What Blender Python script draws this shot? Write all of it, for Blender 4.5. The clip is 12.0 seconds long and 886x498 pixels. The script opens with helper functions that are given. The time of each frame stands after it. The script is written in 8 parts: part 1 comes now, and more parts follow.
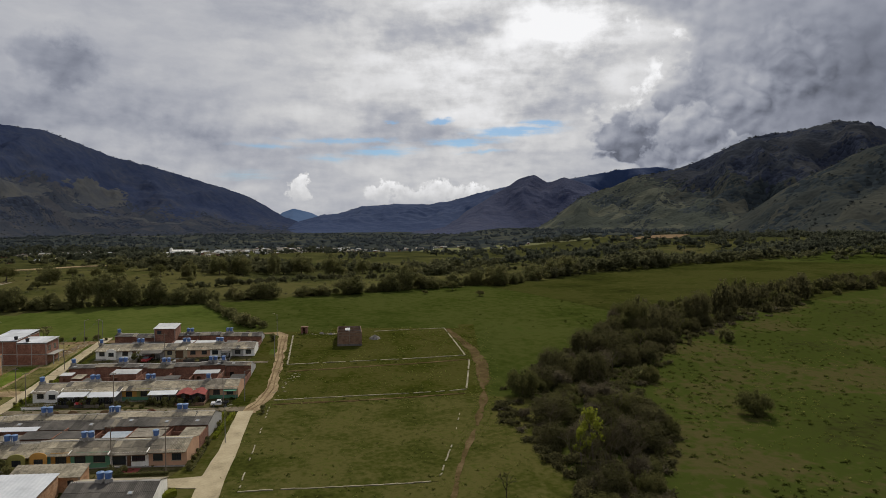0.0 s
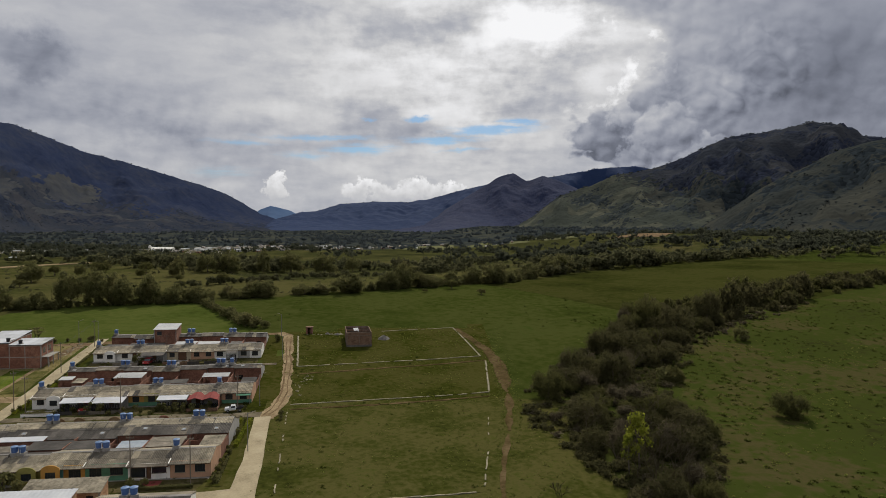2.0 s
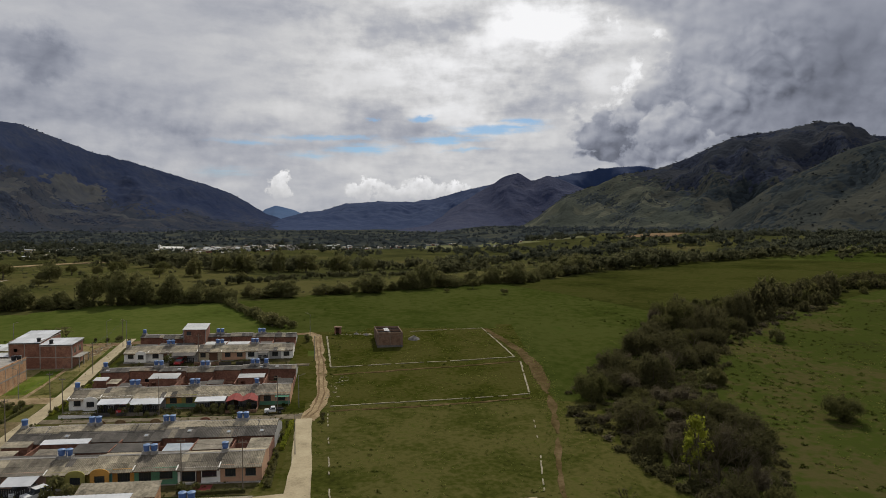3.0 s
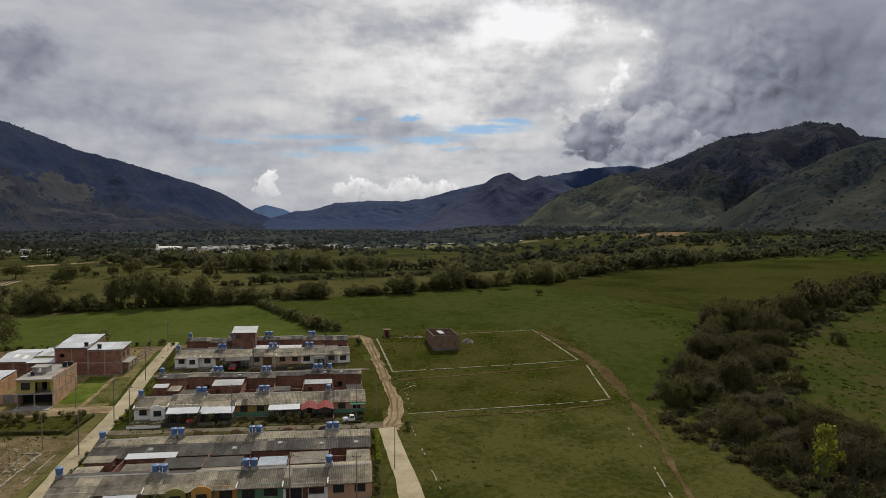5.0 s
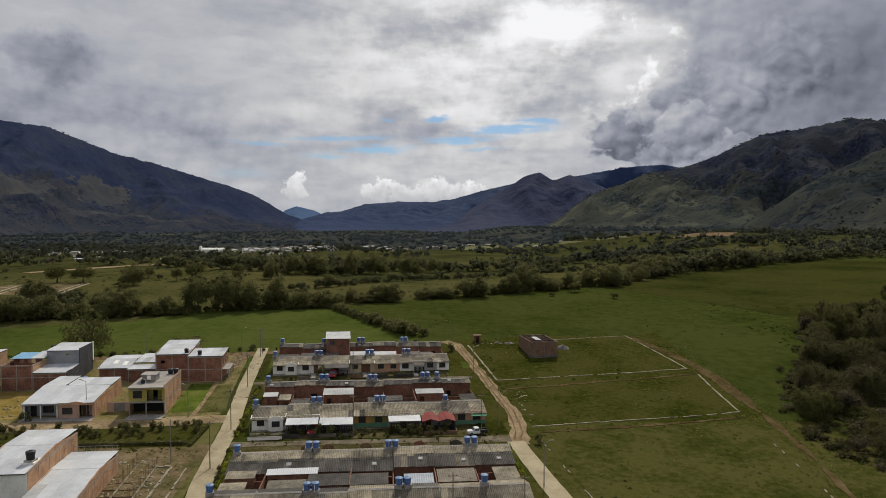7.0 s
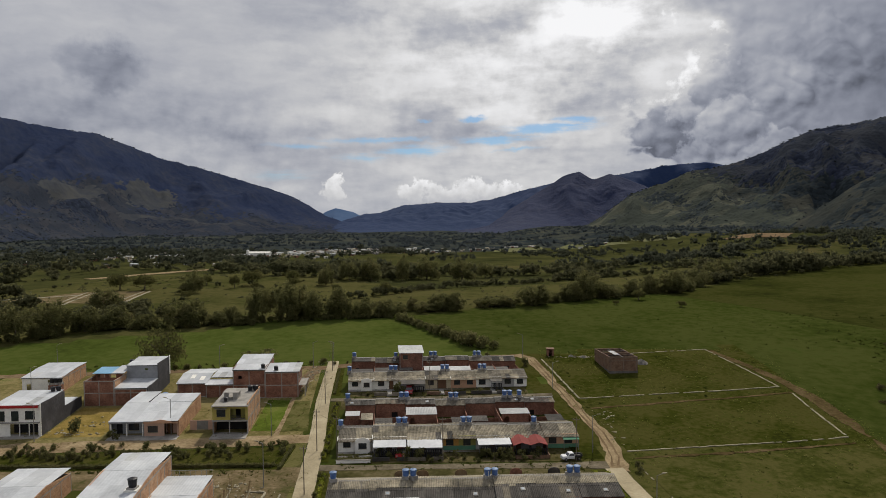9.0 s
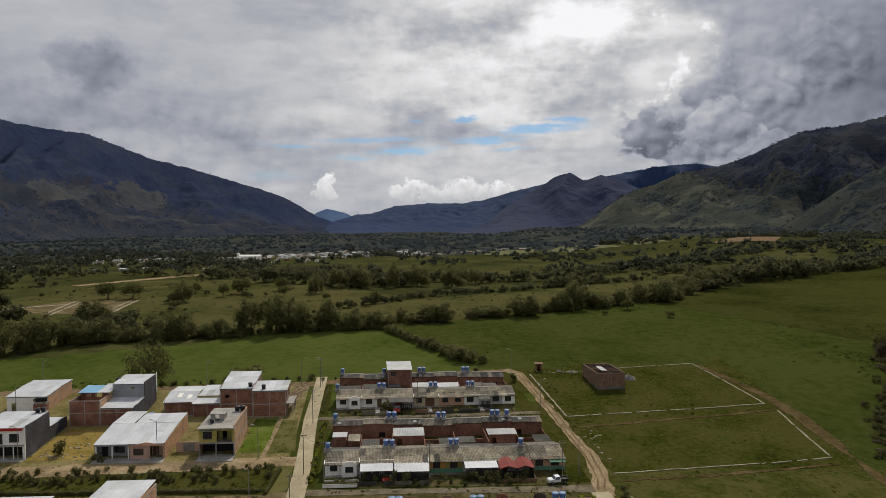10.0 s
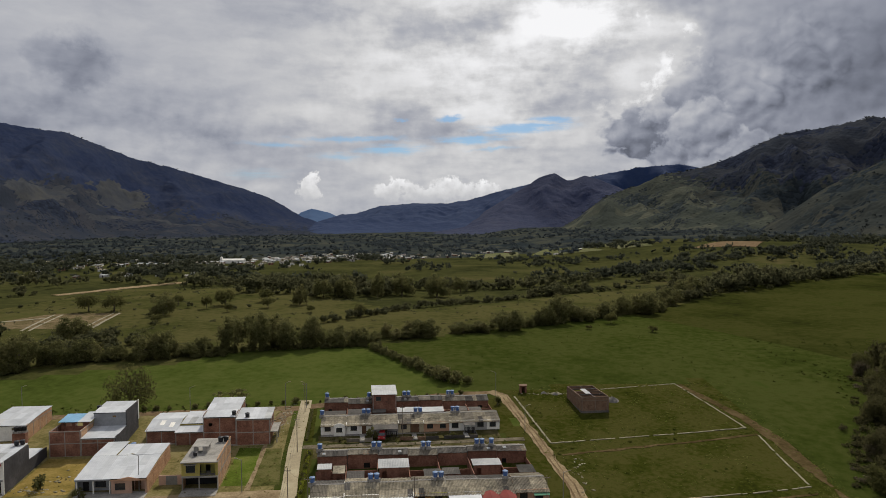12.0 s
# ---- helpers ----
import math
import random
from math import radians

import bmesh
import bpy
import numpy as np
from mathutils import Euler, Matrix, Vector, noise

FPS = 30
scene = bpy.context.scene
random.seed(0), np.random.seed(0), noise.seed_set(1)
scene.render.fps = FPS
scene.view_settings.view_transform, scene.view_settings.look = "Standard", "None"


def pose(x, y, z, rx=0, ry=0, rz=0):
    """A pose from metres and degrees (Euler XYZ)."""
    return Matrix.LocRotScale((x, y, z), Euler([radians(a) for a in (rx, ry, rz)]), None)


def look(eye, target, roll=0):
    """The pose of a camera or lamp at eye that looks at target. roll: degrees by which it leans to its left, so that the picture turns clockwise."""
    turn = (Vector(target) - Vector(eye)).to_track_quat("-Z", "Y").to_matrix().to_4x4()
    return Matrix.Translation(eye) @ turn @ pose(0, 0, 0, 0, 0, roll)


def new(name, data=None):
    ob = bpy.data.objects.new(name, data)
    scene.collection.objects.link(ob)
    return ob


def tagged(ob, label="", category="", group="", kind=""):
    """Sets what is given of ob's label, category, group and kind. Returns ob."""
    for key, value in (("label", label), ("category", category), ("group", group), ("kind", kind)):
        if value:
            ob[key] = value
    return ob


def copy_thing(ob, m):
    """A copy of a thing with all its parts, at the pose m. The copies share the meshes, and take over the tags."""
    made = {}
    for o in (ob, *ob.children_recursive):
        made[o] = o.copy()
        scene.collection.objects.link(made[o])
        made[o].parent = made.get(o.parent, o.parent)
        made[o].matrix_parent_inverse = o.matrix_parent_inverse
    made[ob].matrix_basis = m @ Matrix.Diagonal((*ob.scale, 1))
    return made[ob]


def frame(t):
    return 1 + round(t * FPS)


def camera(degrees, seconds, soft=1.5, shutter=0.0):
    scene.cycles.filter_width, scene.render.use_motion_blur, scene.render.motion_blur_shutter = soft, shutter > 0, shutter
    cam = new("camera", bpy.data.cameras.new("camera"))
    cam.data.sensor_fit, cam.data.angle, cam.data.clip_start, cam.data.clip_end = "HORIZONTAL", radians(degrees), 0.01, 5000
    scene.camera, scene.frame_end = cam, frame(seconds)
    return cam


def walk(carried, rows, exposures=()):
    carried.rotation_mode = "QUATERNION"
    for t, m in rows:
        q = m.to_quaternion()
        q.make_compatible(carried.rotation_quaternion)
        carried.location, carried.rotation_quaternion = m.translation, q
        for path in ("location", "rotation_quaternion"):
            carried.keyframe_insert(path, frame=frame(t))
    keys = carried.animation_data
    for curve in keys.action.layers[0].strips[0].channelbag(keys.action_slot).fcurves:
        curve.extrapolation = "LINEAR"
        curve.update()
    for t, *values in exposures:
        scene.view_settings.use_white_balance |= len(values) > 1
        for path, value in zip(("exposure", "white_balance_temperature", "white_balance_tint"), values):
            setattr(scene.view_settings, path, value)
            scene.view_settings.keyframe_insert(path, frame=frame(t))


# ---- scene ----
cam = camera(69.2, 12.0, soft=0.8)
METRES, EYE, TILT, LEAN, TURN = 80.0, 36.0, -2.0, 0.0, 0.0
ROWS = [
    (0.0, 0.0, 0.0, 0.0, 0.0, 0.0, -0.0),
    (0.5, -0.0239, 0.0178, -0.0012, -0.37, -0.09, -0.03),
    (1.0, -0.0492, 0.0332, -0.0006, -1.23, -0.17, -0.06),
    (1.5, -0.0874, 0.055, -0.0009, -1.93, -0.17, -0.11),
    (2.0, -0.1227, 0.0709, -0.0018, -2.0, -0.17, -0.13),
    (2.5, -0.1739, 0.0898, -0.0035, -1.74, -0.18, -0.17),
    (3.0, -0.2185, 0.1045, -0.0041, -1.66, -0.19, -0.17),
    (5.0, -0.4473, 0.1876, -0.0042, -2.72, -0.23, -0.17),
    (5.5, -0.5079, 0.2076, 0.0066, -0.4, -0.2, -0.08),
    (6.0, -0.5507, 0.2206, 0.0076, 0.17, -0.19, -0.1),
    (6.5, -0.6059, 0.2396, 0.0037, -0.48, -0.19, -0.07),
    (8.5, -0.7862, 0.3052, 0.0226, 2.07, -0.15, 0.29),
    (9.0, -0.784, 0.3071, 0.0417, 2.98, -0.15, 0.31),
    (9.5, -0.7764, 0.3074, 0.0702, 2.69, -0.15, 0.32),
    (10.0, -0.7729, 0.3066, 0.0924, 2.25, -0.14, 0.31),
    (10.5, -0.7695, 0.3067, 0.1165, 1.62, -0.16, 0.29),
    (11.0, -0.7701, 0.3067, 0.1283, 1.24, -0.19, 0.28),
    (11.5, -0.772, 0.3063, 0.1516, 1.01, -0.2, 0.3),
    (12.0, -0.7726, 0.3059, 0.1706, 0.9, -0.22, 0.3),
]
walk(cam, [(t, pose(0, 0, EYE, TILT, LEAN, TURN) @ pose(METRES * x, METRES * y, METRES * z, 90 + pitch, roll, yaw)) for t, x, y, z, yaw, pitch, roll in ROWS])

# ---------------------------------------------------------------- world and sun
SUN_AZ, SUN_EL = radians(12.0), radians(46.0)      # clockwise from the view's forward axis, above the horizon


def build_sky():
    w = bpy.data.worlds.new("sky")
    w.use_nodes = True
    scene.world = w
    nt = w.node_tree
    nt.nodes.clear()
    L = nt.links.new

    def node(kind, **kw):
        n = nt.nodes.new(kind)
        for k, v in kw.items():
            if k == "operation":
                n.operation = v
        return n

    def m(op, a, b=0.0, c=0.0):
        n = node("ShaderNodeMath", operation=op)
        for i, v in enumerate((a, b, c)):
            if isinstance(v, (int, float)):
                n.inputs[i].default_value = v
            else:
                L(v, n.inputs[i])
        return n.outputs[0]

    def sstep(v, a, b):
        n = node("ShaderNodeMapRange")
        n.interpolation_type = "SMOOTHSTEP"
        L(v, n.inputs[0])
        n.inputs[1].default_value, n.inputs[2].default_value = a, b
        return n.outputs[0]

    def noise_at(vec, scale, detail, rough=0.55):
        n = node("ShaderNodeTexNoise")
        n.inputs["Scale"].default_value, n.inputs["Detail"].default_value, n.inputs["Roughness"].default_value = scale, detail, rough
        L(vec, n.inputs["Vector"])
        return n

    def vec(x, y, z):
        n = node("ShaderNodeCombineXYZ")
        for i, v in enumerate((x, y, z)):
            if isinstance(v, (int, float)):
                n.inputs[i].default_value = v
            else:
                L(v, n.inputs[i])
        return n.outputs[0]

    gen = node("ShaderNodeTexCoord").outputs["Generated"]
    sp = node("ShaderNodeSeparateXYZ")
    L(gen, sp.inputs[0])
    az0 = m("MULTIPLY", m("ARCTAN2", sp.outputs[0], sp.outputs[1]), 57.2958)
    el0 = m("MULTIPLY", m("ARCSINE", sp.outputs[2]), 57.2958)
    wn = noise_at(gen, 7.0, 9.0, 0.62)
    ws = node("ShaderNodeSeparateColor")
    L(wn.outputs["Color"], ws.inputs[0])
    az = m("ADD", az0, m("MULTIPLY", m("SUBTRACT", ws.outputs[0], 0.5), 11.0))
    el = m("ADD", el0, m("MULTIPLY", m("SUBTRACT", ws.outputs[1], 0.5), 8.0))
    wf = noise_at(gen, 30.0, 8.0, 0.6)
    wfs = node("ShaderNodeSeparateColor")
    L(wf.outputs["Color"], wfs.inputs[0])
    azf = m("ADD", az0, m("MULTIPLY", m("SUBTRACT", wfs.outputs[0], 0.5), 4.0))
    elf = m("ADD", el0, m("MULTIPLY", m("SUBTRACT", wfs.outputs[1], 0.5), 4.0))

    def blob(a, e, wa, we, fine=False):
        dx = m("DIVIDE", m("SUBTRACT", azf if fine else az, a), wa)
        dy = m("DIVIDE", m("SUBTRACT", elf if fine else el, e), we)
        r = m("ADD", m("MULTIPLY", dx, dx), m("MULTIPLY", dy, dy))
        return m("EXPONENT", m("MULTIPLY", r, -1.0))

    azw = m("ADD", az0, m("MULTIPLY", m("SUBTRACT", ws.outputs[2], 0.5), 6.0))
    elw = m("ADD", el0, m("MULTIPLY", m("SUBTRACT", ws.outputs[1], 0.5), 2.5))
    # flat layered clouds: noise stretched along the horizon and drawn together towards it
    flat = m("ADD", m("MAXIMUM", sp.outputs[2], 0.0), 0.16)
    lay = vec(m("DIVIDE", sp.outputs[0], flat), m("DIVIDE", sp.outputs[1], flat), 0.0)
    n1 = noise_at(lay, 0.85, 9.0, 0.52).outputs["Fac"]
    n2 = noise_at(lay, 2.6, 6.0, 0.5).outputs["Fac"]
    n3 = noise_at(vec(azw, m("MULTIPLY", elw, 3.0), 3.0), 0.085, 7.0, 0.56).outputs["Fac"]
    base = m("ADD", 0.455, m("MULTIPLY", m("SUBTRACT", n1, 0.5), 0.11))
    base = m("ADD", base, m("MULTIPLY", m("SUBTRACT", n2, 0.5), 0.06))
    base = m("ADD", base, m("MULTIPLY", m("SUBTRACT", n3, 0.5), 0.42))
    base = m("ADD", base, m("MULTIPLY", m("SUBTRACT", wfs.outputs[0], 0.5), 0.02))
    # the heavy cumulus bank on one side: signed degrees past its uneven edge
    knob = m("SUBTRACT", el0, 7.6)
    knob = m("SUBTRACT", 1.0, sstep(m("ABSOLUTE", knob), 1.4, 3.6))
    wl = node("ShaderNodeSeparateColor")
    L(noise_at(gen, 12.0, 2.5, 0.5).outputs["Color"], wl.inputs[0])

    def puffs(scale, seed, da=0.0, de=0.0):
        """Billowing cloud heads: bright swellings parted by narrow darker creases."""
        a_ = m("ADD", az0, m("ADD", da, m("MULTIPLY", m("SUBTRACT", wl.outputs[0], 0.5), 0.25 / scale)))
        e_ = m("ADD", el0, m("ADD", de, m("MULTIPLY", m("SUBTRACT", wl.outputs[1], 0.5), 0.20 / scale)))
        n = noise_at(vec(a_, m("MULTIPLY", e_, 1.2), seed), scale, 3.5, 0.5)
        return m("MINIMUM", m("MULTIPLY", m("ABSOLUTE", m("SUBTRACT", n.outputs["Fac"], 0.5)), 5.0), 1.0)

    heads_big = m("ADD", m("MULTIPLY", puffs(0.11, 2.0), 3.6), m("ADD", m("MULTIPLY", puffs(0.27, 4.0), 2.0), m("MULTIPLY", puffs(0.7, 5.0), 0.8)))
    past = m("ADD", m("SUBTRACT", az0, 20.9), m("ADD", m("MULTIPLY", sstep(el0, 15.5, 20.5), 8.0), m("MULTIPLY", knob, 5.2)))
    past = m("ADD", past, m("ADD", heads_big, m("MULTIPLY", m("SUBTRACT", wl.outputs[2], 0.5), 3.0)))
    bank = m("MULTIPLY", sstep(m("DIVIDE", past, m("ADD", 1.0, m("MULTIPLY", sstep(el0, 11.0, 17.0), 3.5))), -0.25, 0.9), sstep(m("ADD", el0, m("MULTIPLY", heads_big, 0.35)), 4.4, 5.8))
    bank = m("MULTIPLY", bank, m("SUBTRACT", 1.0, sstep(az, 55.0, 80.0)))
    # the thin bright part in front of the veiled sun, and the bank's lit rim
    rim = m("MULTIPLY", m("EXPONENT", m("MULTIPLY", m("MULTIPLY", m("ADD", past, 1.2), m("ADD", past, 1.2)), -0.35)), m("MULTIPLY", sstep(el0, 8.5, 11.0), sstep(wfs.outputs[2], 0.38, 0.62)))
    thin = m("MAXIMUM", blob(10.5, 16.8, 9.0, 4.6), m("MULTIPLY", blob(4.0, 15.0, 16.0, 8.0), 0.7))
    thin = m("MULTIPLY", thin, sstep(m("ADD", m("MULTIPLY", n2, 0.9), m("ADD", m("MULTIPLY", n3, 0.5), m("MULTIPLY", wfs.outputs[2], 0.35))), 0.66, 1.02))
    thin = m("MAXIMUM", thin, m("MULTIPLY", rim, 0.7))
    base = m("ADD", base, m("MULTIPLY", thin, 0.62))
    base = m("SUBTRACT", base, m("MULTIPLY", blob(-22.0, 8.0, 18.0, 4.5), 0.05))
    # brighter towards the horizon in the valley's gap
    base = m("ADD", base, m("MULTIPLY", blob(-3.0, 4.5, 26.0, 3.2), 0.03))
    wisp = m("MAXIMUM", m("MULTIPLY", sstep(blob(-30.6, 12.4, 3.8, 2.6, True), 0.25, 0.85), 0.72), m("MAXIMUM", m("MULTIPLY", blob(-22.5, 7.6, 5.0, 1.1, True), 0.55), m("MULTIPLY", blob(-33.0, 8.0, 8.0, 4.0), 0.55)))
    puff = noise_at(vec(az0, m("MULTIPLY", el0, 1.5), 9.0), 0.085, 4.0, 0.45).outputs["Fac"]
    def relief(scale, shift, seed, detail):
        """Cloud tops lit from the sun's side: one noise less the same noise a little nearer the sun."""
        one = noise_at(vec(az0, m("MULTIPLY", el0, 1.15), seed), scale, detail, 0.5).outputs["Fac"]
        two = noise_at(vec(m("SUBTRACT", az0, shift * 0.8), m("MULTIPLY", m("ADD", el0, shift), 1.15), seed), scale, detail, 0.5).outputs["Fac"]
        return m("SUBTRACT", one, two)

    lumps = m("ADD", m("MULTIPLY", m("SUBTRACT", puffs(0.11, 2.0), puffs(0.11, 2.0, -0.8, 1.1)), 0.22), m("MULTIPLY", m("SUBTRACT", puffs(0.27, 4.0), puffs(0.27, 4.0, -0.35, 0.45)), 0.22))
    lumps = m("ADD", lumps, m("MULTIPLY", m("SUBTRACT", heads_big, 2.6), 0.03))
    lumps = m("ADD", lumps, m("MULTIPLY", relief(0.11, 1.6, 2.0, 4.0), 0.5))
    dark = m("ADD", 0.312, m("MULTIPLY", m("SUBTRACT", puff, 0.48), 0.34))
    dark = m("ADD", dark, m("MULTIPLY", sstep(el0, 9.0, 18.0), 0.04))
    dark = m("SUBTRACT", dark, m("MULTIPLY", blob(15.4, 7.4, 3.2, 2.4), 0.13))
    dark = m("ADD", dark, m("MULTIPLY", lumps, m("SUBTRACT", 0.45, m("MULTIPLY", sstep(past, 5.0, 16.0), 0.30))))
    dark = m("SUBTRACT", dark, m("MULTIPLY", blob(32.0, 9.0, 13.0, 6.0), 0.09))
    dark = m("ADD", dark, m("MULTIPLY", m("SUBTRACT", 1.0, sstep(past, 3.0, 11.0)), 0.07))
    for a_, e_, wa, we, tone, lit in ((27.5, 12.5, 4.2, 3.2, 0.27, 0.06), (24.6, 9.8, 3.8, 3.4, 0.30, 0.09), (23.6, 5.8, 2.8, 2.0, 0.34, 0.13), (19.2, 10.8, 2.8, 2.2, 0.37, 0.13), (20.9, 7.8, 3.0, 2.7, 0.38, 0.17), (17.8, 5.8, 2.6, 1.6, 0.30, 0.12), (15.0, 7.6, 3.1, 2.7, 0.25, 0.20), (14.6, 10.2, 1.7, 1.3, 0.52, 0.16), (17.2, 9.6, 1.5, 1.3, 0.44, 0.15)):
        head = sstep(blob(a_, e_, wa, we, True), 0.34, 0.52)
        slope = m("SUBTRACT", m("DIVIDE", m("SUBTRACT", elf, e_), we), m("MULTIPLY", m("DIVIDE", m("SUBTRACT", azf, a_), wa), 0.6))
        one = node("ShaderNodeMix")
        one.data_type = "FLOAT"
        L(m("MULTIPLY", head, 0.85), one.inputs[0])
        L(dark, one.inputs[2])
        L(m("ADD", m("ADD", tone, m("MULTIPLY", lumps, 0.6)), m("MULTIPLY", slope, lit)), one.inputs[3])
        dark = one.outputs[0]
    dark = m("MAXIMUM", dark, 0.13)
    mixv = node("ShaderNodeMix")
    mixv.data_type = "FLOAT"
    L(m("MINIMUM", bank, 0.95), mixv.inputs[0])
    L(base, mixv.inputs[2])
    L(dark, mixv.inputs[3])
    low_puffs = m("MULTIPLY", relief(0.30, 0.7, 11.0, 4.0), m("MULTIPLY", m("SUBTRACT", 1.0, sstep(el0, 9.0, 15.0)), 0.30))
    lum = m("ADD", m("SUBTRACT", mixv.outputs[0], m("MULTIPLY", wisp, 0.20)), m("ADD", low_puffs, m("MULTIPLY", m("MULTIPLY", lumps, wisp), 0.25)))
    lum = m("MINIMUM", m("MAXIMUM", lum, 0.10), 0.93)
    # small bright cumulus heads above the far ridges
    heads = m("MAXIMUM", blob(-12.6, 3.2, 1.15, 1.25, True), m("MAXIMUM", blob(-5.5, 3.1, 2.2, 1.0, True), m("MAXIMUM", blob(0.2, 3.2, 2.4, 1.2, True), m("MAXIMUM", blob(-2.6, 2.6, 2.2, 0.8, True), blob(3.0, 2.9, 2.0, 0.9, True)))))
    heads = sstep(heads, 0.40, 0.66)
    hl = m("ADD", 0.42, m("MULTIPLY", m("MULTIPLY", noise_at(vec(az0, el0, 1.0), 0.9, 6.0).outputs["Fac"], sstep(el0, 1.0, 4.6)), 0.85))
    mixh = node("ShaderNodeMix")
    mixh.data_type = "FLOAT"
    L(heads, mixh.inputs[0])
    L(lum, mixh.inputs[2])
    L(hl, mixh.inputs[3])
    lum = mixh.outputs[0]
    tint = node("ShaderNodeMix")
    tint.data_type = "RGBA"
    L(sstep(lum, 0.12, 0.65), tint.inputs[0])
    tint.inputs[6].default_value, tint.inputs[7].default_value = (0.88, 0.955, 1.20, 1), (0.995, 0.995, 1.01, 1)
    cloud = node("ShaderNodeVectorMath", operation="SCALE")
    L(tint.outputs[2], cloud.inputs[0])
    L(lum, cloud.inputs["Scale"])
    # open blue sky between the layers
    sky = node("ShaderNodeTexSky")
    sky.sky_type = "NISHITA"
    sky.sun_disc = False
    sky.sun_elevation, sky.sun_rotation = SUN_EL, SUN_AZ
    sky.altitude = 800
    blue = node("ShaderNodeVectorMath", operation="SCALE")
    L(sky.outputs[0], blue.inputs[0])
    blue.inputs["Scale"].default_value = 0.072
    deep = node("ShaderNodeVectorMath", operation="MULTIPLY")
    L(blue.outputs[0], deep.inputs[0])
    deep.inputs[1].default_value = (0.66, 0.88, 1.06)
    st = noise_at(vec(m("MULTIPLY", az0, 0.55), m("MULTIPLY", el0, 5.0), 5.0), 0.40, 9.0, 0.62).outputs["Fac"]
    azs = m("ADD", az0, m("MULTIPLY", m("SUBTRACT", wfs.outputs[0], 0.5), 3.2))
    els = m("ADD", el0, m("ADD", m("MULTIPLY", m("SUBTRACT", wfs.outputs[1], 0.5), 0.9), m("MULTIPLY", m("SUBTRACT", ws.outputs[0], 0.5), 1.2)))
    gaps = None
    for a_, e_, wa, we, k in ((-4.3, 9.1, 0.8, 0.22, 0.9), (-0.4, 9.35, 1.5, 0.28, 1.0), (6.0, 8.3, 4.6, 0.50, 1.0), (8.8, 8.9, 2.0, 0.42, 0.9), (1.6, 7.5, 4.0, 0.40, 0.9), (-5.2, 6.6, 3.6, 0.55, 0.8), (-8.5, 7.5, 6.0, 0.30, 0.7), (-10.0, 6.0, 3.0, 0.45, 0.55), (-15.5, 6.9, 4.0, 0.30, 0.5), (-17.0, 4.4, 3.5, 0.7, 0.45), (4.0, 6.6, 3.0, 0.22, 0.6)):
        dx, dy = m("DIVIDE", m("SUBTRACT", azs, a_), wa), m("DIVIDE", m("SUBTRACT", els, e_), we)
        one = m("MULTIPLY", m("EXPONENT", m("MULTIPLY", m("ADD", m("MULTIPLY", dx, dx), m("MULTIPLY", dy, dy)), -1.0)), k)
        gaps = one if gaps is None else m("MAXIMUM", gaps, one)
    gaps = m("MULTIPLY", sstep(m("MULTIPLY", gaps, m("ADD", -0.25, m("MULTIPLY", st, 2.5))), 0.15, 1.0), m("SUBTRACT", 1.0, m("MAXIMUM", heads, m("MINIMUM", bank, 1.0))))
    fin = node("ShaderNodeMix")
    fin.data_type = "RGBA"
    L(m("MINIMUM", m("MULTIPLY", gaps, 1.0), 0.85), fin.inputs[0])
    L(cloud.outputs[0], fin.inputs[6])
    L(deep.outputs[0], fin.inputs[7])
    bg = node("ShaderNodeBackground")
    L(fin.outputs[2], bg.inputs[0])
    bg.inputs[1].default_value = 1.0
    out = node("ShaderNodeOutputWorld")
    L(bg.outputs[0], out.inputs[0])


build_sky()
sun = new("sun", bpy.data.lights.new("sun", "SUN"))
sun.data.energy, sun.data.angle, sun.data.color = 3.05, radians(3.0), (1.0, 0.93, 0.80)
sun.matrix_world = look((0, 0, 0), (-math.sin(SUN_AZ) * math.cos(SUN_EL), -math.cos(SUN_AZ) * math.cos(SUN_EL), -math.sin(SUN_EL)))


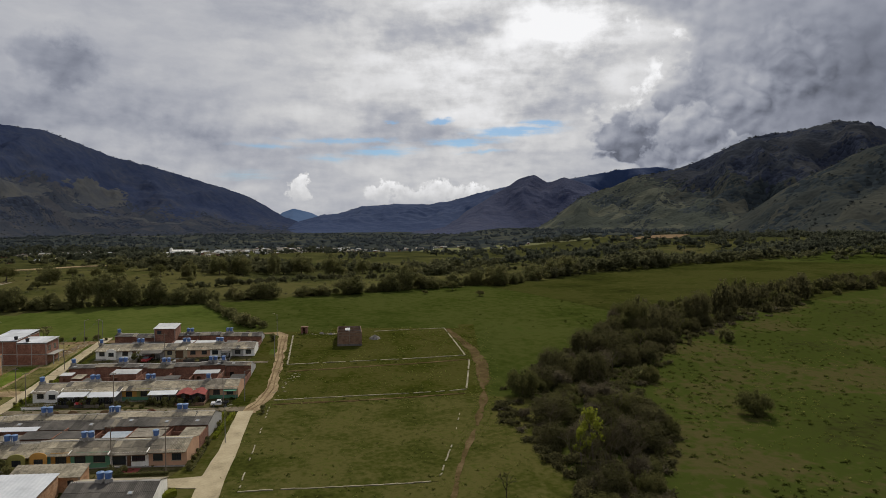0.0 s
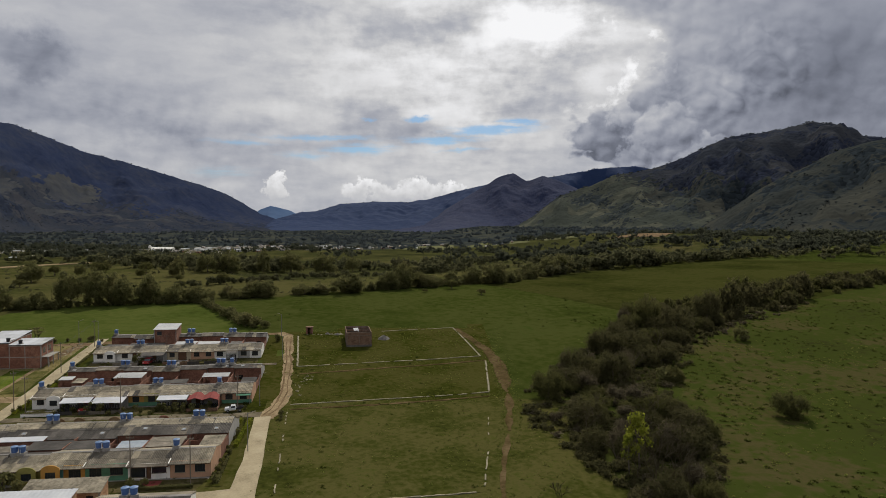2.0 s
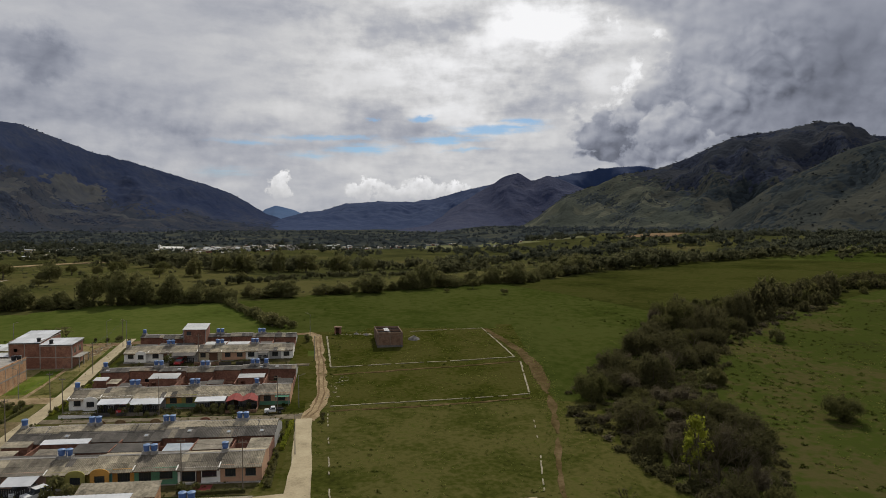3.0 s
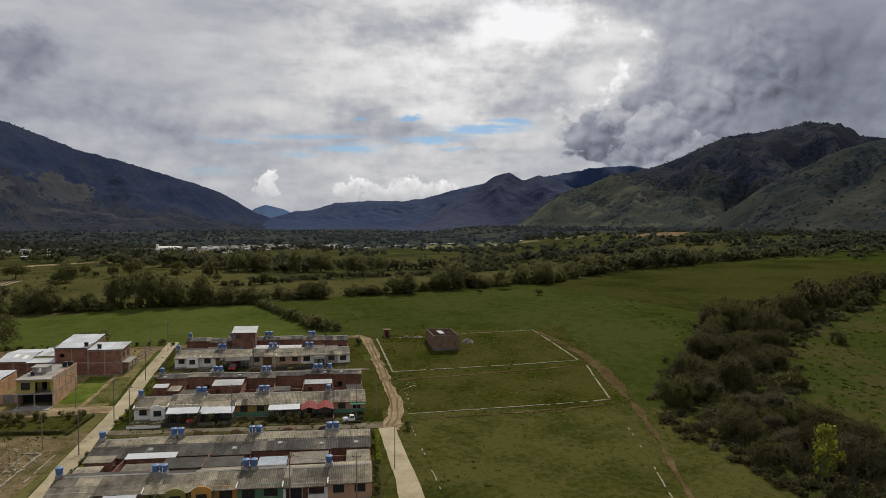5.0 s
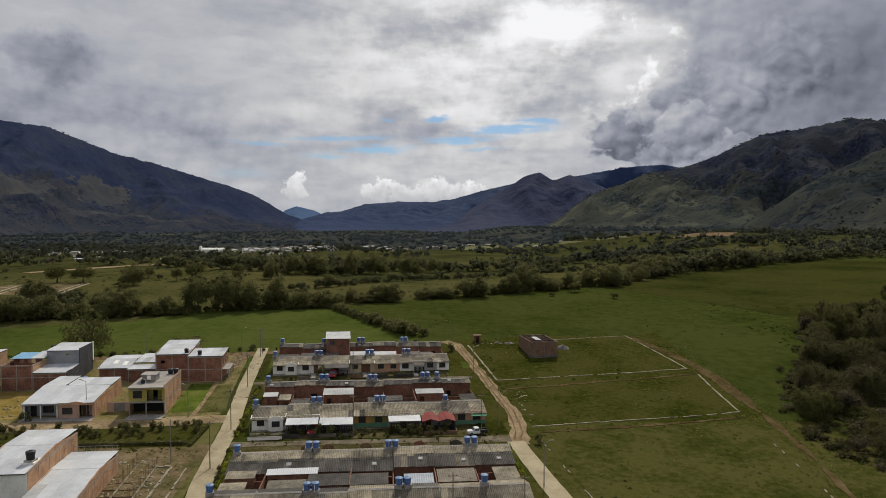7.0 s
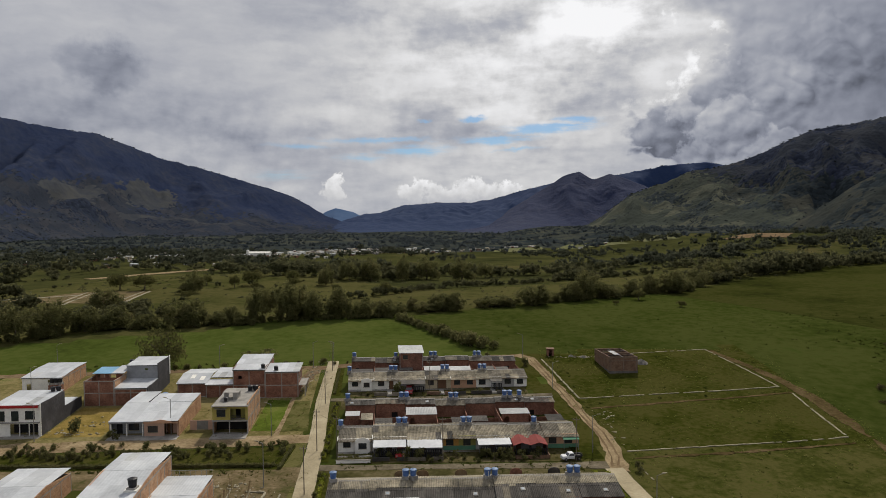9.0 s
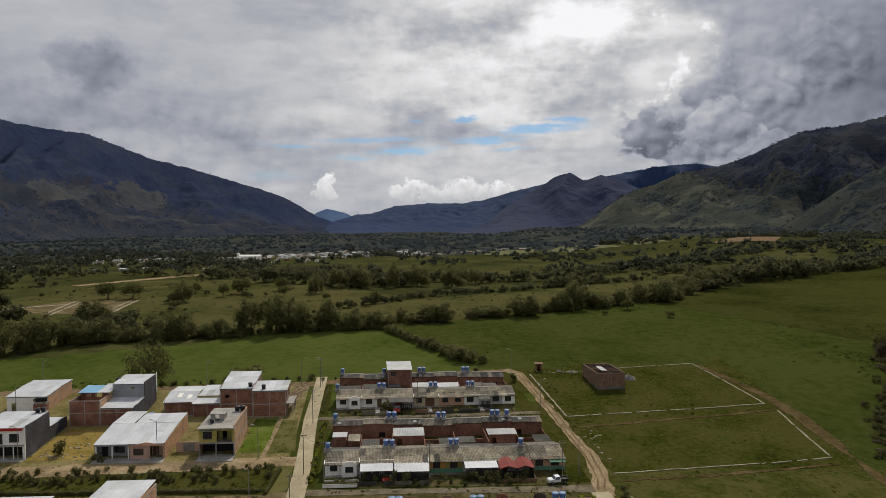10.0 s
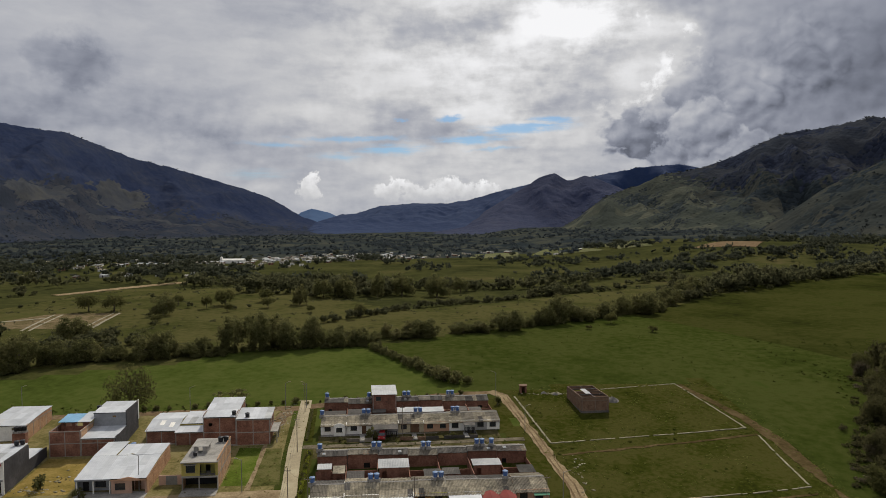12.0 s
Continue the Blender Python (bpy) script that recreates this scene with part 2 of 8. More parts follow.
# ---------------------------------------------------------------- materials
def material(name, stops, rough=0.85, scale=1.0, fine=14.0, bump=0.15, metal=0.0, spec=0.3, mottled=0.5, rand=0.0, island=0.0, detail=6.0, thin=0.0, deep=0.05, course=0.0):
    """Colours blended by two scales of noise in metres; rand and island vary the brightness piece by piece."""
    mt = bpy.data.materials.new(name)
    mt.use_nodes = True
    nt = mt.node_tree
    L = nt.links.new
    bs = nt.nodes["Principled BSDF"]
    bs.inputs["Roughness"].default_value, bs.inputs["Metallic"].default_value = rough, metal
    bs.inputs["Specular IOR Level"].default_value = spec
    geo = nt.nodes.new("ShaderNodeNewGeometry")
    a, b = nt.nodes.new("ShaderNodeTexNoise"), nt.nodes.new("ShaderNodeTexNoise")
    for n, s in ((a, scale), (b, fine)):
        L(geo.outputs["Position"], n.inputs["Vector"])
        n.inputs["Scale"].default_value, n.inputs["Detail"].default_value, n.inputs["Roughness"].default_value = s, detail, 0.6
    mix = nt.nodes.new("ShaderNodeMath")
    mix.operation = "MULTIPLY_ADD"
    L(b.outputs[0], mix.inputs[0])
    mix.inputs[1].default_value = mottled
    sc = nt.nodes.new("ShaderNodeMath")
    sc.operation = "MULTIPLY_ADD"
    L(a.outputs[0], sc.inputs[0])
    sc.inputs[1].default_value, sc.inputs[2].default_value = 1.0 - mottled + 0.4, -0.2
    L(sc.outputs[0], mix.inputs[2])
    ramp = nt.nodes.new("ShaderNodeValToRGB")
    cr = ramp.color_ramp
    lo, hi = 0.28, 0.72
    while len(cr.elements) < len(stops):
        cr.elements.new(0.5)
    for i, c in enumerate(stops):
        cr.elements[i].position = lo + (hi - lo) * i / max(1, len(stops) - 1)
        cr.elements[i].color = (*c, 1)
    L(mix.outputs[0], ramp.inputs[0])
    col = ramp.outputs[0]
    if rand or island:
        hs = nt.nodes.new("ShaderNodeHueSaturation")
        v = nt.nodes.new("ShaderNodeMapRange")
        src = nt.nodes.new("ShaderNodeObjectInfo").outputs["Random"] if rand else geo.outputs["Random Per Island"]
        k = rand or island
        L(src, v.inputs[0])
        v.inputs[3].default_value, v.inputs[4].default_value = 1 - k, 1 + k
        L(v.outputs[0], hs.inputs["Value"])
        L(col, hs.inputs["Color"])
        col = hs.outputs[0]
    if course:
        sp = nt.nodes.new("ShaderNodeSeparateXYZ")
        L(geo.outputs["Position"], sp.inputs[0])
        ad = nt.nodes.new("ShaderNodeMath")
        L(sp.outputs[0], ad.inputs[0])
        L(sp.outputs[1], ad.inputs[1])
        cb = nt.nodes.new("ShaderNodeCombineXYZ")
        L(ad.outputs[0], cb.inputs[0])
        L(sp.outputs[2], cb.inputs[1])
        bt = nt.nodes.new("ShaderNodeTexBrick")
        L(cb.outputs[0], bt.inputs["Vector"])
        bt.inputs["Color1"].default_value, bt.inputs["Color2"].default_value, bt.inputs["Mortar"].default_value = (0.80, 0.80, 0.80, 1), (1.14, 1.12, 1.10, 1), (1.10, 1.12, 1.12, 1)
        bt.inputs["Scale"].default_value, bt.inputs["Mortar Size"].default_value = 1.0, 0.02
        bt.inputs["Brick Width"].default_value, bt.inputs["Row Height"].default_value = course * 1.6, course
        ml = nt.nodes.new("ShaderNodeMix")
        ml.data_type, ml.blend_type = "RGBA", "MULTIPLY"
        ml.inputs[0].default_value = 1.0
        L(col, ml.inputs[6])
        L(bt.outputs["Color"], ml.inputs[7])
        col = ml.outputs[2]
    L(col, bs.inputs["Base Color"])
    if thin:
        tr, mx = nt.nodes.new("ShaderNodeBsdfTranslucent"), nt.nodes.new("ShaderNodeMixShader")
        L(col, tr.inputs["Color"])
        mx.inputs[0].default_value = thin
        L(bs.outputs[0], mx.inputs[1])
        L(tr.outputs[0], mx.inputs[2])
        L(mx.outputs[0], nt.nodes["Material Output"].inputs["Surface"])
    if bump:
        bp = nt.nodes.new("ShaderNodeBump")
        bp.inputs["Strength"].default_value, bp.inputs["Distance"].default_value = bump, deep
        L(b.outputs[0], bp.inputs["Height"])
        L(bp.outputs[0], bs.inputs["Normal"])
    return mt


def mosaic(name, woods, field, pale, cell, tree, cover, squeeze=1.0):
    """Far land: plots of grass of differing paleness, cell metres wide, under woods of rounded crowns, tree metres wide."""
    mt = bpy.data.materials.new(name)
    mt.use_nodes = True
    nt = mt.node_tree
    L = nt.links.new
    bs = nt.nodes["Principled BSDF"]
    bs.inputs["Roughness"].default_value, bs.inputs["Specular IOR Level"].default_value = 0.95, 0.0
    pos = nt.nodes.new("ShaderNodeMapping")
    L(nt.nodes.new("ShaderNodeNewGeometry").outputs["Position"], pos.inputs["Vector"])
    pos.inputs["Scale"].default_value = (1.0, squeeze, 1.0)

    def tex(kind, scale, detail=5.0):
        n = nt.nodes.new(kind)
        L(pos.outputs[0], n.inputs["Vector"])
        n.inputs["Scale"].default_value = scale
        if kind == "ShaderNodeTexNoise":
            n.inputs["Detail"].default_value, n.inputs["Roughness"].default_value = detail, 0.62
        return n

    def math_(op, a, b):
        n = nt.nodes.new("ShaderNodeMath")
        n.operation = op
        for i, v in enumerate((a, b)):
            if isinstance(v, float):
                n.inputs[i].default_value = v
            else:
                L(v, n.inputs[i])
        return n.outputs[0]

    def blend(f, a, b):
        n = nt.nodes.new("ShaderNodeMix")
        n.data_type = "RGBA"
        L(f, n.inputs[0])
        for k, v in ((6, a), (7, b)):
            if isinstance(v, tuple):
                n.inputs[k].default_value = (*v, 1)
            else:
                L(v, n.inputs[k])
        return n.outputs[2]

    def soft(v, a, b):
        n = nt.nodes.new("ShaderNodeMapRange")
        n.interpolation_type = "SMOOTHSTEP"
        L(v, n.inputs[0])
        n.inputs[1].default_value, n.inputs[2].default_value = a, b
        return n.outputs[0]

    plots = nt.nodes.new("ShaderNodeSeparateColor")
    L(tex("ShaderNodeTexVoronoi", 1.0 / cell).outputs["Color"], plots.inputs[0])
    tone = math_("ADD", math_("MULTIPLY", plots.outputs[0], 0.6), math_("MULTIPLY", tex("ShaderNodeTexNoise", 2.5 / cell, 8.0).outputs[0], 0.7))
    grass = blend(soft(tone, 0.45, 1.05), field, pale)
    crowns = tex("ShaderNodeTexVoronoi", 1.0 / tree)
    stand = math_("ADD", math_("MULTIPLY", tex("ShaderNodeTexNoise", 0.55 / cell, 7.0).outputs[0], 1.5), math_("MULTIPLY", plots.outputs[1], 0.25))
    stand = math_("SUBTRACT", stand, math_("MULTIPLY", crowns.outputs["Distance"], 0.35))
    shade = nt.nodes.new("ShaderNodeSeparateColor")
    L(crowns.outputs["Color"], shade.inputs[0])
    leaves = blend(shade.outputs[0], tuple(v * 0.7 for v in woods), tuple(v * 1.35 for v in woods))
    col = blend(soft(stand, 0.86 - cover * 0.4, 0.94 - cover * 0.4), grass, leaves)
    L(col, bs.inputs["Base Color"])
    bp = nt.nodes.new("ShaderNodeBump")
    bp.inputs["Strength"].default_value, bp.inputs["Distance"].default_value = 0.45, tree * 0.3
    L(math_("SUBTRACT", 1.0, crowns.outputs["Distance"]), bp.inputs["Height"])
    L(bp.outputs[0], bs.inputs["Normal"])
    return mt


def shades(c, lo=0.75, hi=1.2):
    return [tuple(v * lo for v in c), c, tuple(min(0.9, v * hi) for v in c)]


GRASS = material("meadow_grass", [(0.0206, 0.0251, 0.0058), (0.0340, 0.0454, 0.0088), (0.0535, 0.0609, 0.0158), (0.0362, 0.0544, 0.0100)], 0.95, 0.014, 0.35, 0.4, mottled=0.55, spec=0.0, detail=9)
PLOT = material("plot_grass", [(0.0169, 0.0195, 0.0040), (0.0337, 0.0391, 0.0062), (0.0604, 0.0568, 0.0160), (0.0364, 0.0462, 0.0071)], 0.95, 0.06, 0.9, 0.5, mottled=0.6, spec=0.0, detail=9)
PLOT_DRY = material("sunburnt_plot_grass", [(0.0227, 0.0251, 0.0060), (0.0416, 0.0470, 0.0098), (0.0758, 0.0697, 0.0227), (0.0469, 0.0568, 0.0106)], 0.95, 0.08, 0.9, 0.5, mottled=0.6, spec=0.0, detail=9)
PASTURE = material("lush_pasture", [(0.026, 0.027, 0.009), (0.038, 0.046, 0.011), (0.038, 0.050, 0.010), (0.064, 0.055, 0.022), (0.041, 0.050, 0.012)], 0.95, 0.03, 0.5, 0.5, mottled=0.5, spec=0.0, detail=9)
OLIVE = material("olive_field", [(0.0258, 0.0292, 0.0094), (0.0494, 0.0520, 0.0164), (0.0805, 0.0737, 0.0281), (0.0536, 0.0607, 0.0164)], 0.95, 0.02, 0.3, 0.4, mottled=0.5, spec=0.0, detail=9)
SCRUB = material("scrubby_valley_floor", [(0.0221, 0.0243, 0.0103), (0.0384, 0.0412, 0.0150), (0.0583, 0.0591, 0.0206), (0.0864, 0.0718, 0.0317)], 0.95, 0.012, 0.15, 0.4, mottled=0.5, spec=0.0, detail=9)
# FARFLOOR: far ground with distance haze mixed into its colours
FARFLOOR = mosaic("hazed_wooded_floor", (0.022, 0.028, 0.031), (0.035, 0.041, 0.038), (0.066, 0.067, 0.050), 60.0, 12.0, 0.35)
LUSH = material("bright_meadow_grass", [(0.034, 0.045, 0.010), (0.052, 0.070, 0.014), (0.075, 0.088, 0.022), (0.057, 0.082, 0.015)], 0.95, 0.02, 0.4, 0.4, mottled=0.5, spec=0.0, detail=9)
PATH = material("worn_path_earth", [(0.0396, 0.0305, 0.0104), (0.0792, 0.0570, 0.0259), (0.1368, 0.0985, 0.0530)], 0.95, 0.25, 1.5, 0.4, spec=0.0, detail=8)
UPPER = material("browner_pasture", [(0.0186, 0.0212, 0.0060), (0.0304, 0.0350, 0.0080), (0.0461, 0.0477, 0.0130), (0.0323, 0.0403, 0.0080)], 0.95, 0.02, 0.3, 0.4, mottled=0.5, spec=0.0, detail=9)
DRY = material("dry_grass", [(0.1170, 0.0912, 0.0255), (0.2160, 0.1576, 0.0452), (0.3240, 0.2322, 0.0875)], 0.95, 0.3, 3.0, 0.4, spec=0.0)
LAWN = material("fresh_grass", [(0.046, 0.062, 0.010), (0.088, 0.122, 0.019), (0.150, 0.155, 0.044)], 0.95, 0.2, 2.5, 0.4, spec=0.0)
DIRT = material("bare_earth", [(0.1408, 0.1026, 0.0580), (0.2440, 0.1829, 0.1076), (0.3472, 0.2722, 0.1656)], 0.95, 0.25, 2.0, 0.4, spec=0.0)
SOIL = material("trodden_brown_earth", [(0.09, 0.065, 0.035), (0.16, 0.11, 0.065), (0.22, 0.165, 0.10)], 0.95, 0.2, 1.2, 0.4, spec=0.0)
PAVE = material("worn_concrete_road", [(0.22, 0.18, 0.108), (0.33, 0.275, 0.172), (0.41, 0.35, 0.23)], 0.9, 0.25, 3.0, 0.2)
VERGE = material("rough_grass_verge", [(0.040, 0.042, 0.012), (0.078, 0.080, 0.024), (0.125, 0.112, 0.044), (0.075, 0.088, 0.022)], 0.95, 0.3, 2.0, 0.4, spec=0.0, detail=9)
LOT = material("dry_lot_ground", [(0.075, 0.068, 0.024), (0.135, 0.118, 0.044), (0.22, 0.18, 0.085), (0.105, 0.115, 0.032)], 0.95, 0.12, 1.4, 0.4, spec=0.0, detail=9)
KERB = material("pale_kerb_concrete", [(0.12, 0.103, 0.063), (0.235, 0.208, 0.140), (0.36, 0.32, 0.23)], 0.9, 0.5, 3.0, 0.3)
# mountain colours: the air's distance haze is put in as added blue
FOREST = material("hazed_wooded_slope", [(0.0196, 0.0280, 0.0588), (0.0265, 0.0360, 0.0704), (0.0353, 0.0440, 0.0735), (0.0519, 0.0560, 0.0735)], 0.95, 0.0035, 0.035, 0.8, mottled=0.6, spec=0.0, detail=10, deep=9.0)
FARHILL = material("blue_hazed_slope", [(0.0173, 0.0322, 0.0790), (0.0221, 0.0383, 0.0904), (0.0287, 0.0454, 0.0949)], 0.95, 0.003, 0.03, 0.8, spec=0.05, detail=9, deep=4.0)
GAPHILL = material("faint_hazed_slope", [(0.0731, 0.1207, 0.2168), (0.0832, 0.1306, 0.2277), (0.0943, 0.1380, 0.2304)], 0.95, 0.003, 0.03, 0.0, spec=0.0, detail=8)
PEAKHILL = material("blue_hazed_peak_slope", [(0.0194, 0.0274, 0.0640), (0.0264, 0.0343, 0.0722), (0.0366, 0.0420, 0.0746)], 0.95, 0.004, 0.035, 0.8, spec=0.05, detail=9, deep=9.0)
GREENHILL = mosaic("hazed_grassy_slope", (0.023, 0.029, 0.033), (0.036, 0.041, 0.039), (0.056, 0.057, 0.047), 110.0, 14.0, 0.36)
LEAF = material("tree_leaves", [(0.1051, 0.1055, 0.0439), (0.1365, 0.1353, 0.0538), (0.1755, 0.1583, 0.0706)], 0.8, 0.15, 1.5, 0.0, spec=0.03, island=0.28, thin=0.6)
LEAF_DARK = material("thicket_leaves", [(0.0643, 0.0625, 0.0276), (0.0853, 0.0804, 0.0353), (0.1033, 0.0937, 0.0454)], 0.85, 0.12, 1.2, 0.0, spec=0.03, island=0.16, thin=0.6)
# leaves on the slopes, their green pulled towards haze blue
SLOPE_LEAF = material("hazed_mountain_woods", [(0.034, 0.042, 0.046), (0.046, 0.054, 0.054), (0.062, 0.068, 0.060)], 0.9, 0.01, 0.1, 0.0, spec=0.03, island=0.28, thin=0.6)
LEAF_OLIVE = material("olive_thicket_leaves", [(0.0768, 0.0799, 0.0296), (0.1012, 0.1003, 0.0361), (0.1264, 0.1161, 0.0465)], 0.85, 0.12, 1.2, 0.0, spec=0.03, island=0.16, thin=0.6)
VALLEY_LEAF = material("valley_tree_leaves", [(0.0772, 0.0819, 0.0432), (0.1016, 0.1025, 0.0521), (0.1277, 0.1214, 0.0635)], 0.85, 0.06, 0.6, 0.0, spec=0.0, island=0.25, thin=0.6)
# two farther leaf colours with painted haze, bluer with distance
HAZE_LEAF = material("haze_tinted_trees", [(0.0544, 0.0612, 0.0427), (0.0731, 0.0799, 0.0542), (0.0986, 0.1037, 0.0690)], 0.9, 0.02, 0.2, 0.0, spec=0.0, island=0.2, thin=0.6)
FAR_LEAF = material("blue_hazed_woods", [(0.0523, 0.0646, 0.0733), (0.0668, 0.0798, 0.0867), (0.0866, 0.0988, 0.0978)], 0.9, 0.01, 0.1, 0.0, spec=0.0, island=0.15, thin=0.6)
WEED = material("green_weeds", [(0.0395, 0.0488, 0.0115), (0.0604, 0.0732, 0.0156), (0.0905, 0.0999, 0.0251)], 0.9, 0.1, 1.0, 0.0, spec=0.0, island=0.3, thin=0.75)
TUFT = material("coarse_grass_tufts", [(0.0787, 0.0963, 0.0209), (0.1400, 0.1575, 0.0385), (0.2187, 0.2100, 0.0735)], 0.9, 0.1, 1.0, 0.0, spec=0.0, island=0.3, thin=0.75)
LEAF_LIME = material("yellow_green_leaves", [(0.12, 0.15, 0.02), (0.22, 0.24, 0.03), (0.30, 0.30, 0.06)], 0.8, 0.3, 2.0, 0.0, spec=0.03, island=0.28, thin=0.6)
LEAF_GREY = material("dry_grey_twigs", [(0.07, 0.06, 0.036), (0.118, 0.10, 0.064), (0.165, 0.145, 0.10)], 0.9, 0.3, 2.0, 0.0, spec=0.03, island=0.28, thin=0.6)
BARK = material("tree_bark", [(0.05, 0.04, 0.03), (0.10, 0.08, 0.06), (0.15, 0.12, 0.09)], 0.9, 0.6, 5.0, 0.3)
FIBRE = material("weathered_fibre_cement", [(0.0811, 0.0721, 0.0509), (0.1860, 0.1629, 0.1181), (0.2910, 0.2546, 0.1871), (0.4007, 0.3557, 0.2630)], 0.9, 0.35, 2.2, 0.3, mottled=0.6, rand=0.26)
FIBRE_BR = material("mossy_fibre_cement", [(0.0712, 0.0627, 0.0475), (0.1520, 0.1330, 0.1026), (0.2375, 0.2109, 0.1672)], 0.9, 0.5, 2.6, 0.3, mottled=0.6, rand=0.28)
FIBRE_DK = material("dark_fibre_cement", [(0.0390, 0.0359, 0.0314), (0.0796, 0.0725, 0.0645), (0.1287, 0.1154, 0.1009)], 0.9, 0.35, 2.2, 0.3, mottled=0.5, rand=0.40)
ZINC = material("pale_zinc_sheet", [(0.2565, 0.2660, 0.2707), (0.3705, 0.3800, 0.3800), (0.4750, 0.4750, 0.4655)], 0.7, 0.3, 2.0, 0.1, spec=0.3, rand=0.14)
ZINC_NEW = material("bright_metal_sheet", [(0.3746, 0.3913, 0.4123), (0.4598, 0.4773, 0.5000), (0.5364, 0.5504, 0.5614)], 0.6, 0.3, 1.8, 0.1, spec=0.4, rand=0.12)
ZINC_PALE = material("faded_blue_sheet", [(0.20, 0.235, 0.27), (0.27, 0.31, 0.35), (0.36, 0.39, 0.42)], 0.6, 0.5, 2.5, 0.1)
ZINC_BLUE = material("blue_roof_sheet", shades((0.18, 0.36, 0.52)), 0.5, 0.3, 2.0, 0.1)
BRICK = material("red_block_wall", [(0.115, 0.052, 0.035), (0.205, 0.096, 0.064), (0.30, 0.158, 0.106)], 0.9, 0.5, 3.5, 0.3, rand=0.14, course=0.2)
BRICK_OR = material("orange_brick_wall", [(0.26, 0.135, 0.072), (0.42, 0.245, 0.14), (0.52, 0.34, 0.21)], 0.9, 0.6, 3.5, 0.3, course=0.2)
BRICK_OPEN = material("hollow_clay_block_wall", [(0.11, 0.064, 0.040), (0.165, 0.098, 0.062), (0.23, 0.150, 0.098)], 0.9, 0.7, 3.0, 0.3, course=0.2)
CONC = material("grey_concrete", [(0.17, 0.16, 0.145), (0.28, 0.265, 0.24), (0.37, 0.35, 0.32)], 0.9, 0.4, 3.0, 0.25)
GREYWALL = material("grey_rendered_wall", shades((0.26, 0.27, 0.28)), 0.9, 0.3, 2.0, 0.15)
BLACKWALL = material("dark_painted_side_wall", shades((0.052, 0.050, 0.054), 0.7, 1.7), 0.9, 0.3, 2.0, 0.15)
SHELL_FRAME = material("stained_cast_frame", [(0.10, 0.072, 0.052), (0.17, 0.122, 0.09), (0.23, 0.175, 0.135)], 0.9, 0.5, 3.0, 0.25)
# near-black colour that gives openings the shade of their inside
DARK = material("painted_dark_opening", shades((0.016, 0.016, 0.017)), 0.8, 1.0, 5.0, 0.0)
IRON = material("dark_iron", shades((0.03, 0.03, 0.032)), 0.6, 1.0, 6.0, 0.1, metal=0.4)
REDTILE = material("red_clay_tile", shades((0.20, 0.036, 0.030)), 0.85, 0.6, 4.0, 0.3)
WOOD = material("brown_wood", shades((0.14, 0.075, 0.04)), 0.8, 0.6, 5.0, 0.2)
TANK = material("blue_plastic_tank", shades((0.070, 0.140, 0.33), 0.8, 1.2), 0.45, 0.8, 4.0, 0.0, spec=0.5, rand=0.12)
TANK_LID = material("pale_blue_lid", shades((0.13, 0.21, 0.36), 0.85, 1.2), 0.5, 0.8, 4.0, 0.0)
TANK_BLACK = material("black_plastic_tank", shades((0.02, 0.02, 0.023)), 0.5, 0.8, 4.0, 0.0)
STEEL = material("galvanised_post", shades((0.22, 0.215, 0.20)), 0.6, 1.0, 5.0, 0.0, metal=0.2)
POSTWOOD = material("weathered_pole", shades((0.17, 0.14, 0.11)), 0.85, 1.0, 5.0, 0.1)
CARWHITE = material("white_car_paint", shades((0.62, 0.63, 0.64), 0.95, 1.05), 0.3, 0.5, 4.0, 0.0, spec=0.6)
CARRED = material("red_car_paint", shades((0.40, 0.02, 0.025), 0.9, 1.1), 0.3, 0.5, 4.0, 0.0, spec=0.6)
RUBBER = material("tyre_rubber", shades((0.02, 0.02, 0.02)), 0.8, 1.0, 6.0, 0.0)
GLASS = material("dark_window_glass", shades((0.030, 0.036, 0.042)), 0.12, 1.0, 4.0, 0.0, spec=0.7)
PAINT = {k: material(k + "_painted_wall", shades(c, 0.8, 1.12), 0.9, 0.5, 3.0, 0.12) for k, c in {
    "white": (0.80, 0.78, 0.72), "cream": (0.50, 0.43, 0.29), "peach": (0.50, 0.30, 0.19), "ochre": (0.46, 0.25, 0.06), "green": (0.10, 0.24, 0.15),
    "teal": (0.10, 0.30, 0.30), "olive": (0.27, 0.25, 0.07), "yellow": (0.37, 0.31, 0.085), "pink": (0.47, 0.31, 0.23), "grey": (0.38, 0.37, 0.35), "brick": (0.22, 0.09, 0.06)}.items()}


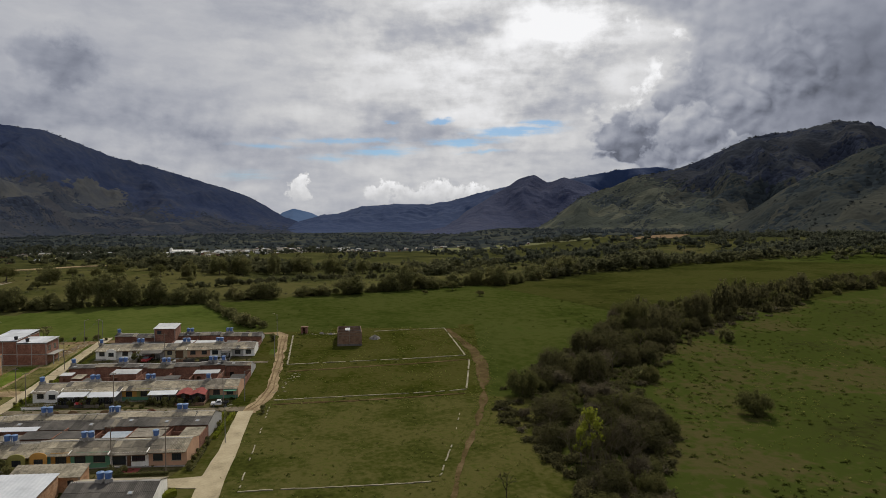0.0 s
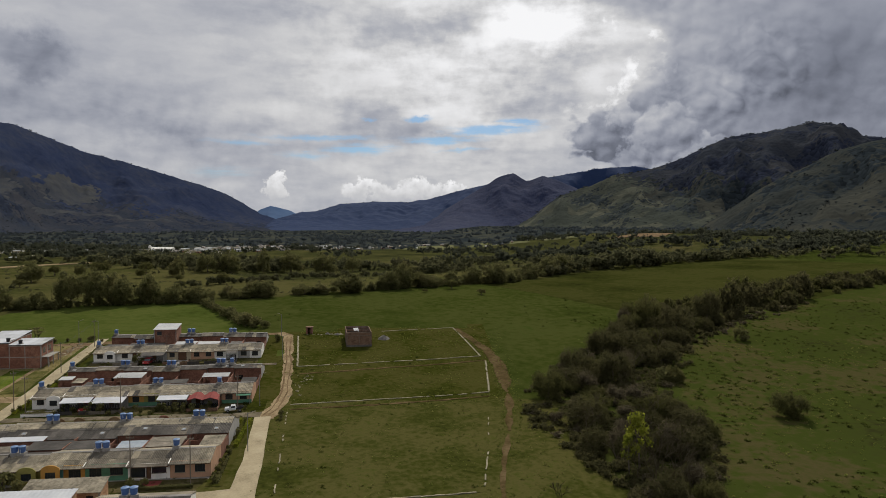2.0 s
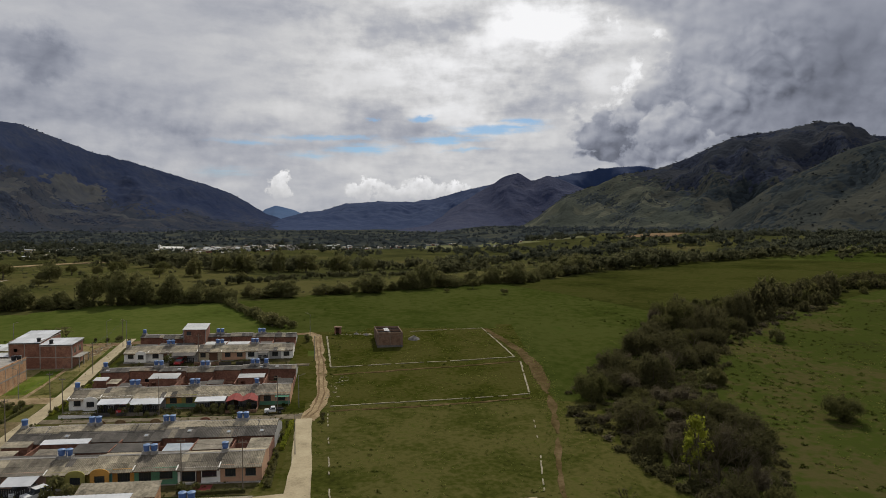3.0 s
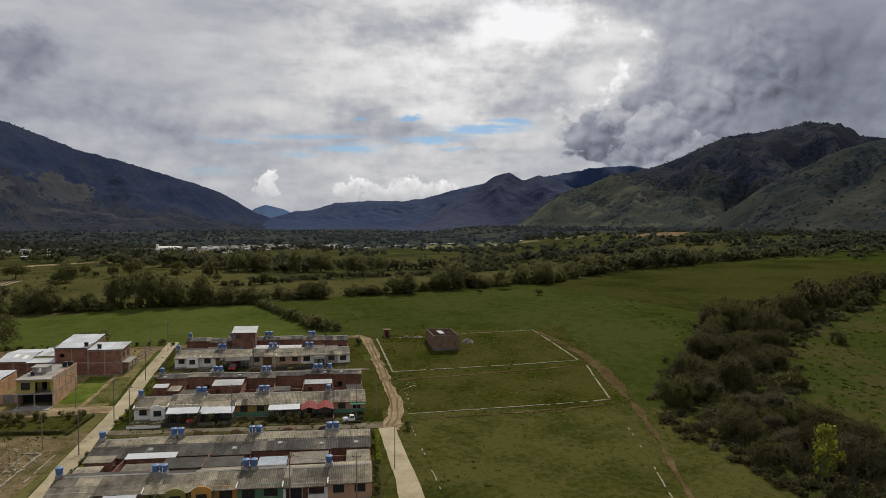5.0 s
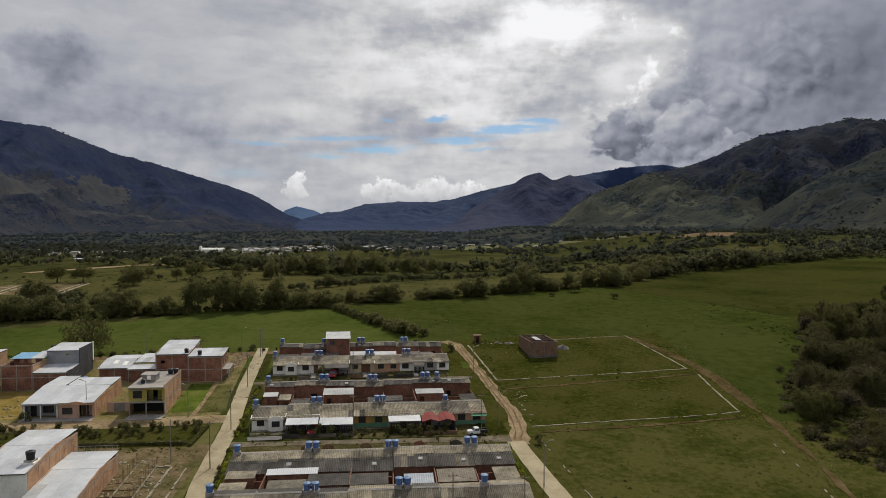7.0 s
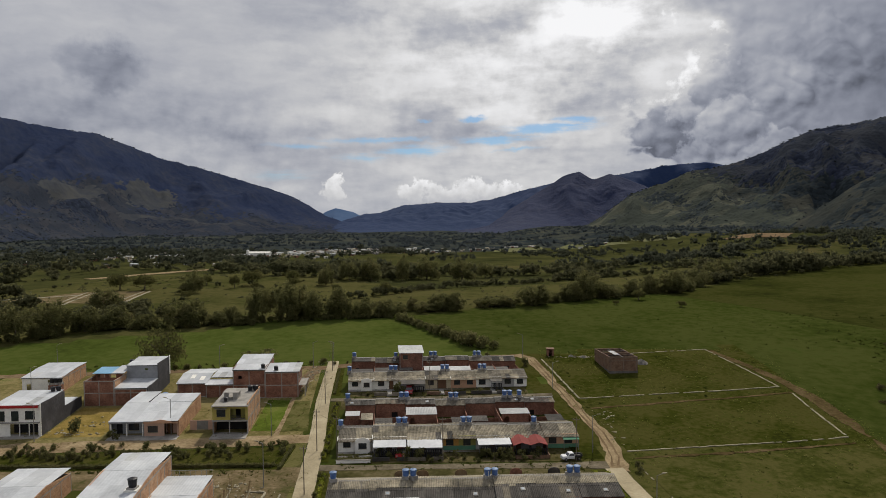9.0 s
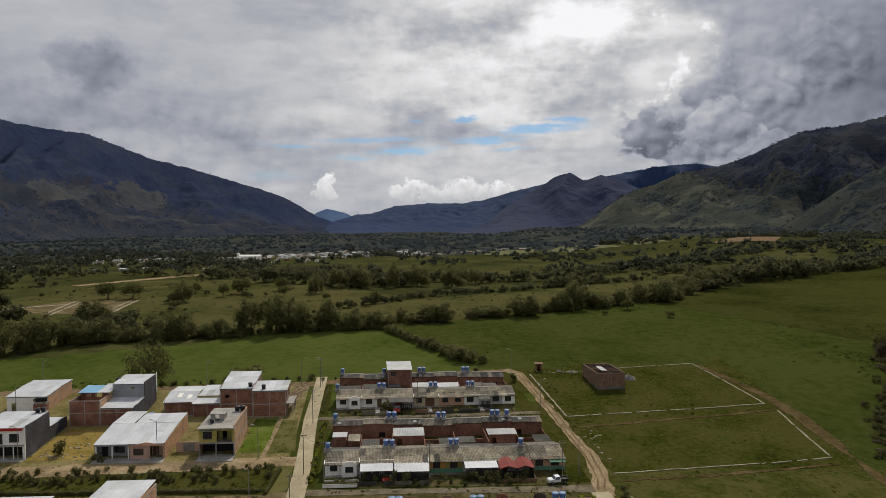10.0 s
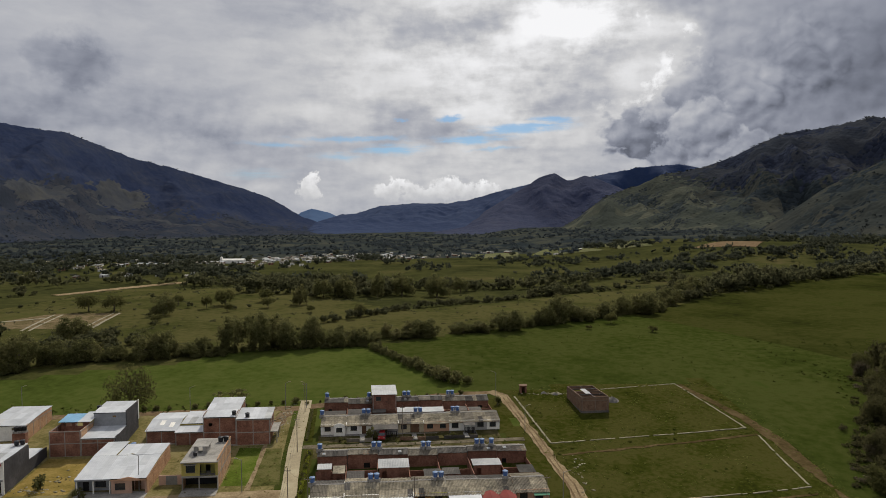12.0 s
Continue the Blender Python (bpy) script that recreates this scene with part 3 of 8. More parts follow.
# ---------------------------------------------------------------- geometry helpers
class Geo:
    """Vertices and faces of one mesh, in metres from its thing's base."""

    def __init__(self):
        self.v, self.f = [], []

    def hexa(self, p):
        n = len(self.v)
        self.v += [tuple(q) for q in p]
        self.f += [tuple(n + i for i in q) for q in ((0, 3, 2, 1), (4, 5, 6, 7), (0, 1, 5, 4), (1, 2, 6, 5), (2, 3, 7, 6), (3, 0, 4, 7))]
        return self

    def box(self, x0, x1, y0, y1, z0, z1):
        return self.hexa([(x0, y0, z0), (x1, y0, z0), (x1, y1, z0), (x0, y1, z0), (x0, y0, z1), (x1, y0, z1), (x1, y1, z1), (x0, y1, z1)])

    def tube(self, a, b, r0, r1=None, n=7):
        a, b = Vector(a), Vector(b)
        r1 = r0 if r1 is None else r1
        d = (b - a).normalized()
        s = d.orthogonal().normalized()
        t = d.cross(s)
        k = len(self.v)
        for p, r in ((a, r0), (b, r1)):
            for i in range(n):
                w = 2 * math.pi * i / n
                self.v.append(tuple(p + (s * math.cos(w) + t * math.sin(w)) * r))
        self.f += [(k + i, k + (i + 1) % n, k + n + (i + 1) % n, k + n + i) for i in range(n)]
        self.f += [tuple(k + n - 1 - i for i in range(n)), tuple(k + n + i for i in range(n))]
        return self

    def lathe(self, prof, cx=0.0, cy=0.0, n=14):
        k = len(self.v)
        for r, z in prof:
            for i in range(n):
                w = 2 * math.pi * i / n
                self.v.append((cx + r * math.cos(w), cy + r * math.sin(w), z))
        for j in range(len(prof) - 1):
            self.f += [(k + j * n + i, k + j * n + (i + 1) % n, k + (j + 1) * n + (i + 1) % n, k + (j + 1) * n + i) for i in range(n)]
        self.f += [tuple(k + n - 1 - i for i in range(n)), tuple(k + (len(prof) - 1) * n + i for i in range(n))]
        return self

    def sheet(self, u0, u1, v0, h0, v1, h1, wave=0.25, amp=0.05, thick=0.05, sag=0.0):
        """A corrugated roof sheet between two level edges; its ribs run down the slope."""
        n = max(4, int((u1 - u0) / wave) * 4)
        k = len(self.v)
        for low in (0, 1):
            for s in (0.0, 0.5, 1.0):
                for i in range(n + 1):
                    u = u0 + (u1 - u0) * i / n
                    z = h0 + (h1 - h0) * s + amp * math.cos(2 * math.pi * i / 4) - sag * 4 * s * (1 - s) - low * thick
                    self.v.append((u, v0 + (v1 - v0) * s, z))
        row = n + 1
        for low in (0, 1):
            for s in (0, 1):
                for i in range(n):
                    a = k + low * 3 * row + s * row + i
                    self.f.append((a, a + 1, a + row + 1, a + row) if not low else (a + row, a + row + 1, a + 1, a))
        for i in range(n):
            a, b = k + i, k + 3 * row + i
            self.f.append((b, b + 1, a + 1, a))
            a, b = a + 2 * row, b + 2 * row
            self.f.append((a, a + 1, b + 1, b))
        for s in (0, 1):
            for i in (0, n):
                a, b = k + s * row + i, k + 3 * row + s * row + i
                self.f.append((a, a + row, b + row, b))
        return self

    def wall(self, u0, u1, v0, v1, h0, h1, holes=()):
        """A wall along u with holes (u0, u1, h0, h1) through it."""
        us = sorted({u0, u1, *[a for q in holes for a in q[:2]]})
        hs = sorted({h0, h1, *[a for q in holes for a in q[2:4]]})
        ids = {}

        def solid(i, k):
            if not (0 <= i < len(us) - 1 and 0 <= k < len(hs) - 1):
                return False
            a, c = (us[i] + us[i + 1]) / 2, (hs[k] + hs[k + 1]) / 2
            return not any(q[0] < a < q[1] and q[2] < c < q[3] for q in holes)

        def vid(i, k, s):
            if (i, k, s) not in ids:
                ids[i, k, s] = len(self.v)
                self.v.append((us[i], (v0, v1)[s], hs[k]))
            return ids[i, k, s]

        for i in range(len(us) - 1):
            for k in range(len(hs) - 1):
                if not solid(i, k):
                    continue
                quads = [((0, 0, 0), (1, 0, 0), (1, 1, 0), (0, 1, 0)), ((0, 0, 1), (0, 1, 1), (1, 1, 1), (1, 0, 1))]
                if not solid(i - 1, k):
                    quads.append(((0, 0, 1), (0, 0, 0), (0, 1, 0), (0, 1, 1)))
                if not solid(i + 1, k):
                    quads.append(((1, 0, 0), (1, 0, 1), (1, 1, 1), (1, 1, 0)))
                if not solid(i, k - 1):
                    quads.append(((0, 0, 0), (0, 0, 1), (1, 0, 1), (1, 0, 0)))
                if not solid(i, k + 1):
                    quads.append(((0, 1, 0), (1, 1, 0), (1, 1, 1), (0, 1, 1)))
                self.f += [tuple(vid(i + p, k + q, s) for p, q, s in quad) for quad in quads]
        return self


LOTS = SHEAR = Matrix(((0.996, -0.155, 0), (0.088, 0.988, 0), (0, 0, 1)))     # the lots' two directions on the ground


def thing(name, pos, label, category, group="", turn=None):
    ob = new(name)
    ob.empty_display_size = 0.3
    ob.matrix_basis = Matrix.Translation(pos) @ (Matrix.Rotation(turn, 4, "Z") if turn else Matrix())
    return tagged(ob, label, category, group)


def part(name, g, mat, parent, label="", shear=True, smooth=False):
    me = bpy.data.meshes.new(name)
    v = [tuple(SHEAR @ Vector(q)) for q in g.v] if shear else g.v
    me.from_pydata(v, [], g.f)
    me.materials.append(mat)
    if smooth:
        me.polygons.foreach_set("use_smooth", [True] * len(me.polygons))
    ob = new(name, me)
    ob.parent = parent
    if label:
        tagged(ob, label)
    return ob


def structure(name, g, mat, label, category, kind="structure", smooth=False):
    ob = part(name, g, mat, None, "", False, smooth)
    return tagged(ob, label, category, "", kind)


# ---------------------------------------------------------------- ground
YN = (-400, 60, 96, 145, 170, 200, 240, 300, 400, 600, 1000, 1600, 3000, 6000)
ZN = (-8, -3, -2.5, -1.4, 0.5, 3.3, 5.5, 7, 6, 2, -3, -3, 3, 10)
YD = np.arange(-500, 6000, 2.0)
ZD = np.convolve(np.pad(np.interp(YD, YN, ZN), 9, mode="edge"), np.ones(19) / 19, mode="valid")


def sst(a, b, x):
    u = np.clip((x - a) / (b - a), 0, 1)
    return u * u * (3 - 2 * u)


def spaced(stops):
    out = []
    for (a, s), (b, _) in zip(stops, stops[1:]):
        out += list(np.arange(a, b - 1e-6, s))
    return np.array(out + [stops[-1][0]], dtype=float)


GX = spaced([(-4200, 200), (-1000, 50), (-300, 5), (300, 50), (1000, 200), (4200, 200)])
GY = spaced([(-400, 50), (50, 5), (450, 15), (900, 60), (1800, 200), (4900, 200)])


def rolling(x, y):
    """Ground height: the valley floor with low swells, rising gently to one side far off."""
    z = np.interp(y, YD, ZD) + 24 * sst(20, 300, x) * sst(320, 780, y)
    far = sst(230, 420, y)
    z = z + far * (1.4 * np.sin(x / 61 + y / 83) + 1.1 * np.sin(x / 37 - y / 59 + 1))
    return z + 0.12 * np.sin(x / 5.3 + np.cos(y / 7.1)) * sst(-30, 10, x)


GZ = rolling(*np.meshgrid(GX, GY))


def gz(x, y):
    i = int(np.clip(np.searchsorted(GX, x) - 1, 0, len(GX) - 2))
    j = int(np.clip(np.searchsorted(GY, y) - 1, 0, len(GY) - 2))
    a, b = (x - GX[i]) / (GX[i + 1] - GX[i]), (y - GY[j]) / (GY[j + 1] - GY[j])
    return float((GZ[j, i] * (1 - a) + GZ[j, i + 1] * a) * (1 - b) + (GZ[j + 1, i] * (1 - a) + GZ[j + 1, i + 1] * a) * b)


g = Geo()
g.v = [(x, y, GZ[j, i]) for j, y in enumerate(GY) for i, x in enumerate(GX)]
nx = len(GX)
g.f = [(j * nx + i, j * nx + i + 1, (j + 1) * nx + i + 1, (j + 1) * nx + i) for j in range(len(GY) - 1) for i in range(nx - 1)]
ground = structure("ground", g, GRASS, "green valley pasture with worn and darker patches", "ground", smooth=True)
for mt in (PASTURE, OLIVE, SCRUB, FARFLOOR, LUSH, PLOT, PLOT_DRY):
    ground.data.materials.append(mt)
STREAM = ((20, 40), (24, 60), (24, 108), (30, 143), (42, 162), (56, 183), (78, 200), (105, 222), (150, 262), (195, 300), (262, 345), (340, 400), (600, 560))
HEDGE_A = ((-600, 80), (-330, 160), (-230, 196), (-152, 226), (-134, 245), (-87, 254), (-42, 281), (-16, 298), (27, 324), (50, 345), (106, 410), (168, 466), (264, 513), (425, 620), (900, 900))
HEDGE_B = ((-600, 420), (-300, 470), (-175, 470), (-118, 380), (-87, 342), (-70, 358), (-36, 387), (-11, 411), (47, 441), (106, 436))


def side(line, x):
    return float(np.interp(x, [p[0] for p in line], [p[1] for p in line]))


for poly in ground.data.polygons:
    cx, cy, _ = poly.center
    if cx < -61 - (cy - 205) * 0.578 and 175 < cy < side(HEDGE_A, cx):
        poly.material_index = 5
    elif -50 < cx < (20 if cy < 138 else 12) and 50 < cy < 207 + 0.12 * cx:
        poly.material_index = 7 if cy < 138 else 6
    elif cx > 20 and cy < side(STREAM, cx):
        poly.material_index = 1
    elif cy > side(HEDGE_A, cx):
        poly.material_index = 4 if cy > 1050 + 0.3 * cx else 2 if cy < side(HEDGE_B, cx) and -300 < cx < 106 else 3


def along(pts, step):
    out = []
    for a, b in zip(pts, pts[1:]):
        n = max(1, int(math.dist(a, b) / step))
        out += [tuple(a[k] + (b[k] - a[k]) * i / n for k in range(len(a))) for i in range(n)]
    return out + [pts[-1]]


def strip(name, pts, width, mat, label, category, lift=0.07, wobble=0.15, step=2.0, seed=1):
    """A road or path laid on the ground, a few centimetres proud of it; its edges wander."""
    rng = random.Random(seed)
    p = along(pts, step)
    w2 = [(width if len(q) < 3 else q[2]) / 2 for q in p]
    g = Geo()
    for i, q in enumerate(p):
        a, b = p[max(0, i - 1)], p[min(len(p) - 1, i + 1)]
        d = math.hypot(b[0] - a[0], b[1] - a[1])
        n = (-(b[1] - a[1]) / d, (b[0] - a[0]) / d)
        l, r = [w2[i] + wobble * (1.8 * noise.noise(Vector((q[0] / 3.1, q[1] / 3.1, seed + e))) + 0.9 * noise.noise(Vector((q[0] / 0.9, q[1] / 0.9, seed + e))) + rng.uniform(-0.15, 0.15)) for e in (0.0, 7.0)]
        for s in (l, l * 0.33, -r * 0.33, -r):
            x, y = q[0] + n[0] * s, q[1] + n[1] * s
            g.v.append((x, y, gz(x, y) + lift))
        for s in (l, -r):
            x, y = q[0] + n[0] * s, q[1] + n[1] * s
            g.v.append((x, y, gz(x, y) - 0.2))
    for i in range(len(p) - 1):
        a, b = 6 * i, 6 * i + 6
        for k in range(3):
            g.f.append((a + k, a + k + 1, b + k + 1, b + k))
        g.f += [(a + 4, a, b, b + 4), (a + 3, a + 5, b + 5, b + 3)]
    return structure(name, g, mat, label, category)


def patch(name, corners, mat, label, category, lift=0.04, n=10):
    """A four-cornered piece of ground cover on the terrain."""
    g = Geo()
    for j in range(n + 1):
        for i in range(n + 1):
            s, t = i / n, j / n
            x = sum(c[0] * w for c, w in zip(corners, ((1 - s) * (1 - t), s * (1 - t), s * t, (1 - s) * t)))
            y = sum(c[1] * w for c, w in zip(corners, ((1 - s) * (1 - t), s * (1 - t), s * t, (1 - s) * t)))
            g.v.append((x, y, gz(x, y) + lift))
    g.f = [(j * (n + 1) + i, j * (n + 1) + i + 1, (j + 1) * (n + 1) + i + 1, (j + 1) * (n + 1) + i) for j in range(n) for i in range(n)]
    return structure(name, g, mat, label, category)


# ---------------------------------------------------------------- mountains
SLOPES = {}
# slope covers, their colours blued and greyed to give distance haze
FOOTSLOPE = mosaic("hazed_farmed_slope", (0.024, 0.030, 0.046), (0.032, 0.038, 0.051), (0.047, 0.049, 0.057), 70.0, 12.0, 0.34)
# brighter copy of the grassy slope: sunlight on the spur, put into colour
SPURGRASS = mosaic("painted_sunlit_spur_grass", (0.034, 0.041, 0.043), (0.053, 0.060, 0.050), (0.092, 0.094, 0.070), 90.0, 13.0, 0.22)
EASTWOOD = mosaic("hazed_upper_woods", (0.025, 0.030, 0.046), (0.035, 0.040, 0.050), (0.051, 0.053, 0.058), 120.0, 14.0, 0.42)
CLEARING = material("hazed_pale_clearing", [(0.0435, 0.0493, 0.0612), (0.0555, 0.0598, 0.0666), (0.0725, 0.0727, 0.0699)], 0.95, 0.01, 0.035, 0.8, spec=0.0, detail=8, deep=9.0)


def clearings(p, r):
    """Positive inside the grazed clearings and along the track on the mountainside."""
    best = 0.55 - 0.55 * math.hypot((p.x + 1672) / 75, (p.y - 3120) / 260)
    best = max(best, 0.5 - 0.5 * math.hypot((p.x + 1690) / 60, (p.y - 2540) / 160))
    for (xa, ya), (xb, yb) in (((-1569, 2677), (-1546, 2898)), ((-1546, 2898), (-1433, 2978)), ((-1433, 2978), (-1266, 2950)), ((-1266, 2950), (-1180, 3060))):
        u = min(1, max(0, ((p.x - xa) * (xb - xa) + (p.y - ya) * (yb - ya)) / ((xb - xa) ** 2 + (yb - ya) ** 2)))
        best = max(best, 1.0 - math.hypot(p.x - xa - u * (xb - xa), p.y - ya - u * (yb - ya)) / 14)
    return best



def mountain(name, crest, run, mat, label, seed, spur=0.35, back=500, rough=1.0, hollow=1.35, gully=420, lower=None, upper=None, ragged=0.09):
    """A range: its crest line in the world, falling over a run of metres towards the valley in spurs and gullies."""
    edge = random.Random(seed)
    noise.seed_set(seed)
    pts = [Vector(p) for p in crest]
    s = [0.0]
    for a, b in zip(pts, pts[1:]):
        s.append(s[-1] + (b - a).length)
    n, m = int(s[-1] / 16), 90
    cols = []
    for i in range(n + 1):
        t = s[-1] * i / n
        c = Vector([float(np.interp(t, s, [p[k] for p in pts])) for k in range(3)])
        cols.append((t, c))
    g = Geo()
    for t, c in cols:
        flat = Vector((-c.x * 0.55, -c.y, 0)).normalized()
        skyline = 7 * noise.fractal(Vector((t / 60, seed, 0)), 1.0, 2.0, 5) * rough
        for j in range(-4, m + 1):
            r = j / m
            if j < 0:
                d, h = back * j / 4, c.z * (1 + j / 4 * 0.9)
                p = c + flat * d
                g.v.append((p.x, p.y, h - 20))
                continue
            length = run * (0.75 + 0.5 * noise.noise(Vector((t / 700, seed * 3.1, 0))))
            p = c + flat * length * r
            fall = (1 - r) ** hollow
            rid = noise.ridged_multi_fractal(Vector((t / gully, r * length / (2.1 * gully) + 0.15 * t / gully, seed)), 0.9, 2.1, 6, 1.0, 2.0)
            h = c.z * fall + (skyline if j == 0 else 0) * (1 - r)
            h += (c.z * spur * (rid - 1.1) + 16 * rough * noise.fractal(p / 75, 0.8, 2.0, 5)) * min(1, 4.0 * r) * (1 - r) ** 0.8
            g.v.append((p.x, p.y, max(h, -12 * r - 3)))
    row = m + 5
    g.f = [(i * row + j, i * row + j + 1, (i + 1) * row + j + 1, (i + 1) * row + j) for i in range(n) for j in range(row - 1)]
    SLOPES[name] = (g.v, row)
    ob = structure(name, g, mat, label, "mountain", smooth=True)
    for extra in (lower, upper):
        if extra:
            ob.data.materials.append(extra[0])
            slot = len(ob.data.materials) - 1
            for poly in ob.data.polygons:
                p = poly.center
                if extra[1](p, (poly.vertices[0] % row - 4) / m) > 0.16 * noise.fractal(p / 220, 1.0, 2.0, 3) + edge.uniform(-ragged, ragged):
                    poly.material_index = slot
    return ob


mountain("mountain_gap", [(-1260, 4600, 40), (-1160, 4637, 137), (-1083, 4655, 166), (-966, 4680, 139), (-800, 4710, 60)], 700, GAPHILL, "faint hill far down the valley in haze-blue colour", 3, 0.1, 60, 0.3)
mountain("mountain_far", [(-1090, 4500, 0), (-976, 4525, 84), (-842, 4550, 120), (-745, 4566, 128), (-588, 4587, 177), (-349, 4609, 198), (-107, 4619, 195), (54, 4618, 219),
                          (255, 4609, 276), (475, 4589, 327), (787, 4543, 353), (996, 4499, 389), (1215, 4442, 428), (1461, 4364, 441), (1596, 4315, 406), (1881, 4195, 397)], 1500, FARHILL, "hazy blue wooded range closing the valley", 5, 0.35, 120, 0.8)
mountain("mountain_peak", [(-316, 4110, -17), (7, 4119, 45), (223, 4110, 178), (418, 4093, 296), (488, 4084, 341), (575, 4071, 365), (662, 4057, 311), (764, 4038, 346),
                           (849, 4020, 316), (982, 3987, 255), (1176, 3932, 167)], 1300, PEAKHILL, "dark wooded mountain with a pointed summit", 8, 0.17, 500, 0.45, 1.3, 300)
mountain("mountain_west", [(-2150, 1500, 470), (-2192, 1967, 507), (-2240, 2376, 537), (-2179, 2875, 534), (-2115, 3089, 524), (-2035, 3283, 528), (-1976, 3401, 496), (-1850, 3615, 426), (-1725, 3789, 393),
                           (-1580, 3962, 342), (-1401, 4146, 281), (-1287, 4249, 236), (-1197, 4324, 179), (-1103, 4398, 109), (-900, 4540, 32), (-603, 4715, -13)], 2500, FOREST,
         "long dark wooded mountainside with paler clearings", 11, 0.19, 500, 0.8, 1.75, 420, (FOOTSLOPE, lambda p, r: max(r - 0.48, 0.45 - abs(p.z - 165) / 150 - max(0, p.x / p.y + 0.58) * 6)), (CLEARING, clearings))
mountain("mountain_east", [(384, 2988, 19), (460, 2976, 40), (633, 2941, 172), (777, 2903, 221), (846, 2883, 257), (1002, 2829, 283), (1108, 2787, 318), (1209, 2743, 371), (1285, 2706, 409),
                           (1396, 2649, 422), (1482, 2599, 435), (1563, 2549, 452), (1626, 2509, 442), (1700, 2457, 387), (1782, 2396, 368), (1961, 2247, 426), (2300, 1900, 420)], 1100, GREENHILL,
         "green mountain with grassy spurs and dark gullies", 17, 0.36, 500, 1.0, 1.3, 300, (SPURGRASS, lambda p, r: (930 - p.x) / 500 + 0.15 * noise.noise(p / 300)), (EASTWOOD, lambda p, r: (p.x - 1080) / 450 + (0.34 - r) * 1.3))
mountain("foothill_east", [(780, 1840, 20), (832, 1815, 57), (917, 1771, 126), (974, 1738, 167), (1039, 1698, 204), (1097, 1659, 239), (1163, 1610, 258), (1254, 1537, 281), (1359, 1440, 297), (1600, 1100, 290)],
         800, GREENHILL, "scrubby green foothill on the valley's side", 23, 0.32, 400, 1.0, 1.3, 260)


YARD = material("trodden_yard", [(0.036, 0.035, 0.012), (0.072, 0.064, 0.026), (0.135, 0.110, 0.062)], 0.95, 0.35, 1.6, 0.4, spec=0.0)
SITE = material("brown_earth_and_weeds", [(0.055, 0.060, 0.018), (0.105, 0.085, 0.042), (0.165, 0.125, 0.072), (0.22, 0.175, 0.11)], 0.95, 0.22, 1.6, 0.4, spec=0.0, detail=9)
LANE = material("dusty_lane", [(0.0792, 0.0679, 0.0452), (0.1413, 0.1187, 0.0814), (0.2149, 0.1832, 0.1335)], 0.95, 0.4, 2.5, 0.3, spec=0.0)
# ---------------------------------------------------------------- roads, paths and plots
strip("road_concrete", [(-70, 20, 3.2), (-80.5, 70, 3.2), (-86.8, 107, 3.2), (-88.3, 114.4, 3.1), (-92.3, 140, 3.0), (-96.6, 163, 3.0), (-100.6, 192, 2.8)], 3.0, PAVE, "worn pale concrete street beside the houses", "road", 0.09, 0.05)
strip("road_east", [(-32, 55, 3.8), (-33.8, 90, 3.8), (-35.2, 97, 3.7), (-36.6, 108, 3.2), (-38.9, 121, 3.0), (-40.3, 130, 3.1)], 3.6, PAVE, "pale concrete street at the end of the terraces", "road", 0.09, 0.06)
strip("dirt_road", [(-40.0, 129, 3.8), (-38.9, 137, 2.9), (-38.9, 144, 2.5), (-40.6, 153, 2.4), (-43.6, 170, 2.4), (-46.3, 184, 2.5), (-48.6, 195, 3.2), (-52, 199, 2.6)], 2.6, DIRT, "rutted bare earth track between terraces and plots", "road", 0.08, 0.3, 1.0)
rut = random.Random(6)
for o in (-0.5, 0.55):
    strip("wheel_rut", [(x + o + rut.uniform(-0.3, 0.3), y, rut.uniform(0.15, 0.5)) for x, y in ((-40.2, 131), (-39.2, 135), (-38.9, 140), (-39.6, 146), (-40.6, 153), (-42.0, 161), (-43.6, 170), (-45, 177), (-46.3, 184), (-48.4, 194))], 0.4, SOIL, "darker wheel rut in the earth track", "path", 0.1, 0.09, 1.0, 3)
strip("cross_road_near", [(-84, 91.5, 2.4), (-60, 93.6, 2.6), (-45, 94.6, 3.0), (-36, 95.4, 4.4)], 4, PAVE, "pale concrete cross street", "road", 0.085, 0.2)
strip("cross_road_middle", [(-89, 128.6, 2.2), (-60, 130.4, 1.9), (-41, 131.3, 2.8)], 3, LANE, "narrow paved lane between two terraces", "road", 0.085, 0.15)
strip("cross_road_far", [(-95, 163.4, 1.8), (-70, 165.5, 1.5), (-46, 167.8, 1.6)], 2, LANE, "narrow paved lane between two terraces", "road", 0.085, 0.15)
strip("street_west", [(-260, 121, 6), (-145, 135.3, 5.5), (-119, 138.6, 5.0), (-93, 141.8, 4.5)], 5, DIRT, "dusty unpaved street before the brick houses", "road", 0.07, 0.4)
strip("back_lane", [(-240, 172, 3), (-150, 181.5, 3), (-102, 186.5, 3), (-70, 195, 2.4), (-52, 198, 2.6)], 3, SOIL, "bare earth lane behind the houses", "path", 0.06, 0.5)
strip("site_track", [(-104.5, 172, 2.5), (-103.5, 187, 3.0)], 3, SOIL, "rubble-strewn earth beside the brick house", "path", 0.065, 0.6, 1.0)
strip("east_path", [(1.2, 204.5, 1.6), (4.4, 192.5, 2.2), (8.4, 179, 2.6), (10.0, 166, 3.4), (9.8, 153, 3.0), (9.2, 145, 0.5)], 2, PATH, "brown earth path at the edge of the plots", "path", 0.06, 0.32, 0.8)
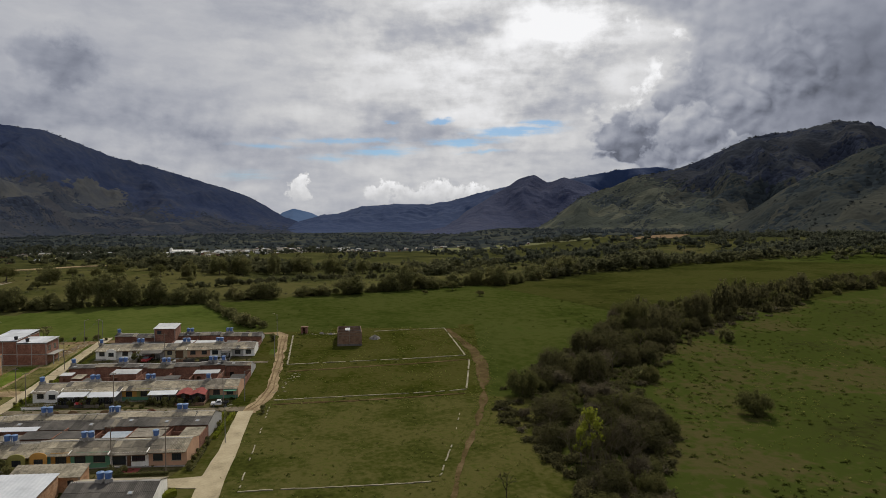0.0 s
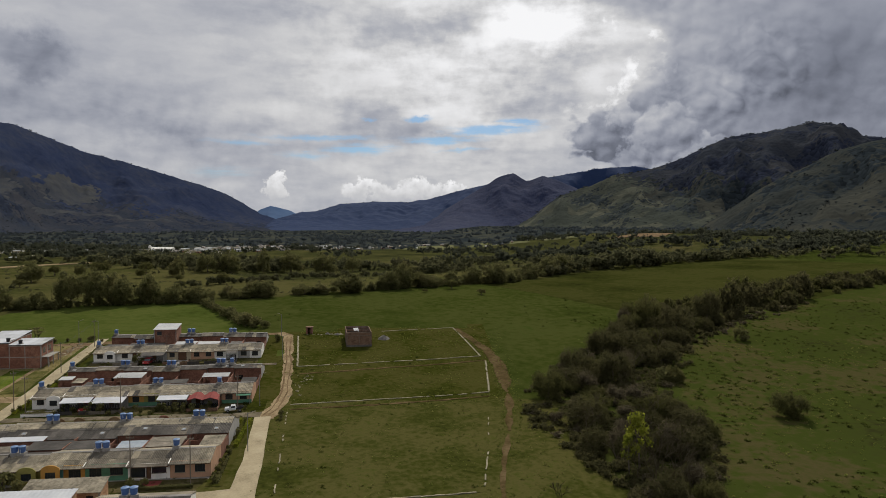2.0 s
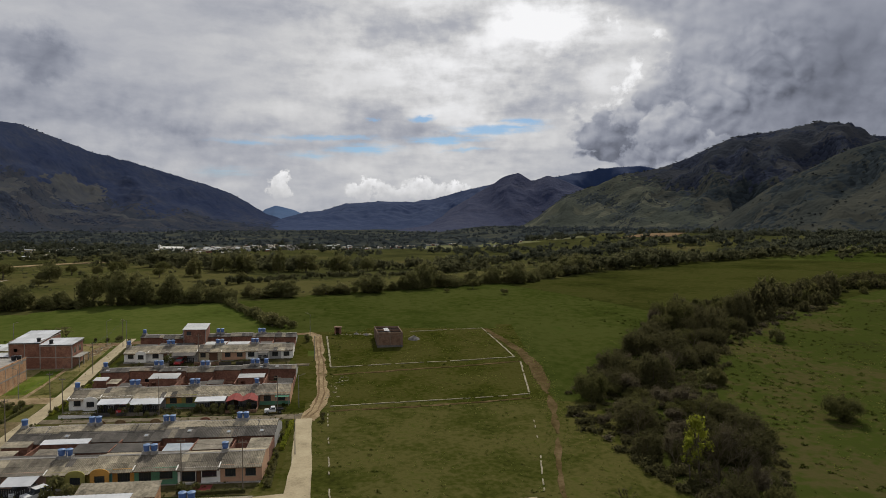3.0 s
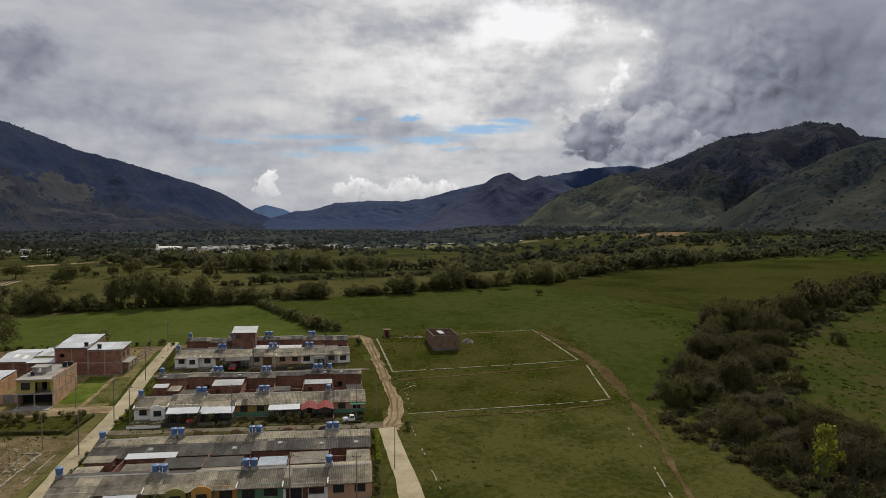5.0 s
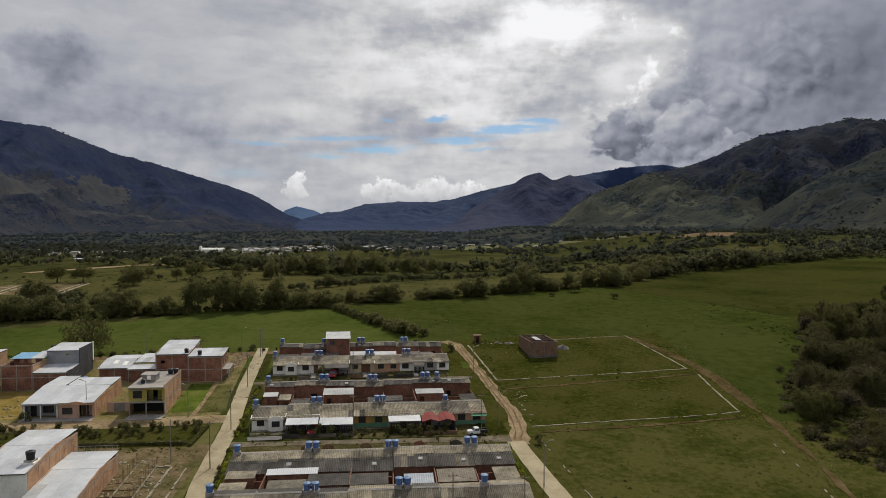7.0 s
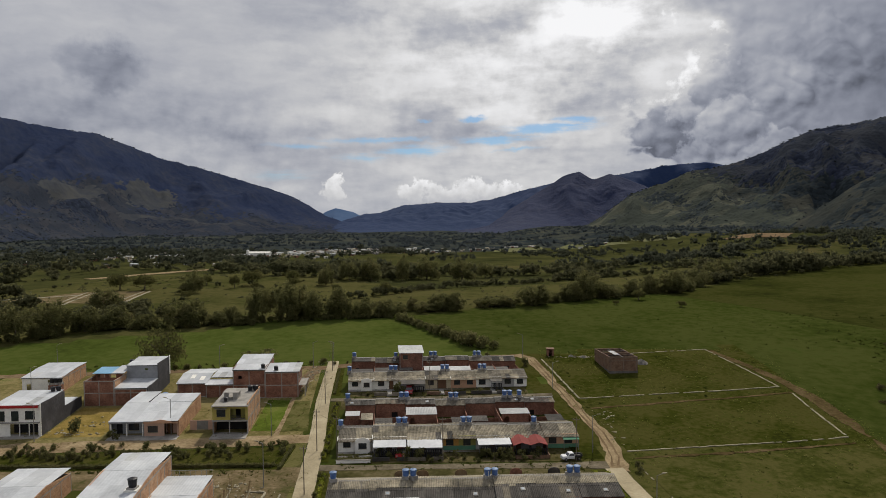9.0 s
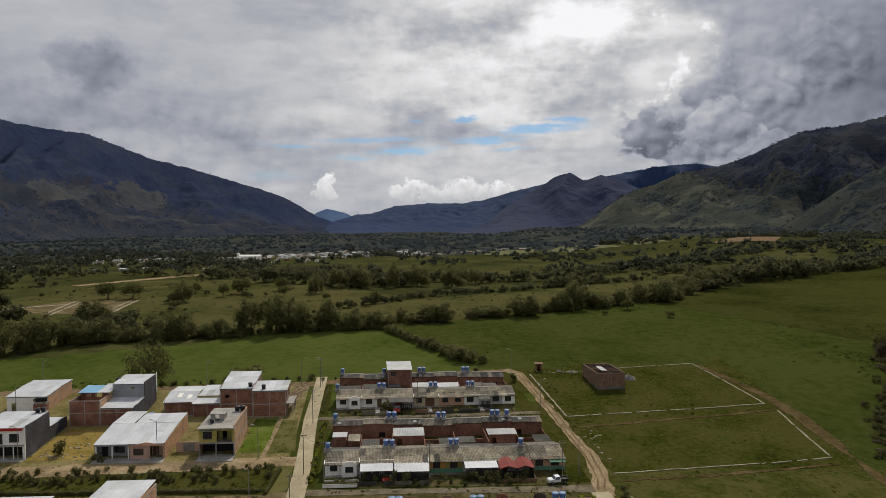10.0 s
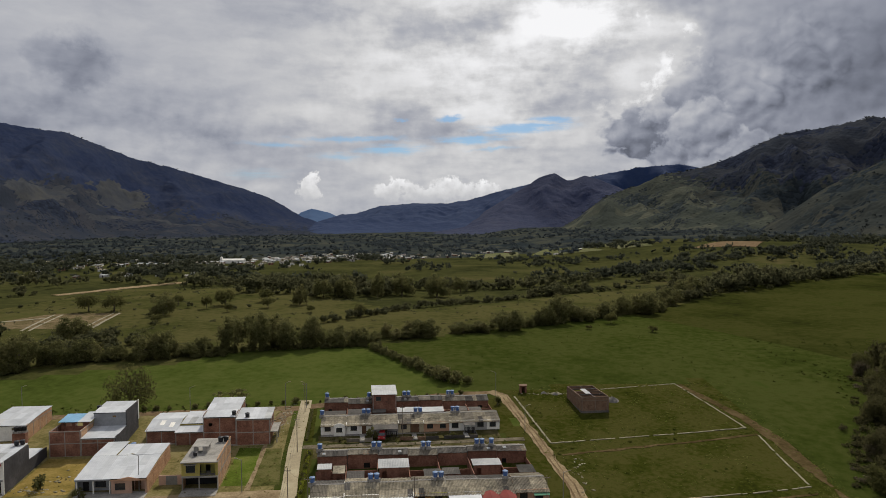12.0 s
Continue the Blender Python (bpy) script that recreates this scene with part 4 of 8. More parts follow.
for pts in ([(9.2, 144, 0.4), (8.8, 138, 2.2), (8.0, 132, 1.0), (7.3, 127, 1.6), (6.5, 121, 0.5)], [(6.0, 119, 0.4), (4.9, 113, 1.3), (3.7, 107, 0.7), (2.4, 99, 0.9), (1.4, 89, 0.6)]):
    strip("footpath", pts, 1, PATH, "worn bare patch of a footpath", "path", 0.06, 0.15, 0.7)

PLOTS = [((-40.4, 165.5), (6.0, 173.6), (0.3, 205.3), (-45.7, 194.9)), ((-36.4, 137.4), (5.3, 144.9), (7.0, 169.4), (-38.9, 158.6)), ((-29.8, 92.0), (-0.7, 95.6), (4.6, 139.5), (-36.0, 133.0))]
for i, c in enumerate(PLOTS):
    patch("plot_ground_" + "abc"[i], c, PLOT_DRY if i == 2 else PLOT, "rough grass of an unbuilt plot", "grass", 0.045, 14)


def low_wall(pts, w, h, seed, broken=0.0, lab="low weathered concrete foundation edge of a plot"):
    """A plot's foundation edge: short cast pieces, some sunk or missing."""
    rng = random.Random(seed)
    g = Geo()
    p = [(x + rng.uniform(-0.08, 0.08), y + rng.uniform(-0.08, 0.08)) for x, y in along(pts, 1.0)]
    for a, b in zip(p, p[1:]):
        if rng.random() < broken:
            continue
        dx, dy = b[0] - a[0], b[1] - a[1]
        d = math.hypot(dx, dy)
        nx_, ny_ = -dy / d * w / 2, dx / d * w / 2
        za, zb, t = gz(*a), gz(*b), h * rng.uniform(0.55, 1.1)
        q = [(a[0] + nx_, a[1] + ny_), (a[0] - nx_, a[1] - ny_), (b[0] - nx_, b[1] - ny_), (b[0] + nx_, b[1] + ny_)]
        zz = (za, za, zb, zb)
        g.hexa([(*u, z - 0.2) for u, z in zip(q, zz)] + [(*u, z + t) for u, z in zip(q, zz)])
    return structure("plot_edge", g, KERB, lab, "kerb")


for k, (a, b, br, w) in enumerate((((-40.4, 165.5), (-45.7, 194.9), 0.0, 0.45), ((-40.4, 165.5), (6.0, 173.6), 0.0, 0.35), ((6.0, 173.6), (0.3, 205.3), 0.05, 0.4), ((-21.5, 200.2), (0.3, 205.3), 0.2, 0.35),
                                 ((7.0, 169.4), (5.3, 144.9), 0.05, 0.4), ((5.3, 144.9), (-36.4, 137.4), 0.05, 0.3), ((-36.2, 132.6), (-29.8, 92.0), 0.55, 0.35),
                                 ((-29.8, 92.0), (-0.7, 95.6), 0.05, 0.4), ((-0.7, 95.6), (1.7, 112.0), 0.45, 0.4), ((1.7, 112), (4.6, 139.5), 0.85, 0.3))):
    low_wall([a, b], w * (0.95 if k < 6 else 0.6), 0.14, k, min(0.9, br + 0.04))
for pts in ([(-38.9, 159.6, 0.5), (-28, 162.0, 0.9), (-14, 165.2, 0.6), (7.0, 170.0, 0.8)], [(-36.0, 134.5, 0.5), (-20, 137.0, 0.9), (5.0, 142.2, 0.6)]):
    strip("worn_line", pts, 0.8, PATH, "worn earth line between two plots", "path", 0.06, 0.25, 0.8)

patch("lots_ground", ((-176, 132.0), (-95.5, 141.0), (-102.5, 186), (-180, 179)), LOT, "dry trodden ground between the brick houses", "ground", 0.03, 24)
patch("upper_pasture", ((19, 323), (75.5, 205.5), (345, 405), (212, 522)), UPPER, "browner grazed pasture beyond a fence line", "grass", 0.06, 30)
patch("dry_lot", ((-145.5, 140.8), (-134.2, 141.6), (-134.8, 157.8), (-147.6, 157.5)), DRY, "dry yellow grass on an empty lot", "grass", 0.05)
patch("grass_lot", ((-106.5, 145.2), (-101.3, 145.6), (-103.9, 162.9), (-108.8, 163.2)), LAWN, "fresh green grass on an empty lot", "grass", 0.05)
patch("side_verge", ((-100.6, 145.2), (-95.4, 145.8), (-99.4, 163), (-103.2, 162.6)), VERGE, "dry rough grass verge with a worn footpath", "grass", 0.05)
strip("footpath", [(-101.0, 143.5, 0.9), (-101.9, 152, 0.8), (-103.3, 163, 0.8), (-104.2, 168, 1.0)], 0.8, DIRT, "worn footpath through the grass", "path", 0.075, 0.15)
patch("garden_strip", ((-150, 125.0), (-95.2, 127.8), (-95.5, 138.0), (-150, 131.4)), PLOT, "rough green garden strip with shrubs along the street", "grass", 0.05)
patch("building_site", ((-101, 98), (-89.6, 99), (-91.6, 122), (-103.5, 121.5)), SITE, "brown earth and weeds of a building plot", "ground", 0.05)
patch("site_verge", ((-150, 117), (-88.6, 121.5), (-91.6, 129.0), (-150, 125.4)), SITE, "bare brown earth between the lots and the gardens", "ground", 0.042)
patch("street_verge", ((-96.5, 96), (-86.9, 96), (-94.2, 141), (-97.5, 141)), VERGE, "rough weedy grass beside the street", "ground", 0.038)
for nm, c in (("verge_west_near", ((-84.6, 96), (-82.2, 96), (-86.8, 126.5), (-89.0, 126.5))), ("verge_west_middle", ((-90.0, 131), (-88, 131), (-92.3, 162), (-94.4, 162))), ("verge_west_far", ((-95.6, 166), (-93.4, 166), (-96.5, 186), (-98.6, 186)))):
    patch(nm, c, PLOT, "grass verge with clipped hedge along the street", "grass", 0.05)
for nm, c in (("verge_east_near", ((-41, 98.5), (-38.5, 98.5), (-41.5, 128.5), (-44.3, 128.5))), ("verge_east_middle", ((-45.6, 134), (-41, 134), (-45.5, 166), (-51.2, 166))), ("verge_east_far", ((-51.5, 171), (-47.2, 171), (-50.4, 194), (-55, 194)))):
    patch(nm, c, PLOT, "rough grass verge beside the end houses", "grass", 0.05)
for nm, c in (("front_gardens_near", ((-82, 95.4), (-42, 97.2), (-41.4, 101.4), (-82.6, 98.8))), ("front_gardens_middle", ((-86.5, 130.4), (-45, 133.0), (-45.6, 138.6), (-87.4, 135.6))), ("front_gardens_far", ((-92, 165.2), (-51, 168.0), (-52, 173.6), (-92.8, 169.6)))):
    patch(nm, c, YARD, "trodden front gardens of bare soil and weeds", "ground", 0.05)


for nm, c in (("rear_gardens_near", ((-88.2, 119.5), (-45, 122.5), (-44.2, 130.6), (-89, 128.2))), ("rear_gardens_middle", ((-93.2, 157.5), (-50.5, 161.5), (-50.6, 167.6), (-94, 163.6)))):
    patch(nm, c, YARD, "trodden gardens behind the terrace", "ground", 0.045)
# ---------------------------------------------------------------- terraced houses
def window(h, u0, u1, z0, z1, v, grille=True):
    """A framed window set in a front wall, with glass, middle post and grille bars."""
    w = part("window", Geo().wall(u0, u1, v + 0.02, v + 0.12, z0, z1, [(u0 + 0.07, u1 - 0.07, z0 + 0.07, z1 - 0.07)]), IRON, h, "dark metal window frame")
    part("pane", Geo().box(u0 + 0.07, u1 - 0.07, v + 0.06, v + 0.08, z0 + 0.07, z1 - 0.07), GLASS, w, "dark window glass")
    if grille:
        g = Geo()
        n = max(2, int((u1 - u0) / 0.3))
        for i in range(1, n):
            u = u0 + (u1 - u0) * i / n
            g.box(u - 0.015, u + 0.015, v - 0.02, v + 0.0, z0, z1)
        part("grille", g, IRON, w)
    part("sill", Geo().box(u0 - 0.08, u1 + 0.08, v - 0.06, v + 0.05, z0 - 0.08, z0), KERB, w)
    return w


def door(h, u0, u1, z1, v, mat=WOOD):
    d = part("door", Geo().box(u0, u1, v + 0.08, v + 0.13, 0.05, z1), mat, h, "closed front door")
    part("door_frame", Geo().wall(u0 - 0.06, u1 + 0.06, v - 0.01, v + 0.07, 0.0, z1 + 0.06, [(u0, u1, 0.0, z1)]), IRON, d)
    part("handle", Geo().box(u1 - 0.14, u1 - 0.09, v + 0.03, v + 0.08, 0.95, 1.1), STEEL, d)
    return d


def sheets(name, h, W, v0, h0, v1, h1, mat, lab):
    """A roof slope laid of overlapping corrugated sheets, a few of them slipped or patched."""
    deck = part(name, Geo().hexa([(0.05, v0 + 0.1, h0 - 0.16), (W - 0.05, v0 + 0.1, h0 - 0.16), (W - 0.05, v1, h1 - 0.16), (0.05, v1, h1 - 0.16), (0.05, v0 + 0.1, h0 - 0.08), (W - 0.05, v0 + 0.1, h0 - 0.08), (W - 0.05, v1, h1 - 0.08), (0.05, v1, h1 - 0.08)]), WOOD, h, lab)
    rows_ = 2 if abs(v1 - v0) > 3.6 else 1
    half = [mat if rng.random() < (0.95 if mat is FIBRE_DK else 0.6) else FIBRE_BR for _ in range(2)]
    drop = [0.0, rng.choice((0.0, -0.05, -0.09))]
    for i in range(6):
        for j in range(rows_):
            a, b = j / rows_, (j + 1) / rows_ + (0.03 if j + 1 < rows_ else 0)
            lift = 0.03 * (1 if (j == 0) == (h0 > h1) else 0) + rng.uniform(0, 0.03) + drop[i // 3] * 0.6
            mt = half[i // 3] if rng.random() > 0.10 else rng.choice((FIBRE_DK, FIBRE, FIBRE_BR, FIBRE_BR))
            part("roof_sheet", Geo().sheet(W * i / 6, W * (i + 1) / 6 + 0.04, v0 + (v1 - v0) * a, h0 + (h1 - h0) * a + lift, v0 + (v1 - v0) * b, h0 + (h1 - h0) * b + lift, 0.25), mt, deck)
    return deck


def canopy(h, u0, u1, v0, v1, z0, z1, mat, lab):
    c = part("canopy", Geo().sheet(u0, u1, v0, z0, v1, z1, 0.9, 0.005, 0.05), mat, h, lab)
    for u in (u0 + 0.15, u1 - 0.15):
        part("canopy_post", Geo().box(u - 0.05, u + 0.05, v0 + 0.1, v0 + 0.2, 0, z0 - 0.04), STEEL, c)
    return c


def house(u0, row, spec, rng):
    """One lot of a terrace: a front house under a pitched roof, its yard and its back house."""
    org, vr, vb, depth = row["at"], row["ridge"], row["back"], row["depth"]
    W, col = 6.0, spec["wall"]
    x, y = org[0] + SHEAR[0][0] * u0, org[1] + SHEAR[1][0] * u0
    dark_back = row.get("dark_back", False)
    z = org[2]
    h = thing("terraced_house", (x, y, z), spec["label"], "house", row["group"])
    step = rng.uniform(-0.13, 0.13)
    he, hr = 2.37 + step + rng.uniform(-0.03, 0.03), 3.36 + step + rng.uniform(-0.05, 0.05)
    kind = spec["front"]
    win, doors = spec.get("win", ()), spec.get("door", ())
    holes = [(a, b, c, d) for a, b, c, d in win] + [(a, b, 0.0, 2.05) for a, b in doors]
    mats = [PAINT[c] for c in (col if isinstance(col, tuple) else (col,))]
    n = len(mats)
    for i, mt in enumerate(mats):
        a, b = 0.02 + (W - 0.04) * i / n, 0.02 + (W - 0.04) * (i + 1) / n
        part("front_wall", Geo().wall(a, b, 0, 0.16, -0.3, he + 0.1, [q for q in holes if q[0] >= a and q[1] <= b]), mt, h)
    if spec.get("dado"):
        part("dado", Geo().wall(0.03, W - 0.03, -0.012, -0.002, -0.2, 0.8, [q for q in holes if q[2] < 0.8]), PAINT[spec["dado"]], h, "darker painted band along the foot of the wall")
    for q in win:
        window(h, *q, 0.0)
    for a, b in doors:
        door(h, a, b, 2.05, 0.0)
    part("floor_slab", Geo().box(0.02, W - 0.02, -0.9, depth - 0.1, -1.1, 0.03), CONC, h)
    # party walls up to the roof, gable-shaped
    for u, lab in ((0.02, "left"), (W - 0.16, "right")):
        mt = PAINT[spec.get("end", "grey")]
        g = Geo()
        for va, vb_, ha, hb in ((0.16, vr, he, hr), (vr, 2 * vr, hr, he + 0.15)):
            g.hexa([(u, va, -0.3), (u + 0.14, va, -0.3), (u + 0.14, vb_, -0.3), (u, vb_, -0.3), (u, va, ha - 0.02), (u + 0.14, va, ha - 0.02), (u + 0.14, vb_, hb - 0.02), (u, vb_, hb - 0.02)])
        part("party_wall", g, mt, h)
    part("back_wall", Geo().box(0.16, W - 0.16, 2 * vr - 0.15, 2 * vr, 0, he), BRICK, h)
    rm = spec.get("roof", FIBRE)
    rf = sheets("front_roof", h, W, -0.75, he - 0.12, vr, hr, rm, "corrugated roof sheets with dark weathering")
    part("ridge_cap", Geo().hexa([(0, vr - 0.25, hr - 0.01), (W, vr - 0.25, hr - 0.01), (W, vr + 0.25, hr - 0.01), (0, vr + 0.25, hr - 0.01), (0, vr - 0.02, hr + 0.1), (W, vr - 0.02, hr + 0.1), (W, vr + 0.02, hr + 0.1), (0, vr + 0.02, hr + 0.1)]), CONC, rf)
    part("rear_roof", Geo().sheet(0, W, vr, hr, 2 * vr + 0.3, he + 0.12, 0.25), rng.choice((FIBRE, FIBRE_DK)), h, "corrugated roof sheets with dark weathering")
    if rng.random() < 0.75:
        a = rng.choice((0.0, 0.0, W)) + (0.0)
        part("gutter_pipe", Geo().hexa([(a - 0.07, -0.7, he - 0.02), (a + 0.07, -0.7, he - 0.02), (a + 0.07, 0.5, he + 0.28), (a - 0.07, 0.5, he + 0.28), (a - 0.07, -0.7, he + 0.1), (a + 0.07, -0.7, he + 0.1), (a + 0.07, 0.5, he + 0.4), (a - 0.07, 0.5, he + 0.4)]), PAINT["white"], rf)
    # front features
    if kind == "arch":
        g = Geo()
        c = spec.get("arch", 4.3)
        for i in range(9):
            a = math.pi * i / 8
            for zz in (he - 0.4, he - 0.15 + 0.7 * math.sin(a)):
                g.v += [(c - 1.3 * math.cos(a), -0.95, zz), (c - 1.3 * math.cos(a), -0.8, zz)]
        for i in range(8):
            k = 4 * i
            g.f += [(k, k + 4, k + 6, k + 2), (k + 1, k + 3, k + 7, k + 5), (k + 2, k + 6, k + 7, k + 3), (k, k + 1, k + 5, k + 4)]
        g.f += [(0, 2, 3, 1), (32, 33, 35, 34)]
        p = part("arched_parapet", g, mats[-1], h, "curved parapet over the porch")
        part("parapet_wall", Geo().wall(c - 1.3, c + 1.3, -0.95, -0.8, 0.0, he - 0.4, [(c - 0.7, c + 0.7, 0.85, 1.95)]), mats[-1], p)
        window(h, c - 0.7, c + 0.7, 0.85, 1.95, -0.92)
    if kind == "awning":
        a, b, v0, zl = spec["awn"]
        canopy(h, a, b, v0, 0.3, zl, he + 0.02, spec.get("awnmat", ZINC_NEW), spec.get("awnlab", "pale metal awning over the carport"))
        # tall close-barred dark gate, added to imitate deep shade under the awning
        if spec.get("gate", True):
            part("carport_gate", Geo().wall(a + 0.2, b - 0.2, v0 + 0.22, v0 + 0.27, 0.0, 1.5, [(a + 0.3 + i * 0.3, a + 0.40 + i * 0.3, 0.1, 1.4) for i in range(int((b - a - 0.6) / 0.3))]), IRON, h, "dense dark gate added for the carport's shade")
    if kind == "gables":
        for c in (1.5, 4.4):
            g = Geo()
            for s in (-1, 1):
                g.hexa([(c + s * 1.5, -3.4, 1.72), (c, -3.4, 2.17), (c, 0.2, 2.5), (c + s * 1.5, 0.2, 2.15), (c + s * 1.5, -3.4, 1.80), (c, -3.4, 2.26), (c, 0.2, 2.59), (c + s * 1.5, 0.2, 2.23)])
            gp = part("porch_roof", g, REDTILE, h, "red tiled porch gable")
            for s in (-1, 1):
                part("porch_post", Geo().box(c + s * 1.35 - 0.07, c + s * 1.35 + 0.07, -3.2, -3.06, 0, 1.78), IRON, gp)
        # railing and side walls are added to keep the porch inside dark
        part("porch_gate", Geo().wall(0.1, 5.9, -3.16, -3.1, 0.0, 1.1, [(0.25 + i * 0.4, 0.5 + i * 0.4, 0.1, 1.0) for i in range(14)]), IRON, h, "dark metal porch railing")
        for u in (0.05, 5.85):
            part("porch_side_wall", Geo().box(u, u + 0.1, -3.1, -0.02, 0.0, 1.7), PAINT["brick"], h, "low brick-coloured side wall added to darken the porch")
    if kind == "dark_porch":
        canopy(h, 0.1, 5.9, -3.2, 0.2, 1.95, he + 0.05, FIBRE_DK, "dark sagging porch roof")
        part("porch_gate", Geo().wall(0.4, 5.6, -2.42, -2.37, 0, 1.2, [(0.5 + i * 0.45, 0.85 + i * 0.45, 0.1, 1.1) for i in range(11)]), IRON, h, "dark metal porch railing")
    if spec.get("garden", rng.random() < 0.45):
        gm = rng.choice((FIBRE_DK, FIBRE_BR, BRICK_OPEN))
        w0 = -4.6 + rng.uniform(-0.2, 0.2)
        part("garden_wall", Geo().box(0.1, 3.0, w0, w0 + 0.14, -0.3, 0.5), gm, h, "low garden wall")
        part("garden_wall", Geo().box(4.2, 5.9, w0, w0 + 0.14, -0.3, 0.5), gm, h, "low garden wall")
        part("garden_side_wall", Geo().box(5.88, 6.0, w0, -0.95, -0.3, 0.5), gm, h)
        part("garden_path", Geo().box(3.05, 4.15, w0, -0.92, -0.4, 0.06), rng.choice((CONC, SOIL, YARD)), h, "trodden garden path")
    if spec.get("path"):
        part("tiled_path", Geo().box(2.5, 5.2, -3.9, -0.92, -0.4, 0.06), REDTILE, h, "red tiled forecourt")
    # yard walls and the back house
    vl = vb - row["slope"]
    bm_ = spec.get("bwall", BRICK)
    lot = rng.uniform(-0.3, 0.15)
    hb0, hb1 = row["hlow"] + lot + rng.uniform(-0.1, 0.1), row["hback"] + lot * 0.6 + rng.uniform(-0.06, 0.06)
    part("yard_wall", Geo().box(W - 0.2, W - 0.06, 2 * vr, vl, 0, rng.uniform(2.2, 2.9)), bm_, h, "bare red block wall of the yard")
    part("yard_cross_wall", Geo().box(0.1, W - 0.25, depth / 2 - 0.1, depth / 2 + 0.05, 0, rng.uniform(1.9, 2.4)), bm_, h, "bare red block wall of the yard")
    inner = Geo()
    inner.wall(0.05, W - 0.05, vl, vl + 0.15, 0, hb0 - 0.02, rng.choice(((), (), ((1.0, 1.9, 0.0, 2.0),), ((3.2, 4.4, 0.9, 2.0),))))
    part("rear_house_wall", inner, bm_, h, "bare red block wall of the back house")
    # dark sheet painted as the unlit room behind the wall
    part("rear_opening", Geo().box(0.2, W - 0.2, vl + 0.5, vl + 0.6, 0, hb0 - 0.1), DARK, h, "near-black sheet for the shade behind the openings")
    for u in (0.05, W - 0.19):
        g = Geo()
        for va, vv, ha, hb in ((vl + 0.15, vb, hb0, hb1), (vb, depth, hb1, 2.3)):
            g.hexa([(u, va, -0.3), (u + 0.14, va, -0.3), (u + 0.14, vv, -0.3), (u, vv, -0.3), (u, va, ha - 0.05), (u + 0.14, va, ha - 0.05), (u + 0.14, vv, hb - 0.05), (u, vv, hb - 0.05)])
        part("side_wall", g, PAINT[spec.get("bend", "grey")], h)
    part("rear_front_wall", Geo().wall(0.05, W - 0.05, depth - 0.15, depth, -0.3, 2.35, [(0.8, 1.7, 0.0, 2.05), (3.0, 4.6, 0.9, 2.0)]), PAINT[rng.choice(("cream", "white", "peach", "grey"))], h)
    r1 = sheets("back_roof", h, W, vl - 0.35, hb0 - 0.04, vb, hb1, spec.get("broof", FIBRE_DK if dark_back else rng.choice((FIBRE_BR, FIBRE_DK, FIBRE_DK))), "dark corrugated roof sheets over the back house")
    if dark_back:
        a = 0.58
        part("upper_sheet", Geo().sheet(0, W, vl + (vb - vl) * a, hb0 + (hb1 - hb0) * a + 0.09, vb, hb1 + 0.07, 0.25), rng.choice((FIBRE, FIBRE_BR, FIBRE)), r1, "paler roof sheets along the ridge")
    part("back_front_roof", Geo().sheet(0, W, vb, hb1, depth + 0.6, 2.3, 0.25), FIBRE, h, "corrugated roof sheets with dark weathering")
    part("ridge_cap", Geo().hexa([(0, vb - 0.3, hb1 - 0.02), (W, vb - 0.3, hb1 - 0.02), (W, vb + 0.3, hb1 - 0.02), (0, vb + 0.3, hb1 - 0.02), (0, vb - 0.04, hb1 + 0.09), (W, vb - 0.04, hb1 + 0.09), (W, vb + 0.04, hb1 + 0.09), (0, vb + 0.04, hb1 + 0.09)]), CONC, r1)
    if row.get("rear_arches") and rng.random() < 0.75:
        g = Geo()
        c, r_ = rng.choice((1.6, 4.2)), 0.95
        for i in range(9):
            a = math.pi * i / 8
            for zz in (1.9, 2.35 + 0.6 * math.sin(a)):
                g.v += [(c - r_ * math.cos(a), depth + 1.4, zz), (c - r_ * math.cos(a), depth + 1.56, zz)]
        for i in range(8):
            k = 4 * i
            g.f += [(k, k + 4, k + 6, k + 2), (k + 1, k + 3, k + 7, k + 5), (k + 2, k + 6, k + 7, k + 3), (k, k + 1, k + 5, k + 4)]
        g.f += [(0, 2, 3, 1), (32, 33, 35, 34)]
        porch = part("rear_parapet", g, rng.choice((FIBRE_DK, SOIL, BRICK)), h, "dark curved parapet over the rear porch")
        for u in (c - r_, c + r_ - 0.16):
            part("porch_post", Geo().box(u, u + 0.16, depth + 1.4, depth + 1.56, -0.3, 1.92), CONC, porch)
    if rng.random() < 0.6:
        s, t, c = rng.uniform(0.6, 4.6), rng.uniform(0.2, 0.5), 0.36
        v0 = vl + (vb - vl) * t
        k = (hb1 - hb0) / (vb - vl)
        z0 = hb0 + (hb1 - hb0) * t + 0.02
        corners = [(s, v0 - c), (s + 2 * c, v0 - c), (s + 2 * c, v0 + c), (s, v0 + c)]
        light = part("skylight", Geo().hexa([(a, b, z0 + k * (b - v0) + e) for e in (0.0, 0.09) for a, b in corners]), CONC, r1, "square skylight in the roof")
        part("skylight_pane", Geo().hexa([(s + c + (a - s - c) * 0.62, v0 + (b - v0) * 0.62, z0 + k * (b - v0) * 0.62 + e) for e in (0.08, 0.11) for a, b in corners]), ZINC_PALE, light)
    sheds = spec.get("sheds", ())
    if not sheds and vl - 2 * vr > 2.5:
        a, b = rng.choice(((0.1, 5.8), (0.1, 3.4), (2.6, 5.8)))
        c = 2 * vr + rng.uniform(0.5, 1.2)
